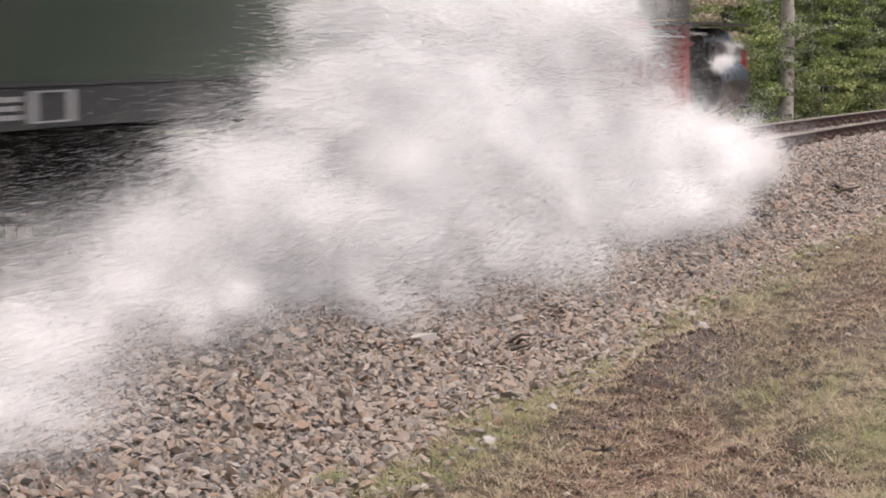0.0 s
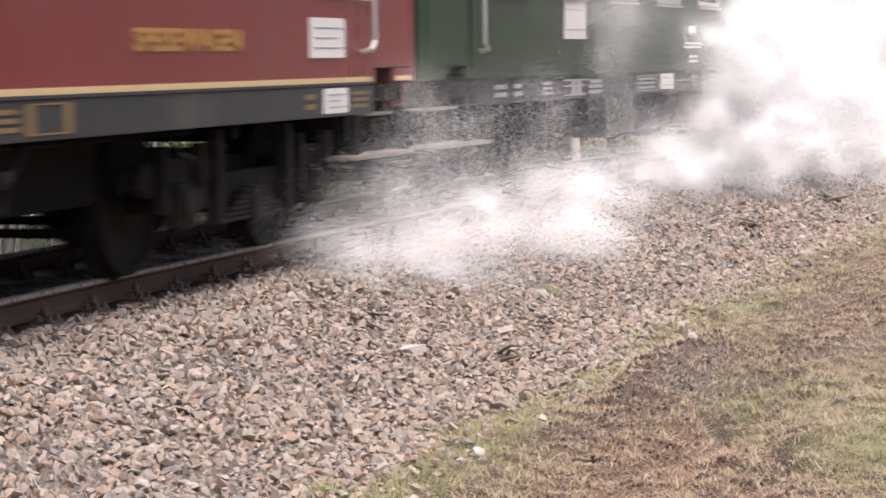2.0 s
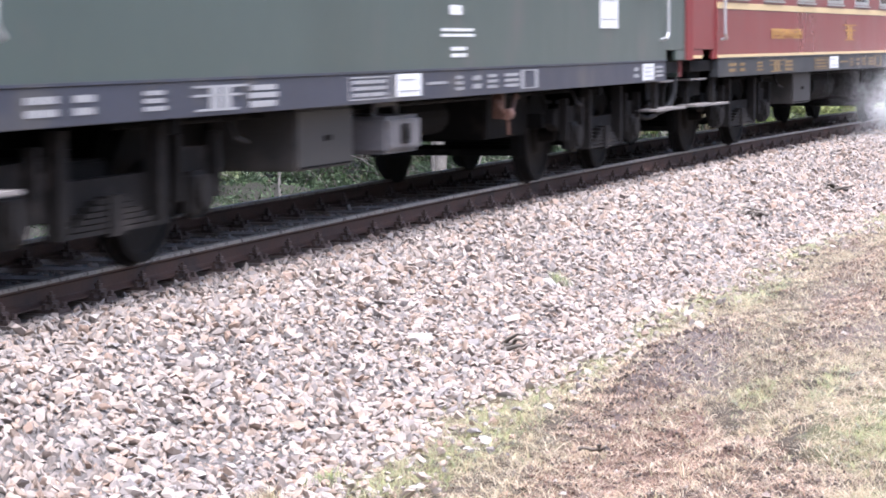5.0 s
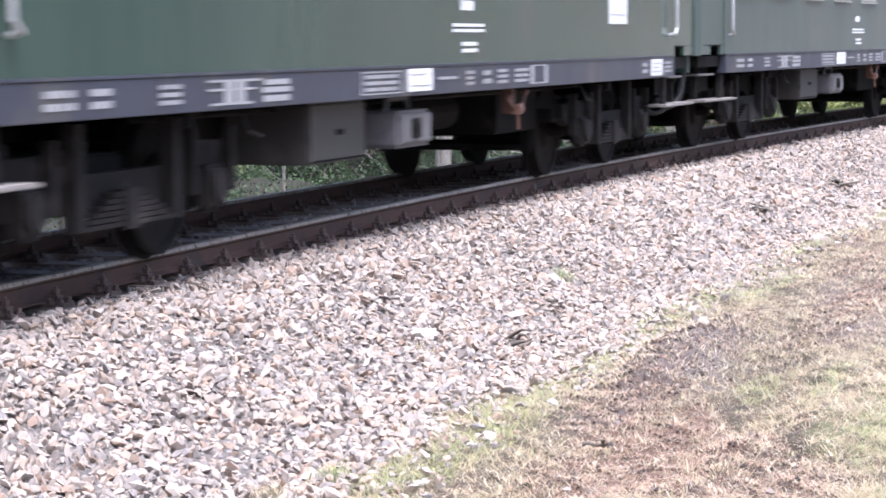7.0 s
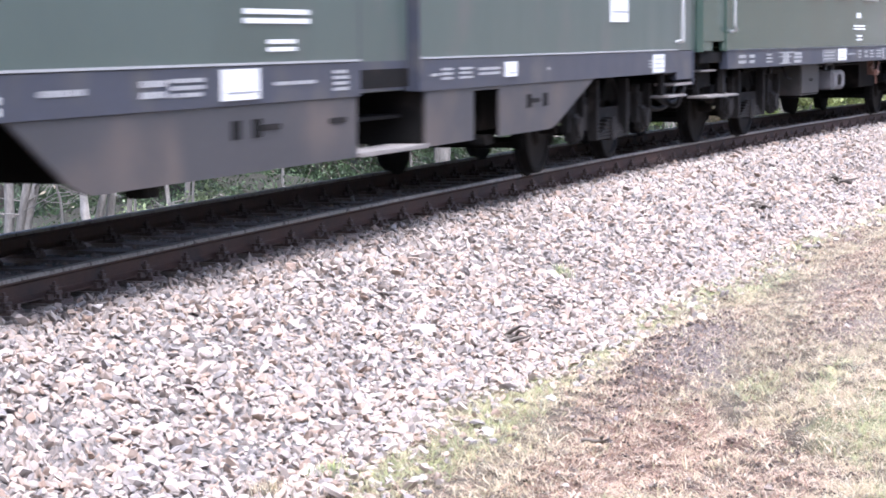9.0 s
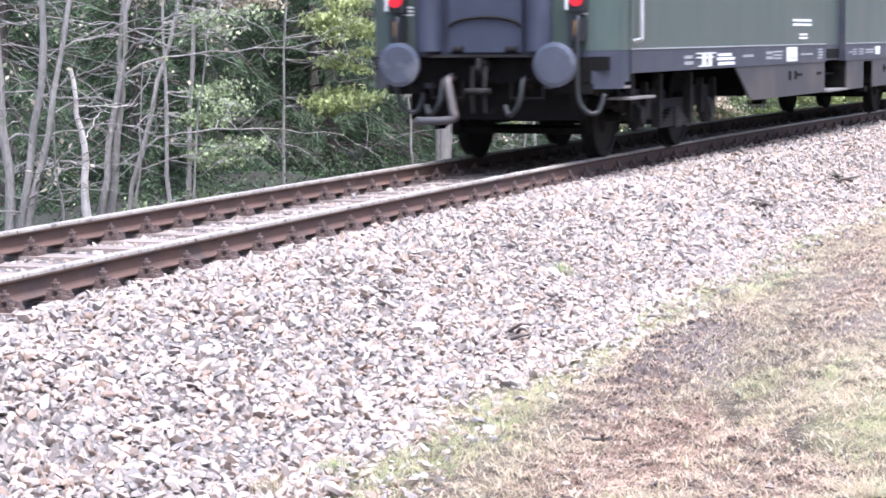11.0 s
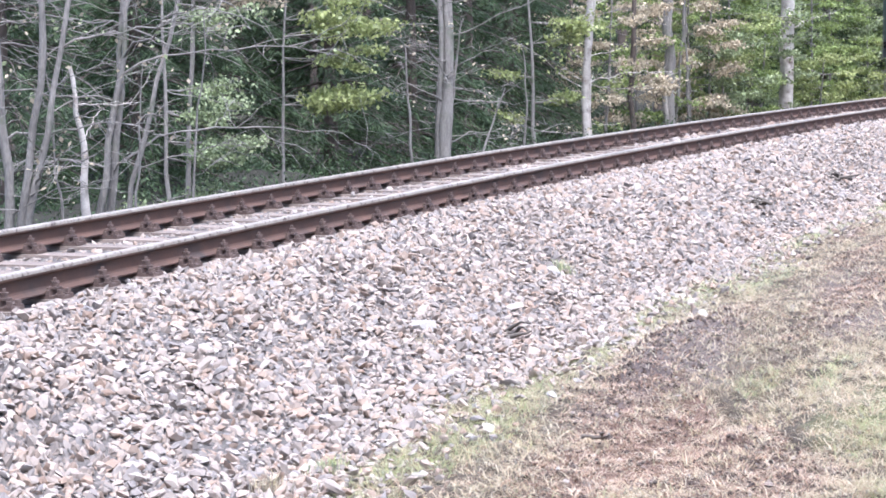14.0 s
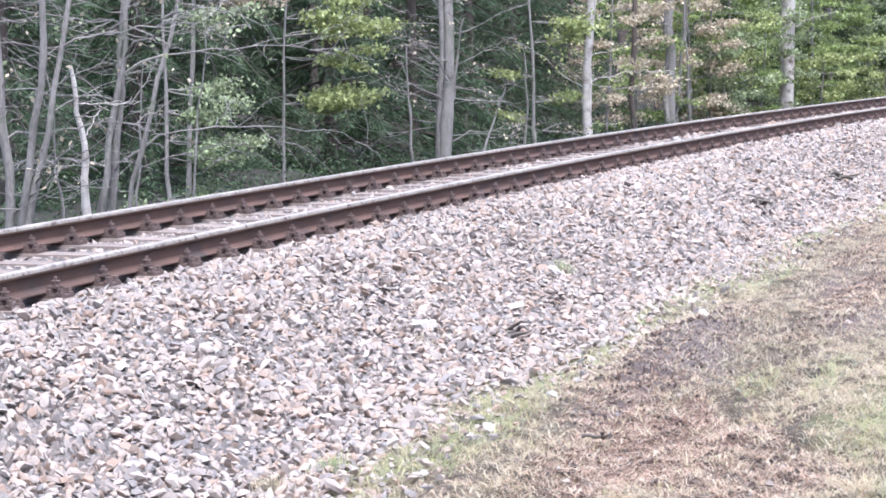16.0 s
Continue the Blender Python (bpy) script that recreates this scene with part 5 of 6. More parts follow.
def leaves(c, size, along=None, aspect=0.6, droop=0.0):
    """Pointed leaves at the places c: two triangles each, turned at random or along a direction."""
    n = len(c)
    d = RNG.standard_normal((n, 3)) if along is None else along + 0.45 * RNG.standard_normal((n, 3))
    d[:, 2] -= droop
    d /= np.linalg.norm(d, axis=1)[:, None] + 1e-9
    u = np.cross(d, RNG.standard_normal((n, 3)))
    u /= np.linalg.norm(u, axis=1)[:, None] + 1e-9
    s = (size * RNG.uniform(0.6, 1.4, n))[:, None]
    v = np.stack([c - d * s * 0.5, c + u * s * aspect * 0.5, c + d * s * 0.5, c - u * s * aspect * 0.5], 1).reshape(-1, 3)
    i = np.arange(n)[:, None] * 4
    f = np.concatenate([i + np.array([[0, 1, 2]]), i + np.array([[0, 2, 3]])])
    return v, f


def join(chunks):
    vs, fs, n = [], [], 0
    for v, f in chunks:
        vs.append(v)
        fs.append(f + n)
        n += len(v)
    return np.concatenate(vs), np.concatenate(fs)


def spruce_meshes(height, reach, seed):
    global RNG
    RNG = np.random.default_rng(seed)
    w = Wood(8)
    w.tube(wander((0, 0, -0.3), (0, 0, height), 12, 0.02), 0.17, 0.02)
    chunks = []
    z = 0.35
    while z < height - 0.3:
        low = z < 6
        n = 6 if low else 5
        for i in range(n):
            L = reach * (1 - z / height) ** 0.7 * RNG.uniform(0.65, 1.1)
            a = RNG.uniform(0, 2 * math.pi)
            tip = np.array([math.cos(a) * L, math.sin(a) * L, z - L * RNG.uniform(0.12, 0.42)])
            p = wander((0, 0, z + 0.1), tip, 7, 0.10)
            p[:, 2] += 0.10 * L * np.sin(np.linspace(0, math.pi, 7))
            w.tube(p, 0.02, 0.004, 4)
            m = int((210 if low else 34) * L / 2.0)
            t = RNG.uniform(0.15, 1.0, m) ** 0.8
            q = np.stack([np.interp(t, np.linspace(0, 1, 7), p[:, j]) for j in range(3)], 1)
            side = np.array([-math.sin(a), math.cos(a), 0.0])
            spread = (0.42 * (1.15 - t) * L / 2 + 0.06) * RNG.uniform(-1, 1, m)
            q += side * spread[:, None]
            q[:, 2] -= np.abs(spread) * 0.5 + RNG.uniform(0, 0.16, m)
            dirs = np.array([math.cos(a), math.sin(a), -0.7])[None, :] + side[None, :] * np.sign(spread)[:, None] * 0.8
            chunks.append(leaves(q, 0.20 if low else 0.34, dirs, aspect=0.085 if low else 0.3))
        z += RNG.uniform(0.22, 0.36) if low else RNG.uniform(0.45, 0.7)
    v, f = join(chunks)
    return w.mesh("trunk", M_dark_bark), fast_mesh("crown", v, f, M_needles)


def plant_spot(side, depth):
    """A spot on the ground: depth metres off, side = the tangent of its bearing from the resting line of sight."""
    a = radians(YAW) + math.atan(side)
    x, y = EYE[0] + depth * math.sin(a), EYE[1] + depth * math.cos(a)
    r = 1.0 / BEND
    s, o = r * math.atan2(x, y + r), math.hypot(x, y + r) - r
    return x, y, float(ground_z(np.float64(s), np.float64(o)))


def planted(name, spot, label, category, trunk_me, crown_me, turn=0.0, scale=1.0, group=""):
    ob = thing(name, pose(spot[0], spot[1], spot[2] - 0.03, 0, 0, turn), label, category, group)
    for nm, me in (("trunk", trunk_me), ("crown", crown_me)):
        if me:
            p = new(nm, me)
            p.parent = ob
    return ob


# dark spruces behind the front row
SPRUCES = [spruce_meshes(h, r, sd) for h, r, sd in ((11.0, 2.7, 21), (13.0, 3.0, 22), (9.0, 2.4, 23), (5.0, 1.7, 24))]
rnd = random.Random(77)
SPOTS = []
for row, (d0, d1, n) in enumerate(((38, 43, 5), (47, 52, 9), (54, 62, 11), (64, 74, 12), (78, 92, 12))):
    for i in range(n):
        side = -0.215 + 0.43 * (i + rnd.uniform(0.2, 0.8)) / n
        if row == 0:
            side = -0.20 + 0.20 * (i + rnd.uniform(0.2, 0.8)) / n
        if row in (1, 2, 3) and side > (0.02, 0.045, 0.075)[row - 1]:
            continue
        if row == 0 and side > -0.10:
            continue
        SPOTS.append((side, rnd.uniform(d0, d1), rnd.randrange(3) if row else rnd.choice((2, 3, 3))))
for side, depth, kind in SPOTS:
    tm, cm = SPRUCES[kind]
    planted("spruce_tree", plant_spot(side, depth), "dark green spruce tree with drooping lower boughs", "tree", tm, cm, rnd.uniform(0, 360), group="spruces of the wood")


# the wood on the other side of the line, behind the camera, which shows in the coaches' paint
for i in range(17):
    sx = -28 + i * 6.0 + rnd.uniform(-1.5, 1.5)
    ox = -19 - rnd.uniform(0, 7)
    pt = on_track(sx, ox, float(ground_z(np.float64(sx), np.float64(ox))))
    tm, cm = SPRUCES[rnd.randrange(2)]
    planted("spruce_tree", (pt.x, pt.y, pt.z), "tall dark spruce tree across the clearing", "tree", tm, cm, rnd.uniform(0, 360), group="spruces across the clearing")


def bare_tree(name, spot, stems, label, mat, twigs=14, leaf=None, leaf_mat=None, n_leaf=0, leaf_size=0.07, seed=1, twig_len=1.5, boughs=0):
    """Stems from one stool: each is (lean along x, lean along y, height, radius); with crooked side twigs and a few leaves."""
    global RNG
    RNG = np.random.default_rng(seed)
    w = Wood(8)
    chunks = []
    for lx, ly, h, r in stems:
        n = 14
        p = wander((RNG.uniform(-0.12, 0.12), RNG.uniform(-0.12, 0.12), -0.3), (lx, ly, h), n, 0.09)
        w.tube(p, r * 1.15, r * 0.4, 9)
        for i in range(twigs):
            t = RNG.uniform(0.12, 0.98)
            b0 = np.array([np.interp(t, np.linspace(0, 1, n), p[:, j]) for j in range(3)])
            a = RNG.uniform(0, 2 * math.pi)
            L = twig_len * RNG.uniform(0.35, 1.2)
            tip = b0 + np.array([math.cos(a) * L, math.sin(a) * L, L * RNG.uniform(-0.25, 0.75)])
            q = wander(b0, tip, 8, 0.22)
            w.tube(q, r * 0.13 + 0.003, 0.002, 5)
            for _ in range(5):
                u = RNG.uniform(0.25, 1.0)
                c0 = np.array([np.interp(u, np.linspace(0, 1, 8), q[:, j]) for j in range(3)])
                a2 = a + RNG.uniform(-1.3, 1.3)
                l2 = L * RNG.uniform(0.15, 0.45)
                tip2 = c0 + np.array([math.cos(a2) * l2, math.sin(a2) * l2, l2 * RNG.uniform(-0.5, 0.7)])
                q2 = wander(c0, tip2, 5, 0.25)
                w.tube(q2, 0.006, 0.002, 4)
                if leaf_mat and n_leaf:
                    m = RNG.poisson(n_leaf)
                    if m:
                        tt = RNG.uniform(0.1, 1.1, m)[:, None]
                        c = q2[0] + (q2[-1] - q2[0]) * tt + 0.07 * RNG.standard_normal((m, 3))
                        chunks.append(leaves(c, leaf_size, aspect=0.62))
        # long boughs that rise from the stem, arch over and fork
        for i in range(boughs):
            t = RNG.uniform(0.10, 0.75)
            b0 = np.array([np.interp(t, np.linspace(0, 1, n), p[:, j]) for j in range(3)])
            a = radians(RIGHT) + RNG.normal(0, 0.55) + (math.pi if RNG.random() < 0.3 else 0)
            L = twig_len * RNG.uniform(1.1, 2.0)
            u = np.linspace(0, 1, 14)
            rise = RNG.uniform(0.15, 0.7)
            q = b0 + np.stack([math.cos(a) * L * u, math.sin(a) * L * u, L * (rise * u - (rise * 0.75 + 0.1) * u ** 2)], 1)
            q[1:] += np.cumsum(RNG.standard_normal((13, 3)), axis=0) * 0.018 * L
            w.tube(q, r * 0.22 + 0.006, 0.004, 6)
            for _ in range(7):
                k0 = int(RNG.integers(3, 14))
                a2 = a + RNG.choice((-1, 1)) * RNG.uniform(0.4, 1.3)
                l2 = L * RNG.uniform(0.15, 0.42)
                tip2 = q[k0] + np.array([math.cos(a2) * l2, math.sin(a2) * l2, l2 * RNG.uniform(-0.45, 0.6)])
                q2 = wander(q[k0], tip2, 6, 0.25)
                w.tube(q2, 0.009, 0.003, 4)
                for _ in range(3):
                    k1 = int(RNG.integers(1, 6))
                    w.tube(wander(q2[k1], q2[k1] + RNG.normal(0, 0.16 * l2 + 0.05, 3), 4, 0.25), 0.005, 0.002, 3)
                if leaf_mat and n_leaf:
                    m = RNG.poisson(n_leaf * 4)
                    if m:
                        c = q2[0] + (q2[-1] - q2[0]) * RNG.uniform(0.3, 1.1, m)[:, None] + 0.06 * RNG.standard_normal((m, 3))
                        chunks.append(leaves(c, leaf_size, aspect=0.62))
    crown = None
    if chunks:
        v, f = join(chunks)
        crown = fast_mesh("crown", v, f, leaf_mat)
    return planted(name, spot, label, "tree", w.mesh("trunk", mat), crown)


def broadleaf(name, spot, height, r, tiers, label, mat, leaf_mat, leaf_size=0.08, per=40, seed=1, category="tree"):
    """A trunk with limbs that carry flat tiers of leaves. tiers: (height, bearing in degrees, length, spread, count)."""
    global RNG
    RNG = np.random.default_rng(seed)
    w = Wood(8)
    stem = wander((0, 0, -0.3), (RNG.uniform(-0.3, 0.3), RNG.uniform(-0.3, 0.3), height), 12, 0.04)
    w.tube(stem, r, r * 0.3, 9)
    chunks = []
    for z, bearing, L, spread, count in tiers:
        for _ in range(count):
            a = radians(bearing) + RNG.uniform(-0.5, 0.5)
            b0 = np.array([np.interp(z, stem[:, 2], stem[:, j]) for j in range(3)])
            l1 = L * RNG.uniform(0.6, 1.1)
            tip = b0 + np.array([math.cos(a) * l1, math.sin(a) * l1, RNG.uniform(-0.1, 0.28) * l1 + RNG.uniform(-1, 1) * spread * 0.3])
            q = wander(b0, tip, 9, 0.16)
            w.tube(q, max(0.012, r * 0.14), 0.004, 5)
            for _ in range(9):
                u = RNG.uniform(0.35, 1.0)
                c0 = np.array([np.interp(u, np.linspace(0, 1, 9), q[:, j]) for j in range(3)])
                a2 = a + RNG.uniform(-1.2, 1.2)
                l2 = spread * RNG.uniform(0.3, 1.0)
                tip2 = c0 + np.array([math.cos(a2) * l2, math.sin(a2) * l2, RNG.uniform(-0.35, 0.25) * l2])
                q2 = wander(c0, tip2, 5, 0.2)
                w.tube(q2, 0.006, 0.002, 4)
                m = RNG.poisson(per)
                tt = RNG.uniform(0.15, 1.1, m)[:, None]
                c = q2[0] + (q2[-1] - q2[0]) * tt + RNG.standard_normal((m, 3)) * np.array([0.10, 0.10, 0.05])
                chunks.append(leaves(c, leaf_size, aspect=0.66, droop=0.5))
    v, f = join(chunks)
    return planted(name, spot, label, category, w.mesh("trunk", mat), fast_mesh("crown", v, f, leaf_mat))


# seen from the path, "to the right" is the bearing of RIGHT, "towards the track" NEAR
RIGHT, NEAR = 90 - (YAW + 90), 90 - (YAW + 180)


def lean(d):
    a = radians(RIGHT)
    return d * math.cos(a), d * math.sin(a)


def side_of(u):
    return (u - 784) / LENS


bare_tree("alder_tree", plant_spot(side_of(12), 29.5), [(*lean(0.05), 6.5, 0.06), (*lean(0.95), 6.5, 0.055), (*lean(1.6), 6.0, 0.045)],
          "grey many-stemmed alder with bare twigs", M_bark, twigs=14, seed=41, leaf_mat=M_leaf_beige, n_leaf=0.8, boughs=2)
bare_tree("alder_tree", plant_spot(side_of(188), 31.5), [(*lean(0.45), 6.5, 0.05), (*lean(1.15), 6.8, 0.045), (*lean(1.6), 6.0, 0.038)],
          "grey many-stemmed alder with arching bare branches", M_bark, twigs=15, seed=42, leaf_mat=M_leaf_pale, n_leaf=1.0, twig_len=1.9, boughs=3)
bare_tree("dead_birch", plant_spot(side_of(147), 31.0), [(*lean(-0.13), 2.35, 0.062)], "broken dead birch with pale peeling bark", M_birch, twigs=5, seed=43, twig_len=0.8)
for u, d, lx, h, r, sd in ((105, 30, -0.15, 2.6, 0.018, 1), (240, 30.5, 0.1, 2.4, 0.018, 2), (352, 33, 0.1, 3.0, 0.02, 3), (735, 46, -0.2, 2.4, 0.03, 4), (937, 52, -0.1, 2.6, 0.028, 5), (815, 45, 0.9, 1.8, 0.03, 6), (1222, 66, -0.1, 3.6, 0.05, 7), (1200, 66, 0.3, 5, 0.06, 8)):
    bare_tree("sapling", plant_spot(side_of(u), d), [(*lean(lx), h, r)], "thin bare sapling among undergrowth", M_bark, twigs=7, seed=50 + sd, twig_len=0.7)
bare_tree("aspen_tree", plant_spot(side_of(783), 47.0), [(*lean(0.15), 9.5, 0.12), (*lean(-0.22), 8.5, 0.065), (*lean(0.45), 3.0, 0.04)], "grey aspen trunk with bare spreading branches", M_bark, twigs=18, seed=44, leaf_mat=M_leaf_beige, n_leaf=1.0, twig_len=2.2, boughs=1)
bare_tree("birch_tree", plant_spot(side_of(1043), 58.0), [(*lean(-0.08), 10, 0.092), (*lean(0.2), 9, 0.06)], "slender birch with pale cracked bark", M_birch, twigs=22, seed=45, leaf_mat=M_leaf_yellow, n_leaf=5.0, leaf_size=0.10, twig_len=1.6, boughs=1)
bare_tree("aspen_tree", plant_spot(side_of(1182), 65.0), [(*lean(-0.03), 11, 0.13), (*lean(0.5), 9, 0.07)], "grey aspen trunk beside withered shrubs", M_bark, twigs=16, seed=46, leaf_mat=M_leaf_beige, n_leaf=3.0, leaf_size=0.11, twig_len=1.8)
bare_tree("birch_tree", plant_spot(side_of(1393), 74.0), [(*lean(-0.1), 12, 0.21)], "thick birch trunk between green bushes", M_birch, twigs=12, seed=47, leaf_mat=M_leaf, n_leaf=5.0, leaf_size=0.12, twig_len=2.0)
for u, d, r, sd in ((1090, 70, 0.17, 1), (1107, 74, 0.15, 2), (1135, 62, 0.07, 3), (1165, 78, 0.16, 4), (1240, 80, 0.10, 5), (1330, 84, 0.10, 6), (1450, 90, 0.14, 7), (560, 58, 0.1, 9), (1005, 66, 0.07, 10), (640, 60, 0.12, 11), (905, 62, 0.1, 12)):
    bare_tree("wood_tree", plant_spot(side_of(u), d), [(*lean(rnd.uniform(-0.2, 0.3)), 9, r)], "dark upright trunk inside the wood", M_dark_bark, twigs=9, seed=60 + sd, leaf_mat=M_leaf, n_leaf=3.0, leaf_size=0.11, twig_len=1.6)

# broad-leaved trees whose low boughs hang out over the slope
LEFT = RIGHT + 180
broadleaf("maple_tree", plant_spot(side_of(505), 40.5), 7.5, 0.028, ((3.05, RIGHT, 1.5, 0.55, 3), (2.75, RIGHT, 1.9, 0.5, 3), (2.4, RIGHT, 1.4, 0.4, 2), (1.6, RIGHT + 10, 1.9, 0.45, 3), (1.75, RIGHT, 1.2, 0.4, 2), (4.5, 0, 2, 0.8, 4), (5.5, 180, 2, 0.8, 4), (6.5, 90, 2, 0.8, 4), (3.4, LEFT, 0.8, 0.5, 2)),
          "young maple with yellowing leaves on low boughs", M_bark, M_leaf_yellow, 0.085, 34, 81)
broadleaf("willow_shrub", plant_spot(side_of(300), 35.0), 4.5, 0.04, ((2.2, RIGHT, 1.2, 0.5, 3), (1.9, RIGHT, 0.9, 0.45, 3), (1.2, RIGHT, 1.0, 0.4, 3), (1.45, RIGHT + 8, 1.3, 0.35, 2), (0.6, RIGHT - 5, 0.7, 0.35, 2), (3.2, RIGHT, 1.2, 0.6, 3), (3.8, LEFT, 1.0, 0.6, 3), (0.35, LEFT, 0.5, 0.3, 2)),
          "willow shrub with small grey-green leaves", M_bark, M_leaf_pale, 0.062, 26, 82, "shrub")
broadleaf("willow_shrub", plant_spot(side_of(330), 37.0), 5.5, 0.05, ((3.3, RIGHT, 1.2, 0.5, 3), (3.5, LEFT, 0.9, 0.5, 3), (4.2, RIGHT, 1.0, 0.6, 3)), "shrub with withered beige leaf clusters", M_bark, M_leaf_beige, 0.075, 20, 83, "shrub")
broadleaf("hazel_shrub", plant_spot(side_of(950), 56.0), 5.0, 0.05, ((2.6, RIGHT, 1.4, 0.5, 3), (3.1, RIGHT, 1.7, 0.5, 3), (1.2, RIGHT, 0.9, 0.4, 3), (0.8, LEFT, 0.9, 0.4, 3), (1.8, LEFT, 1.0, 0.5, 2), (4.0, 30, 1.5, 0.6, 3)), "hazel shrub with pale yellow leaves", M_bark, M_leaf_yellow, 0.10, 15, 84, "shrub")
for u, d, mt, h, sd, nm, lb in ((1075, 62, M_leaf_beige, 4.0, 1, "hazel_shrub", "shrub with withered beige leaves"), (1225, 68, M_leaf_beige, 5.0, 2, "hazel_shrub", "shrub with withered beige leaves"), (1255, 70, M_leaf_yellow, 5.5, 3, "hazel_shrub", "hazel shrub with yellowing leaves"),
                                (1130, 66, M_leaf, 4.5, 4, "elder_shrub", "green elder shrub beside the track"), (1300, 72, M_leaf, 5.5, 5, "elder_shrub", "dense green elder shrub beside the track"), (1345, 74, M_leaf_pale, 4.5, 6, "willow_shrub", "grey-green willow shrub beside the track"),
                                (1435, 78, M_leaf, 5.5, 7, "elder_shrub", "dense green elder shrub beside the track"), (1470, 80, M_leaf, 6.0, 8, "elder_shrub", "dense green elder shrub beside the track"), (1540, 82, M_leaf_pale, 5.5, 9, "willow_shrub", "grey-green willow shrub beside the track"),
                                (1385, 84, M_leaf, 6.5, 10, "elder_shrub", "dense green elder shrub beside the track"), (1510, 88, M_leaf, 6.5, 11, "elder_shrub", "dense green elder shrub beside the track"), (1600, 85, M_leaf, 6.0, 12, "elder_shrub", "dense green elder shrub beside the track"),
                                (1450, 76, M_leaf_yellow, 2.2, 13, "hazel_shrub", "low yellowing shrub beside the track"), (1560, 79, M_leaf_yellow, 2.5, 14, "hazel_shrub", "low yellowing shrub beside the track"), (1280, 69, M_leaf_pale, 3.0, 15, "willow_shrub", "grey-green willow shrub beside the track"),
                                (1640, 90, M_leaf, 6.5, 16, "elder_shrub", "dense green elder shrub beside the track"), (1680, 95, M_leaf, 6.5, 17, "elder_shrub", "dense green elder shrub beside the track")):
    tiers = []
    z = 0.35
    k = 0
    while z < h:
        for b in range(3):
            tiers.append((z, k * 137.5, min(1.7, 0.45 * h) * (0.55 + 0.45 * math.sin(math.pi * (z + 0.5) / (h + 1))), 0.55, 1))
            k += 1
        z += 0.42
    broadleaf(nm, plant_spot(side_of(u), d), h, 0.05, tiers, lb, M_bark, mt, 0.088, 33, 100 + sd, "shrub")

# the depth of the wood: leaves that nobody could count
RNG = np.random.default_rng(300)
n = 70000
far_c = np.stack([RNG.uniform(-0.26, 0.26, n), RNG.uniform(92, 118, n), RNG.uniform(-1.5, 11, n)], 1)
far_a = radians(YAW) + np.arctan(far_c[:, 0])
far_p = np.stack([far_c[:, 1] * np.sin(far_a), EYE[1] + far_c[:, 1] * np.cos(far_a), far_c[:, 2]], 1)
v, f = leaves(far_p, 0.42, aspect=0.6)
tagged(new("distant_wood", fast_mesh("distant_wood", v, f, M_leaf)), "dense green foliage deep inside the wood", "foliage", kind="stuff")
n = 26000
und_s, und_d = RNG.uniform(-0.24, 0.24, n), RNG.uniform(0, 1, n)
und_a = radians(YAW) + np.arctan(und_s)
near_d = np.interp(und_s, (-0.24, -0.18, 0, 0.1, 0.2), (29, 31, 43, 58, 80))
und_r = near_d + und_d * 14
ux, uy = und_r * np.sin(und_a), EYE[1] + und_r * np.cos(und_a)
rr = 1.0 / BEND
uz = ground_z(rr * np.arctan2(ux, uy + rr), np.hypot(ux, uy + rr) - rr)
hump = 0.25 + 0.55 * np.abs(np.sin(ux * 0.9) * np.sin(ux * 0.37 + uy))
c = np.stack([ux, uy, uz + RNG.uniform(0, 1, n) ** 1.3 * hump], 1)
c = c[(und_s > -0.06) | (RNG.random(n) < 0.75)]
v, f = leaves(c, 0.075, aspect=0.45)
tagged(new("undergrowth", fast_mesh("undergrowth", v, f, M_needles)), "low green undergrowth on the forest floor", "undergrowth", kind="stuff")
# ---------------------------------------------------------------- steam from the cylinder cocks, in drifting puffs
M_steam = bpy.data.materials.new("white_steam")
M_steam.use_nodes = True
_n = M_steam.node_tree.nodes
_l = M_steam.node_tree.links.new
_d, _t, _m = _n.new("ShaderNodeBsdfDiffuse"), _n.new("ShaderNodeBsdfTranslucent"), _n.new("ShaderNodeMixShader")
_d.inputs["Color"].default_value = (0.985, 0.985, 0.99, 1)
_t.inputs["Color"].default_value = (0.985, 0.985, 0.99, 1)
_m.inputs[0].default_value = 0.12
_g, _k = _n.new("ShaderNodeBsdfTransparent"), _n.new("ShaderNodeMixShader")
_k.inputs[0].default_value = 0.50
_l(_g.outputs[0], _k.inputs[1])
_l(_m.outputs[0], _k.inputs[2])
_l(_d.outputs[0], _m.inputs[1])
_l(_t.outputs[0], _m.inputs[2])
_l(_k.outputs[0], _n["Material Output"].inputs["Surface"])


def puff_mesh(n, size, seed, sigma=0.30):
    """A ball of fine flakes, thick at the heart and thinning outwards, lying level and outwards as a cloud top does."""
    g = np.random.default_rng(seed)
    lobes = g.standard_normal((7, 3)) * sigma * 0.75
    c = lobes[g.integers(0, 7, n)] + g.standard_normal((n, 3)) * sigma * g.choice([0.35, 0.6, 1.0], n)[:, None]
    d = 0.7 * c / (np.linalg.norm(c, axis=1)[:, None] + 1e-6) + 0.3 * g.standard_normal((n, 3)) + np.array([-0.3, -0.4, 1.0])
    d /= np.linalg.norm(d, axis=1)[:, None]
    u = np.cross(d, g.standard_normal((n, 3)))
    u /= np.linalg.norm(u, axis=1)[:, None]
    w = np.cross(d, u)
    s = (size * g.uniform(0.6, 1.4, n))[:, None]
    v = np.stack([c + u * s, c - u * 0.5 * s + w * 0.87 * s, c - u * 0.5 * s - w * 0.87 * s], 1).reshape(-1, 3)
    return fast_mesh("steam_puff", v, np.arange(n * 3).reshape(n, 3), M_steam)


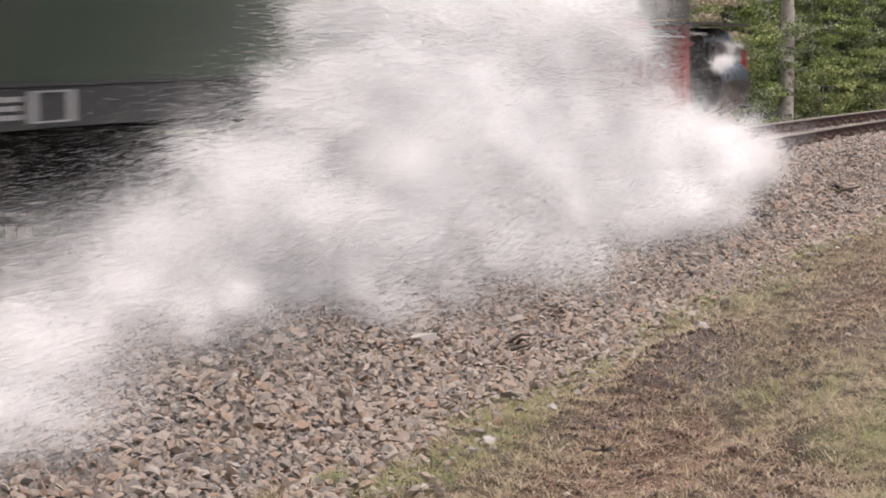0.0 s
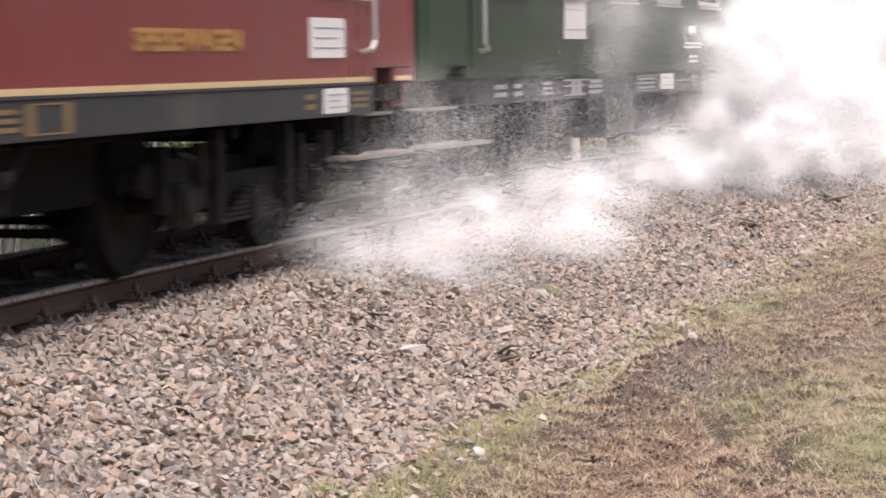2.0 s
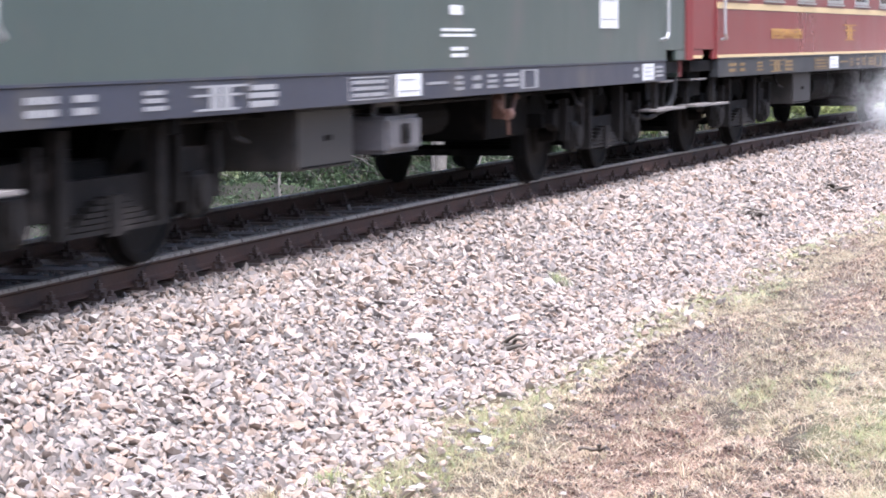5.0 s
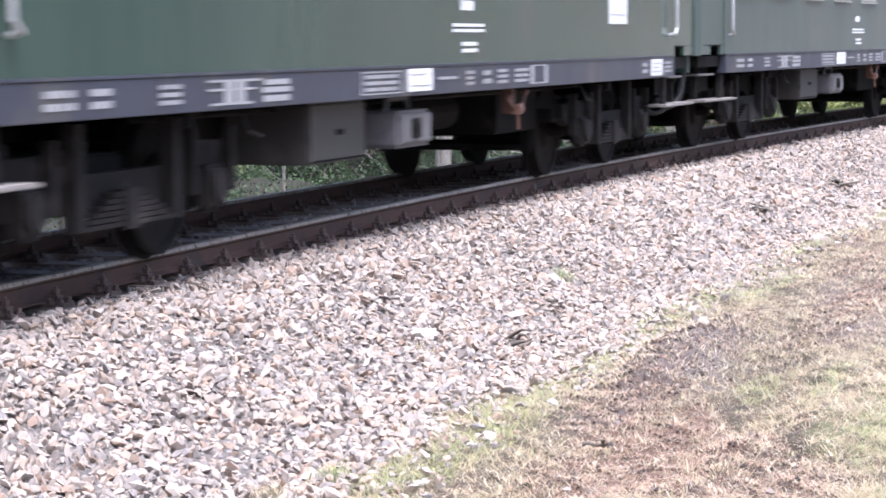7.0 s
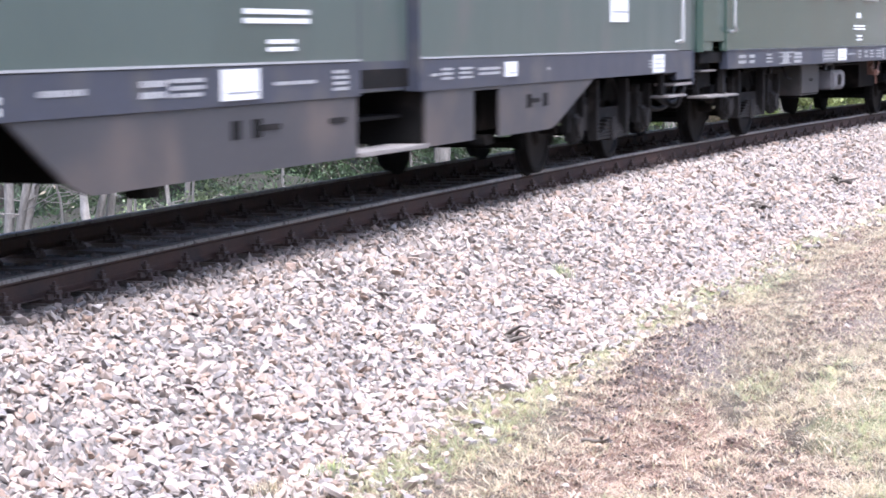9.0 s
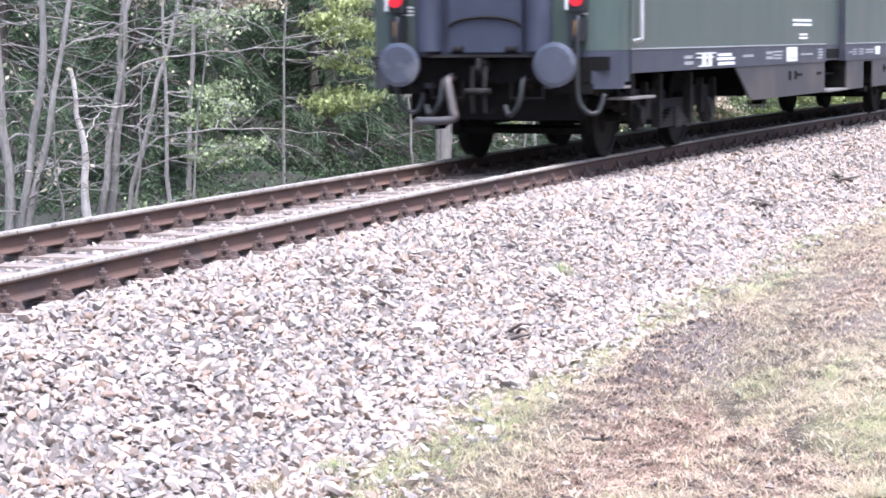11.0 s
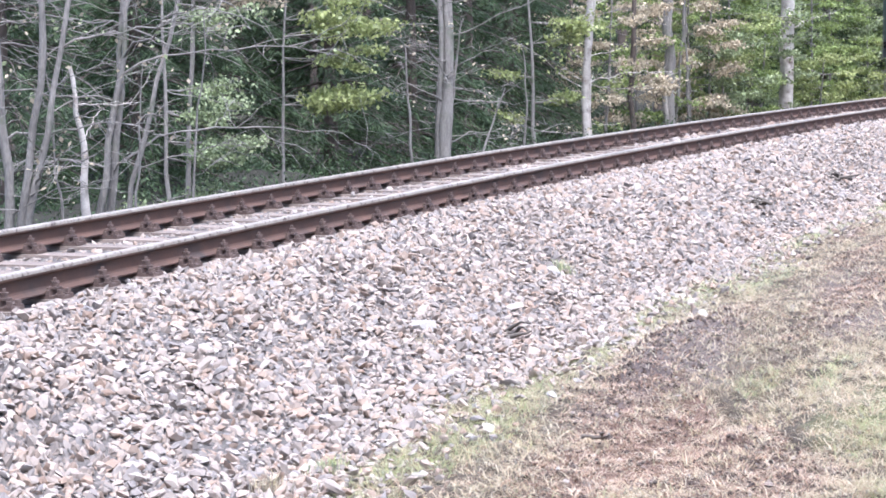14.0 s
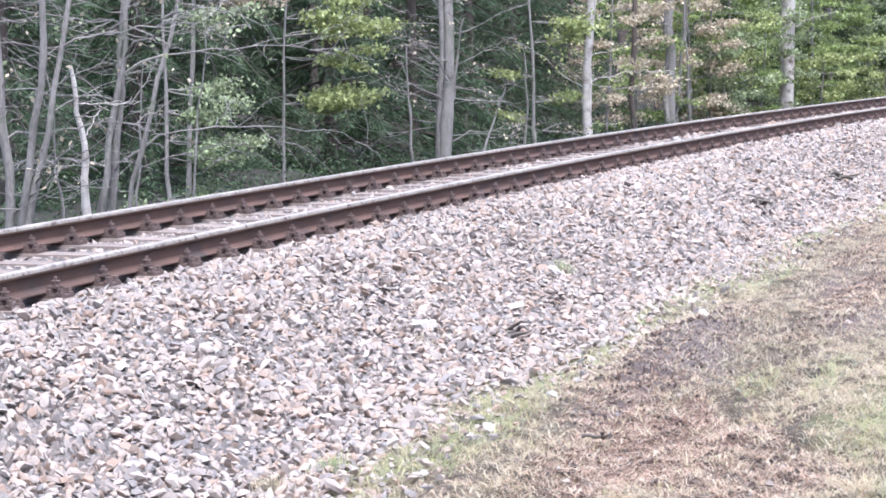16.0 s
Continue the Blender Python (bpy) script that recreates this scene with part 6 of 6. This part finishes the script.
DENSE = [puff_mesh(22000, 0.0064, 500 + i) for i in range(4)]
THIN = [puff_mesh(14000, 0.0040, 520 + i, 0.38) for i in range(4)]
drifting = []
rnd = random.Random(900)


def puff(s0, o, z, size, thin, lift=0.0):
    ob = new("steam_puff", rnd.choice(THIN if thin else DENSE))
    tagged(ob, "drifting puff of white steam beside the train", "steam", "steam along the train")
    ob.scale = (size * rnd.uniform(1.2, 1.9), size * rnd.uniform(0.8, 1.1), size * rnd.uniform(0.8, 1.1))
    v = float(np.interp(s0, (6, 10, 14, 18, 24, 30), (4.4, 5.0, 6.6, 7.8, 8.8, 9.29))) + rnd.uniform(-0.25, 0.25)
    v = min(SPEED, v - 0.4 if thin else v + 0.5)
    turn = rnd.uniform(-35, 35)
    spin = rnd.uniform(-12, 12)
    rise, out = rnd.uniform(0.02, 0.16) + lift * rnd.uniform(0.4, 1.2), rnd.uniform(-0.06, 0.02)
    late = min(SPEED, v + 2.2)
    rows = []
    for t in range(0, 17):
        s = s0 + v * min(t, 2) + late * min(2, max(0, t - 2)) + SPEED * max(0, t - 4)
        k = min(t, 2 if lift else 6)
        rows.append((t, track_pose(s, o + out * k, z + rise * k) @ pose(0, 0, 0, 0, 0, turn + spin * k)))
    drifting.append((ob, rows))


def bank(n, s0, s1, o_in, o_out, z0, z1, size, thin=0.0, lean_out=0.0, lift=0.0):
    """A stretch of the steam bank between two places along the track."""
    for _ in range(round(n * 0.72)):
        z = z0 + (z1 - z0) * rnd.random() ** 1.15
        k = (z - z0) / max(0.01, z1 - z0)
        o = rnd.uniform(o_out + lean_out * k, o_in)
        puff(rnd.uniform(s0, s1), o, z, size * rnd.uniform(0.8, 1.38), rnd.random() < thin, lift)


bank(24, 27.4, 29.2, -0.85, -1.2, -0.05, 0.30, 0.36)
bank(34, 24.8, 28.2, -0.85, -1.6, -0.15, 0.42, 0.48)
bank(46, 21.5, 25.5, -0.85, -1.85, -0.30, 0.95, 0.70, 0.0, 0.5)
bank(54, 17.5, 23.4, -0.85, -1.4, 0.50, 2.10, 0.74, 0.05)
bank(40, 16.5, 22.0, -0.85, -1.65, -0.25, 0.95, 0.70, 0.05, 0.4)
bank(34, 15.0, 19.0, -0.85, -1.35, 0.6, 2.0, 0.70, 0.15)
bank(36, 12.6, 17.5, -0.80, -1.45, -0.25, 0.62, 0.60, 0.05, 0.3)
bank(40, 8.6, 13.2, -0.78, -1.55, -0.28, 0.34, 0.60, 0.82, 0.3)
bank(10, 12.5, 15.5, -0.85, -1.2, 0.1, 0.45, 0.55, 0.6, 0.0, 0.62)
bank(22, 13.4, 17.0, -0.85, -1.25, 0.2, 0.8, 0.64, 0.25, 0.0, 0.3)
bank(8, 11.0, 14.0, -0.85, -1.1, 0.2, 0.6, 0.7, 1.0, 0.0, 0.8)
bank(16, 15.2, 17.8, -0.85, -1.25, 0.6, 1.7, 0.75, 0.75)
bank(6, 8.5, 11.5, -0.85, -1.1, 0.1, 0.4, 0.6, 1.0, 0.0, 0.3)
bank(14, 6.4, 9.6, -0.75, -1.3, -0.25, 0.30, 0.6, 0.7)
bank(22, 14.0, 24.0, -0.85, -1.9, -0.35, 0.3, 0.7, 1.0)
bank(8, 28.2, 29.4, -0.78, -0.95, 1.05, 1.45, 0.20)

# ---------------------------------------------------------------- loose stones, grass and litter
ICO_V = []
for a in (-1, 1):
    for b in (-1.618, 1.618):
        ICO_V += [(0, a, b), (a, b, 0), (b, 0, a)]
ICO_V = np.array(ICO_V) / 1.902


def ico_faces():
    d = np.linalg.norm(ICO_V[:, None] - ICO_V[None], axis=2)
    near = (d > 0.1) & (d < 1.2)
    out = []
    for i in range(12):
        for j in range(i + 1, 12):
            for k in range(j + 1, 12):
                if near[i, j] and near[j, k] and near[i, k]:
                    n = np.cross(ICO_V[j] - ICO_V[i], ICO_V[k] - ICO_V[i])
                    out.append((i, j, k) if n @ ICO_V[i] > 0 else (i, k, j))
    return np.array(out)


ICO_F = ico_faces()


def stones(p, size, seed, flat=0.62):
    """Angular broken stones at the places p with radius size (arrays)."""
    g = np.random.default_rng(seed)
    n = len(p)
    v = np.repeat(ICO_V[None], n, 0) * g.uniform(0.85, 1.3, (n, 12, 1))
    # a broken face or two: flatten towards random planes
    for _ in range(6):
        d = g.standard_normal((n, 3))
        d /= np.linalg.norm(d, axis=1)[:, None]
        h = np.einsum("nij,nj->ni", v, d)
        cut = g.uniform(0.22, 0.62, n)[:, None]
        v = v - np.clip(h - cut, 0, None)[:, :, None] * d[:, None, :]
    sc = np.stack([g.uniform(1.1, 1.9, n), g.uniform(0.85, 1.3, n), g.uniform(flat - 0.05, flat + 0.4, n)], 1) * size[:, None]
    v = v * sc[:, None, :]
    q = g.standard_normal((n, 4))
    q[:, 1:3] *= 0.35
    q /= np.linalg.norm(q, axis=1)[:, None]
    w, x, y, z = q.T
    Rm = np.stack([1 - 2 * (y * y + z * z), 2 * (x * y - w * z), 2 * (x * z + w * y), 2 * (x * y + w * z), 1 - 2 * (x * x + z * z), 2 * (y * z - w * x), 2 * (x * z - w * y), 2 * (y * z + w * x), 1 - 2 * (x * x + y * y)], 1).reshape(n, 3, 3)
    v = np.einsum("nij,nkj->nki", Rm, v) + p[:, None, :]
    f = ICO_F[None] + (np.arange(n) * 12)[:, None, None]
    return v.reshape(-1, 3), f.reshape(-1, 3)


def spread_out(s0, s1, o0, o1, gap, seed, lift=0.01, jitter=0.5):
    g = np.random.default_rng(seed)
    s, o = np.meshgrid(np.arange(s0, s1, gap), np.arange(o0, o1, gap), indexing="ij")
    s = s.ravel() + g.uniform(-jitter, jitter, s.size) * gap
    o = o.ravel() + g.uniform(-jitter, jitter, o.size) * gap
    z = ground_z(s, o) + 0.02 + lift * g.uniform(-1.0, 1.6, s.size)
    return s, o, z


def bent_to_track(s, o, z):
    r = 1.0 / BEND
    return np.stack([(r + o) * np.sin(s * BEND), (r + o) * np.cos(s * BEND) - r, z], 1)


def stone_field(name, s0, s1, o0, o1, gap, size, seed, keep=None, label="", lift=0.012, drop=0.0):
    s, o, z = spread_out(s0, s1, o0, o1, gap, seed, lift)
    g = np.random.default_rng(seed + 1)
    if keep is not None:
        k = keep(s, o, g)
        s, o, z = s[k], o[k], z[k]
    z = z - drop * ((o > 0.0) & (o < 1.95))
    rad = size * np.exp(np.clip(g.normal(0, 0.28, len(s)), -0.6, 0.6))
    v, f = stones(bent_to_track(s, o, z), rad, seed + 2)
    ob = new(name, fast_mesh(name, v, f, M_stone))
    return tagged(ob, label, "stones", kind="stuff")


def toe(s, o, g):
    """The ragged foot of the ballast."""
    edge = -2.60 + 0.14 * np.sin(s * 1.1) + 0.10 * np.sin(s * 2.9 + 1)
    return (o > edge - 0.65 * g.random(len(s)) ** 3) & ~((s > 9.3) & (s < 10.2) & (o > -1.85) & (o < -1.25))


def no_rail(s, o, g):
    k = (s - FIRST) / SPACING
    on_sleeper = np.abs(k - np.round(k)) * SPACING < 0.15
    under = (np.abs(o) < 0.08) | (np.abs(o - GAUGE) < 0.08)
    plate_ = on_sleeper & ((np.abs(o) < 0.24) | (np.abs(o - GAUGE) < 0.24))
    mid = on_sleeper & (o > 0.2) & (o < 1.3)
    return ~under & ~plate_ & ~(mid & (g.random(len(s)) < 0.985)) & ~(on_sleeper & (o < -0.2) & (g.random(len(s)) < 0.30)) & ~(on_sleeper & (o > 1.7) & (g.random(len(s)) < 0.5))


stone_field("ballast_stones", 7.2, 22, -3.25, -0.55, 0.040, 0.0225, 700, toe, "loose broken stones of the ballast shoulder")
stone_field("ballast_stones", 7.2, 22, -2.8, -0.55, 0.085, 0.029, 704, toe, "larger stones lying on the ballast shoulder", lift=0.02)
stone_field("ballast_stones", 22, 40, -3.1, -0.55, 0.055, 0.030, 710, toe, "loose broken stones of the ballast shoulder")
stone_field("ballast_stones", 40, 70, -3.0, -0.55, 0.10, 0.048, 720, toe, "loose broken stones of the ballast shoulder")
stone_field("ballast_stones", 9, 32, -0.55, 2.6, 0.048, 0.024, 730, no_rail, "stones between and beside the sleepers", drop=0.018)
stone_field("ballast_stones", 32, 70, -0.55, 2.5, 0.10, 0.044, 740, no_rail, "stones between and beside the sleepers", drop=0.012)
stone_field("verge_stones", 8.5, 26, -5.0, -2.45, 0.20, 0.010, 750, lambda s, o, g: g.random(len(s)) < 0.55 * np.exp(-(-2.4 - o) * 0.7), "small stones scattered over the verge", lift=0.0)

# stones of the nearest stretch, one by one
g = np.random.default_rng(760)
KINDS = []
for i in range(8):
    v, f = stones(np.zeros((1, 3)), np.array([0.027]), 770 + i)
    KINDS.append(fast_mesh("ballast_stone", v, f, M_stone_piece))
s, o, z = spread_out(9.3, 10.2, -1.85, -1.25, 0.042, 761, 0.012)
for a, b, c in zip(s, o, z):
    p = on_track(a, b, c)
    st = new("ballast_stone", KINDS[int(g.integers(8))])
    st.parent = bed
    st.matrix_basis = pose(p.x, p.y, p.z, g.uniform(-20, 20), g.uniform(-20, 20), g.uniform(0, 360))

# single stones that stand out
for (a, b), size, seed, lab in (((14.75, -1.84), 0.075, 1, "large pale block of stone on the ballast"), ((13.06, -3.14), 0.034, 2, "white stone lying on the verge"), ((13.87, -3.10), 0.036, 3, "white stone lying on the verge"),
                                ((12.08, -3.06), 0.04, 4, "pale flat stone lying in grass"), ((15.9, -3.45), 0.03, 5, "white stone lying on bare soil"), ((18.55, -1.66), 0.06, 6, "grey stone beside a grass tuft"), ((12.9, -2.75), 0.035, 7, "pale stone at the ballast edge")):
    v, f = stones(np.zeros((1, 3)), np.array([size]), 790 + seed)
    me = fast_mesh("stone", v, f, material("pale_stone", (0.50, 0.47, 0.44), (0.37, 0.345, 0.32), rough=0.9, scale=20, fine=120, bump=0.3))
    p = on_track(a, b, float(ground_z(np.float64(a), np.float64(b))) + 0.02 + size * 0.25)
    st = tagged(new("stone", me), lab, "stone")
    st.matrix_basis = pose(p.x, p.y, p.z, 0, 0, seed * 50)

# ---------------------------------------------------------------- grass
M_grass = palette(material("verge_grass", (1.0, 0.98, 0.94), (0.8, 0.77, 0.7), rough=0.7, scale=6, fine=30, bump=0, through_light=0.2),
                  ((0.0, (0.50, 0.43, 0.30)), (0.2, (0.36, 0.28, 0.18)), (0.36, (0.30, 0.28, 0.13)), (0.44, (0.56, 0.50, 0.38)), (0.62, (0.33, 0.27, 0.15)), (0.74, (0.28, 0.18, 0.115)), (0.86, (0.46, 0.38, 0.25)), (0.96, (0.20, 0.22, 0.08))))
M_tuft = palette(material("green_grass", (1.0, 1.0, 0.95), (0.8, 0.82, 0.72), rough=0.6, scale=6, fine=30, bump=0, through_light=0.3),
                 ((0.0, (0.22, 0.265, 0.07)), (0.3, (0.31, 0.33, 0.11)), (0.5, (0.16, 0.21, 0.055)), (0.68, (0.38, 0.36, 0.16)), (0.85, (0.46, 0.41, 0.25))))


M_seam = palette(material("pale_grass", (1.0, 1.0, 0.95), (0.8, 0.82, 0.72), rough=0.65, scale=6, fine=30, bump=0, through_light=0.25),
                 ((0.0, (0.34, 0.34, 0.15)), (0.25, (0.46, 0.42, 0.26)), (0.5, (0.27, 0.28, 0.10)), (0.68, (0.54, 0.49, 0.35)), (0.85, (0.40, 0.35, 0.20))))


def blades(s, o, height, width, seed, flop=0.7):
    """Bent blades of grass: two joined pieces each."""
    g = np.random.default_rng(seed)
    n = len(s)
    p = bent_to_track(s, o, ground_z(s, o) - 0.004)
    a = g.uniform(0, 2 * math.pi, n)
    d = np.stack([np.cos(a), np.sin(a), np.zeros(n)], 1)
    e = np.stack([-np.sin(a), np.cos(a), np.zeros(n)], 1)
    h = height * g.uniform(0.5, 1.4, n)
    f1 = (flop * g.uniform(0.1, 0.9, n) * h)[:, None]
    f2 = (flop * g.uniform(0.8, 2.2, n) * h)[:, None]
    w = (width * g.uniform(0.7, 1.4, n))[:, None]
    up = np.zeros((n, 3))
    up[:, 2] = h
    m = p + d * f1 + up * 0.62
    t = p + d * f2 + up * g.uniform(0.45, 1.05, n)[:, None]
    v = np.stack([p - e * w, p + e * w, m + e * w * 0.7, m - e * w * 0.7, t], 1).reshape(-1, 3)
    i = (np.arange(n) * 5)[:, None]
    f = np.concatenate([i + np.array([[0, 1, 2]]), i + np.array([[0, 2, 3]]), i + np.array([[3, 2, 4]])])
    return v, f


def bare(s, o):
    """How bare the verge is at a place, 0 to 1."""
    b = np.zeros_like(s)
    for (cs, co), (rs, ro), turn, tone, strength in SOIL_AND_SHADE[:-1]:
        if tone[1] > tone[0]:
            continue
        d = ((s - cs) / rs) ** 2 + ((o - co) / ro) ** 2
        b = np.maximum(b, strength * np.clip(1.35 - d, 0, 1))
    return b


def grass_field(name, n, s0, s1, height, width, seed, mat, keep, label):
    g = np.random.default_rng(seed)
    s = s0 + (s1 - s0) * g.random(n) ** 1.25
    o = g.uniform(-6.0, -2.2, n)
    k = keep(s, o, g)
    v, f = blades(s[k], o[k], height, width, seed + 1, 1.7)
    return tagged(new(name, fast_mesh(name, v, f, mat)), label, "grass", kind="stuff")


def verge(s, o, g):
    edge = -2.66 + 0.14 * np.sin(s * 1.1) + 0.10 * np.sin(s * 2.9 + 1)
    clump = 0.5 + 0.5 * np.sin(s * 2.7 + 1.9 * np.sin(o * 3.1)) * np.sin(o * 5.3 + 1.3 * np.sin(s * 1.7))
    patchy = np.clip(0.75 + 0.6 * np.sin(s * 0.9 + 2.0 * np.sin(o * 1.7)) * np.sin(o * 2.9 + s * 0.35), 0.25, 1.0)
    return (o < edge + 0.8 * g.random(len(s)) ** 2.5) & (g.random(len(s)) < (0.30 + 0.7 * clump) * patchy * (1 - 0.66 * bare(s, o)))


def lush(s, o, g):
    keep = np.zeros(len(s), bool)
    for cs, co, rs, ro in ((11.1, -2.7, 0.7, 0.16), (13.7, -2.65, 0.9, 0.13), (17.6, -2.55, 1.0, 0.13), (20.6, -2.52, 2.2, 0.20), (22.0, -2.5, 0.9, 0.16), (24.5, -2.6, 1.6, 0.16), (11.7, -5.0, 0.8, 0.2), (14.0, -4.45, 0.9, 0.10), (14.2, -3.95, 0.5, 0.12), (12.0, -2.85, 1.4, 0.20), (18.5, -2.62, 1.8, 0.22), (19.8, -3.0, 1.2, 0.16), (16.2, -2.72, 1.0, 0.18), (9.9, -5.3, 0.5, 0.15), (28, -2.55, 2, 0.2), (15.2, -2.75, 0.7, 0.15)):
        d = ((s - cs) / rs) ** 2 + ((o - co + 0.15) / ro) ** 2
        keep |= g.random(len(s)) < np.clip(1.4 - d, 0, 1)
    return keep


grass_field("verge_grass", 330000, 8.3, 36, 0.034, 0.0026, 800, M_grass, verge, "short dry straw-coloured grass on the verge")
grass_field("verge_grass", 120000, 8.5, 34, 0.046, 0.0027, 810, M_tuft, lush, "fresh green grass patches along the ballast")


def clumped(s, o, g):
    edge = -2.66 + 0.14 * np.sin(s * 1.1) + 0.10 * np.sin(s * 2.9 + 1)
    c = np.sin(s * 4.1 + 2.3 * np.sin(o * 4.3)) * np.sin(o * 8.9 + 1.7 * np.sin(s * 2.7)) * np.sin(s * 1.3 + o * 2.1)
    return (o < edge + 0.2) & (c > 0.22) & (g.random(len(s)) < 1 - 0.85 * bare(s, o))


grass_field("verge_grass", 90000, 8.3, 30, 0.052, 0.0030, 815, M_grass, clumped, "tangled longer straw in clumps on the verge")


def seam(s, o, g):
    edge = -2.66 + 0.14 * np.sin(s * 1.1) + 0.10 * np.sin(s * 2.9 + 1)
    patch = np.clip(0.55 + 0.8 * np.sin(s * 1.7 + 0.6) * np.sin(s * 0.63 + o * 1.1), 0.05, 1)
    return g.random(len(s)) < patch * np.exp(-((o - edge + 0.12) / 0.20) ** 2)


grass_field("verge_grass", 110000, 8.3, 34, 0.050, 0.0028, 818, M_seam, seam, "pale green grass between ballast and soil")


def tuft(s, o, n, height, seed, lab, mat=None):
    g = np.random.default_rng(seed)
    v, f = blades(s + g.normal(0, 0.05, n), o + g.normal(0, 0.04, n), height, 0.0035, seed + 1, 0.5)
    v[:, 2] += 0.02
    tagged(new("grass_tuft", fast_mesh("grass_tuft", v, f, mat or M_tuft)), lab, "grass tuft", kind="stuff")


tuft(18.75, -1.72, 160, 0.085, 830, "green grass tuft growing in the ballast")
tuft(14.45, -1.95, 50, 0.06, 831, "dry grass tuft beside a stone", M_grass)
tuft(10.3, -2.5, 180, 0.09, 832, "dry grass tuft at the ballast edge", M_grass)
tuft(10.9, -2.58, 140, 0.08, 833, "green grass tuft at the ballast edge")


def dead_wood(s, o, seed, n, size, lab):
    """A knot of broken twigs lying on the stones."""
    global RNG
    RNG = np.random.default_rng(seed)
    w = Wood(5)
    base = np.array(on_track(s, o, float(ground_z(np.float64(s), np.float64(o))) + 0.055))
    for _ in range(n):
        a = RNG.uniform(0, 2 * math.pi)
        L = size * RNG.uniform(0.5, 1.1)
        d = np.array([math.cos(a), math.sin(a), RNG.uniform(0.02, 0.45)])
        c = base + RNG.normal(0, size * 0.25, 3) * np.array([1, 1, 0.12])
        w.tube(wander(c - d * L * 0.3, c + d * L * 0.7, 6, 0.25), 0.022 * size / 0.3, 0.006)
    tagged(new("dead_wood", w.mesh("dead_wood", M_wood_dead)), lab, "dead wood", kind="stuff")


dead_wood(26.3, -1.74, 850, 12, 0.30, "dark knot of broken branches on the ballast")
dead_wood(31.1, -1.77, 851, 12, 0.32, "dark tangle of dead twigs on the ballast")
dead_wood(15.7, -2.2, 852, 3, 0.28, "thin broken stick lying on the stones")
dead_wood(11.6, -3.75, 853, 3, 0.14, "short dead twigs lying in the grass")
# litter of dead stalks, thickest on the bare patches
g = np.random.default_rng(860)
n = 230000
ls, lo_ = 8.6 + 19 * g.random(n) ** 1.25, g.uniform(-5.8, -2.5, n)
k = g.random(n) < 0.10 + 0.75 * bare(ls, lo_) * np.where(np.abs(ls - 15.6) < 1.9, 0.25, 1.0)
v, f = blades(ls[k], lo_[k], 0.028, 0.0023, 861, 2.4)
M_stalk = palette(material("dead_stalks", (1.0, 0.98, 0.95), (0.75, 0.72, 0.68), rough=0.85, scale=5, fine=30, bump=0),
                  ((0.0, (0.38, 0.265, 0.185)), (0.25, (0.165, 0.105, 0.08)), (0.42, (0.46, 0.355, 0.265)), (0.62, (0.28, 0.17, 0.12)), (0.84, (0.58, 0.49, 0.385))))
tagged(new("dead_stalks", fast_mesh("dead_stalks", v, f, M_stalk)), "dead brown stalks and litter on the soil", "litter", kind="stuff")

# clods and small stones lying loose on the bare soil
n = 70000
ls, lo_ = 8.8 + 20 * g.random(n) ** 1.2, g.uniform(-5.4, -2.5, n)
k = g.random(n) < 0.03 + 0.85 * bare(ls, lo_)
ls, lo_ = ls[k], lo_[k]
n = len(ls)
size = 0.004 + 0.013 * g.random(n) ** 3 + 0.016 * (g.random(n) < 0.02)
octa = np.array([(1, 0, 0), (0, 1, 0), (-1, 0, 0), (0, -1, 0), (0, 0, 0.8), (0, 0, -0.8)], float)
sides = np.array([(0, 1, 4), (1, 2, 4), (2, 3, 4), (3, 0, 4), (1, 0, 5), (2, 1, 5), (3, 2, 5), (0, 3, 5)])
turn = g.uniform(0, 2 * math.pi, n)
loc = octa[None] * g.uniform(0.55, 1.35, (n, 6, 1)) * size[:, None, None]
cx, sx = np.cos(turn)[:, None], np.sin(turn)[:, None]
loc = np.stack([loc[:, :, 0] * cx - loc[:, :, 1] * sx, loc[:, :, 0] * sx + loc[:, :, 1] * cx, loc[:, :, 2]], 2)
base = bent_to_track(ls, lo_, ground_z(ls, lo_) + size * 0.3)
v = (base[:, None, :] + loc).reshape(-1, 3)
f = ((np.arange(n) * 6)[:, None, None] + sides[None]).reshape(-1, 3)
M_clod = palette(material("soil_clods", (1.0, 0.98, 0.95), (0.75, 0.72, 0.70), rough=0.95, scale=30, fine=150, bump=0.2),
                 ((0.0, (0.09, 0.066, 0.055)), (0.3, (0.06, 0.046, 0.040)), (0.5, (0.13, 0.094, 0.076)), (0.7, (0.085, 0.068, 0.060)), (0.88, (0.24, 0.20, 0.175)), (0.97, (0.50, 0.47, 0.44))))
tagged(new("soil_clods", fast_mesh("soil_clods", v, f, M_clod)), "brown clods and pebbles on bare soil", "soil", kind="stuff")
# ---------------------------------------------------------------- all that moves


def motions():
    for ob, place, half_base in vehicles:
        walk(ob, [(t, ride(gap_at(t) + place, half_base)) for t in range(0, 17)])
    step = 2.0 / FPS
    times = [i * step for i in range(int(16.0 / step) + 1)]
    for ob, at, r in spins:
        # the wheels roll without slipping, by turns of under 90 degrees
        walk(ob, [(t, pose(*at, 0, math.degrees(SPEED * t / r), 0)) for t in times])
    for ob, r, throw in cranks:
        rows = []
        for t in times:
            a = SPEED * t / r
            rows.append((t, pose(throw * math.sin(a), 0, r + throw * math.cos(a))))
        walk(ob, rows)
    for ob, rows in drifting:
        walk(ob, rows)


motions()
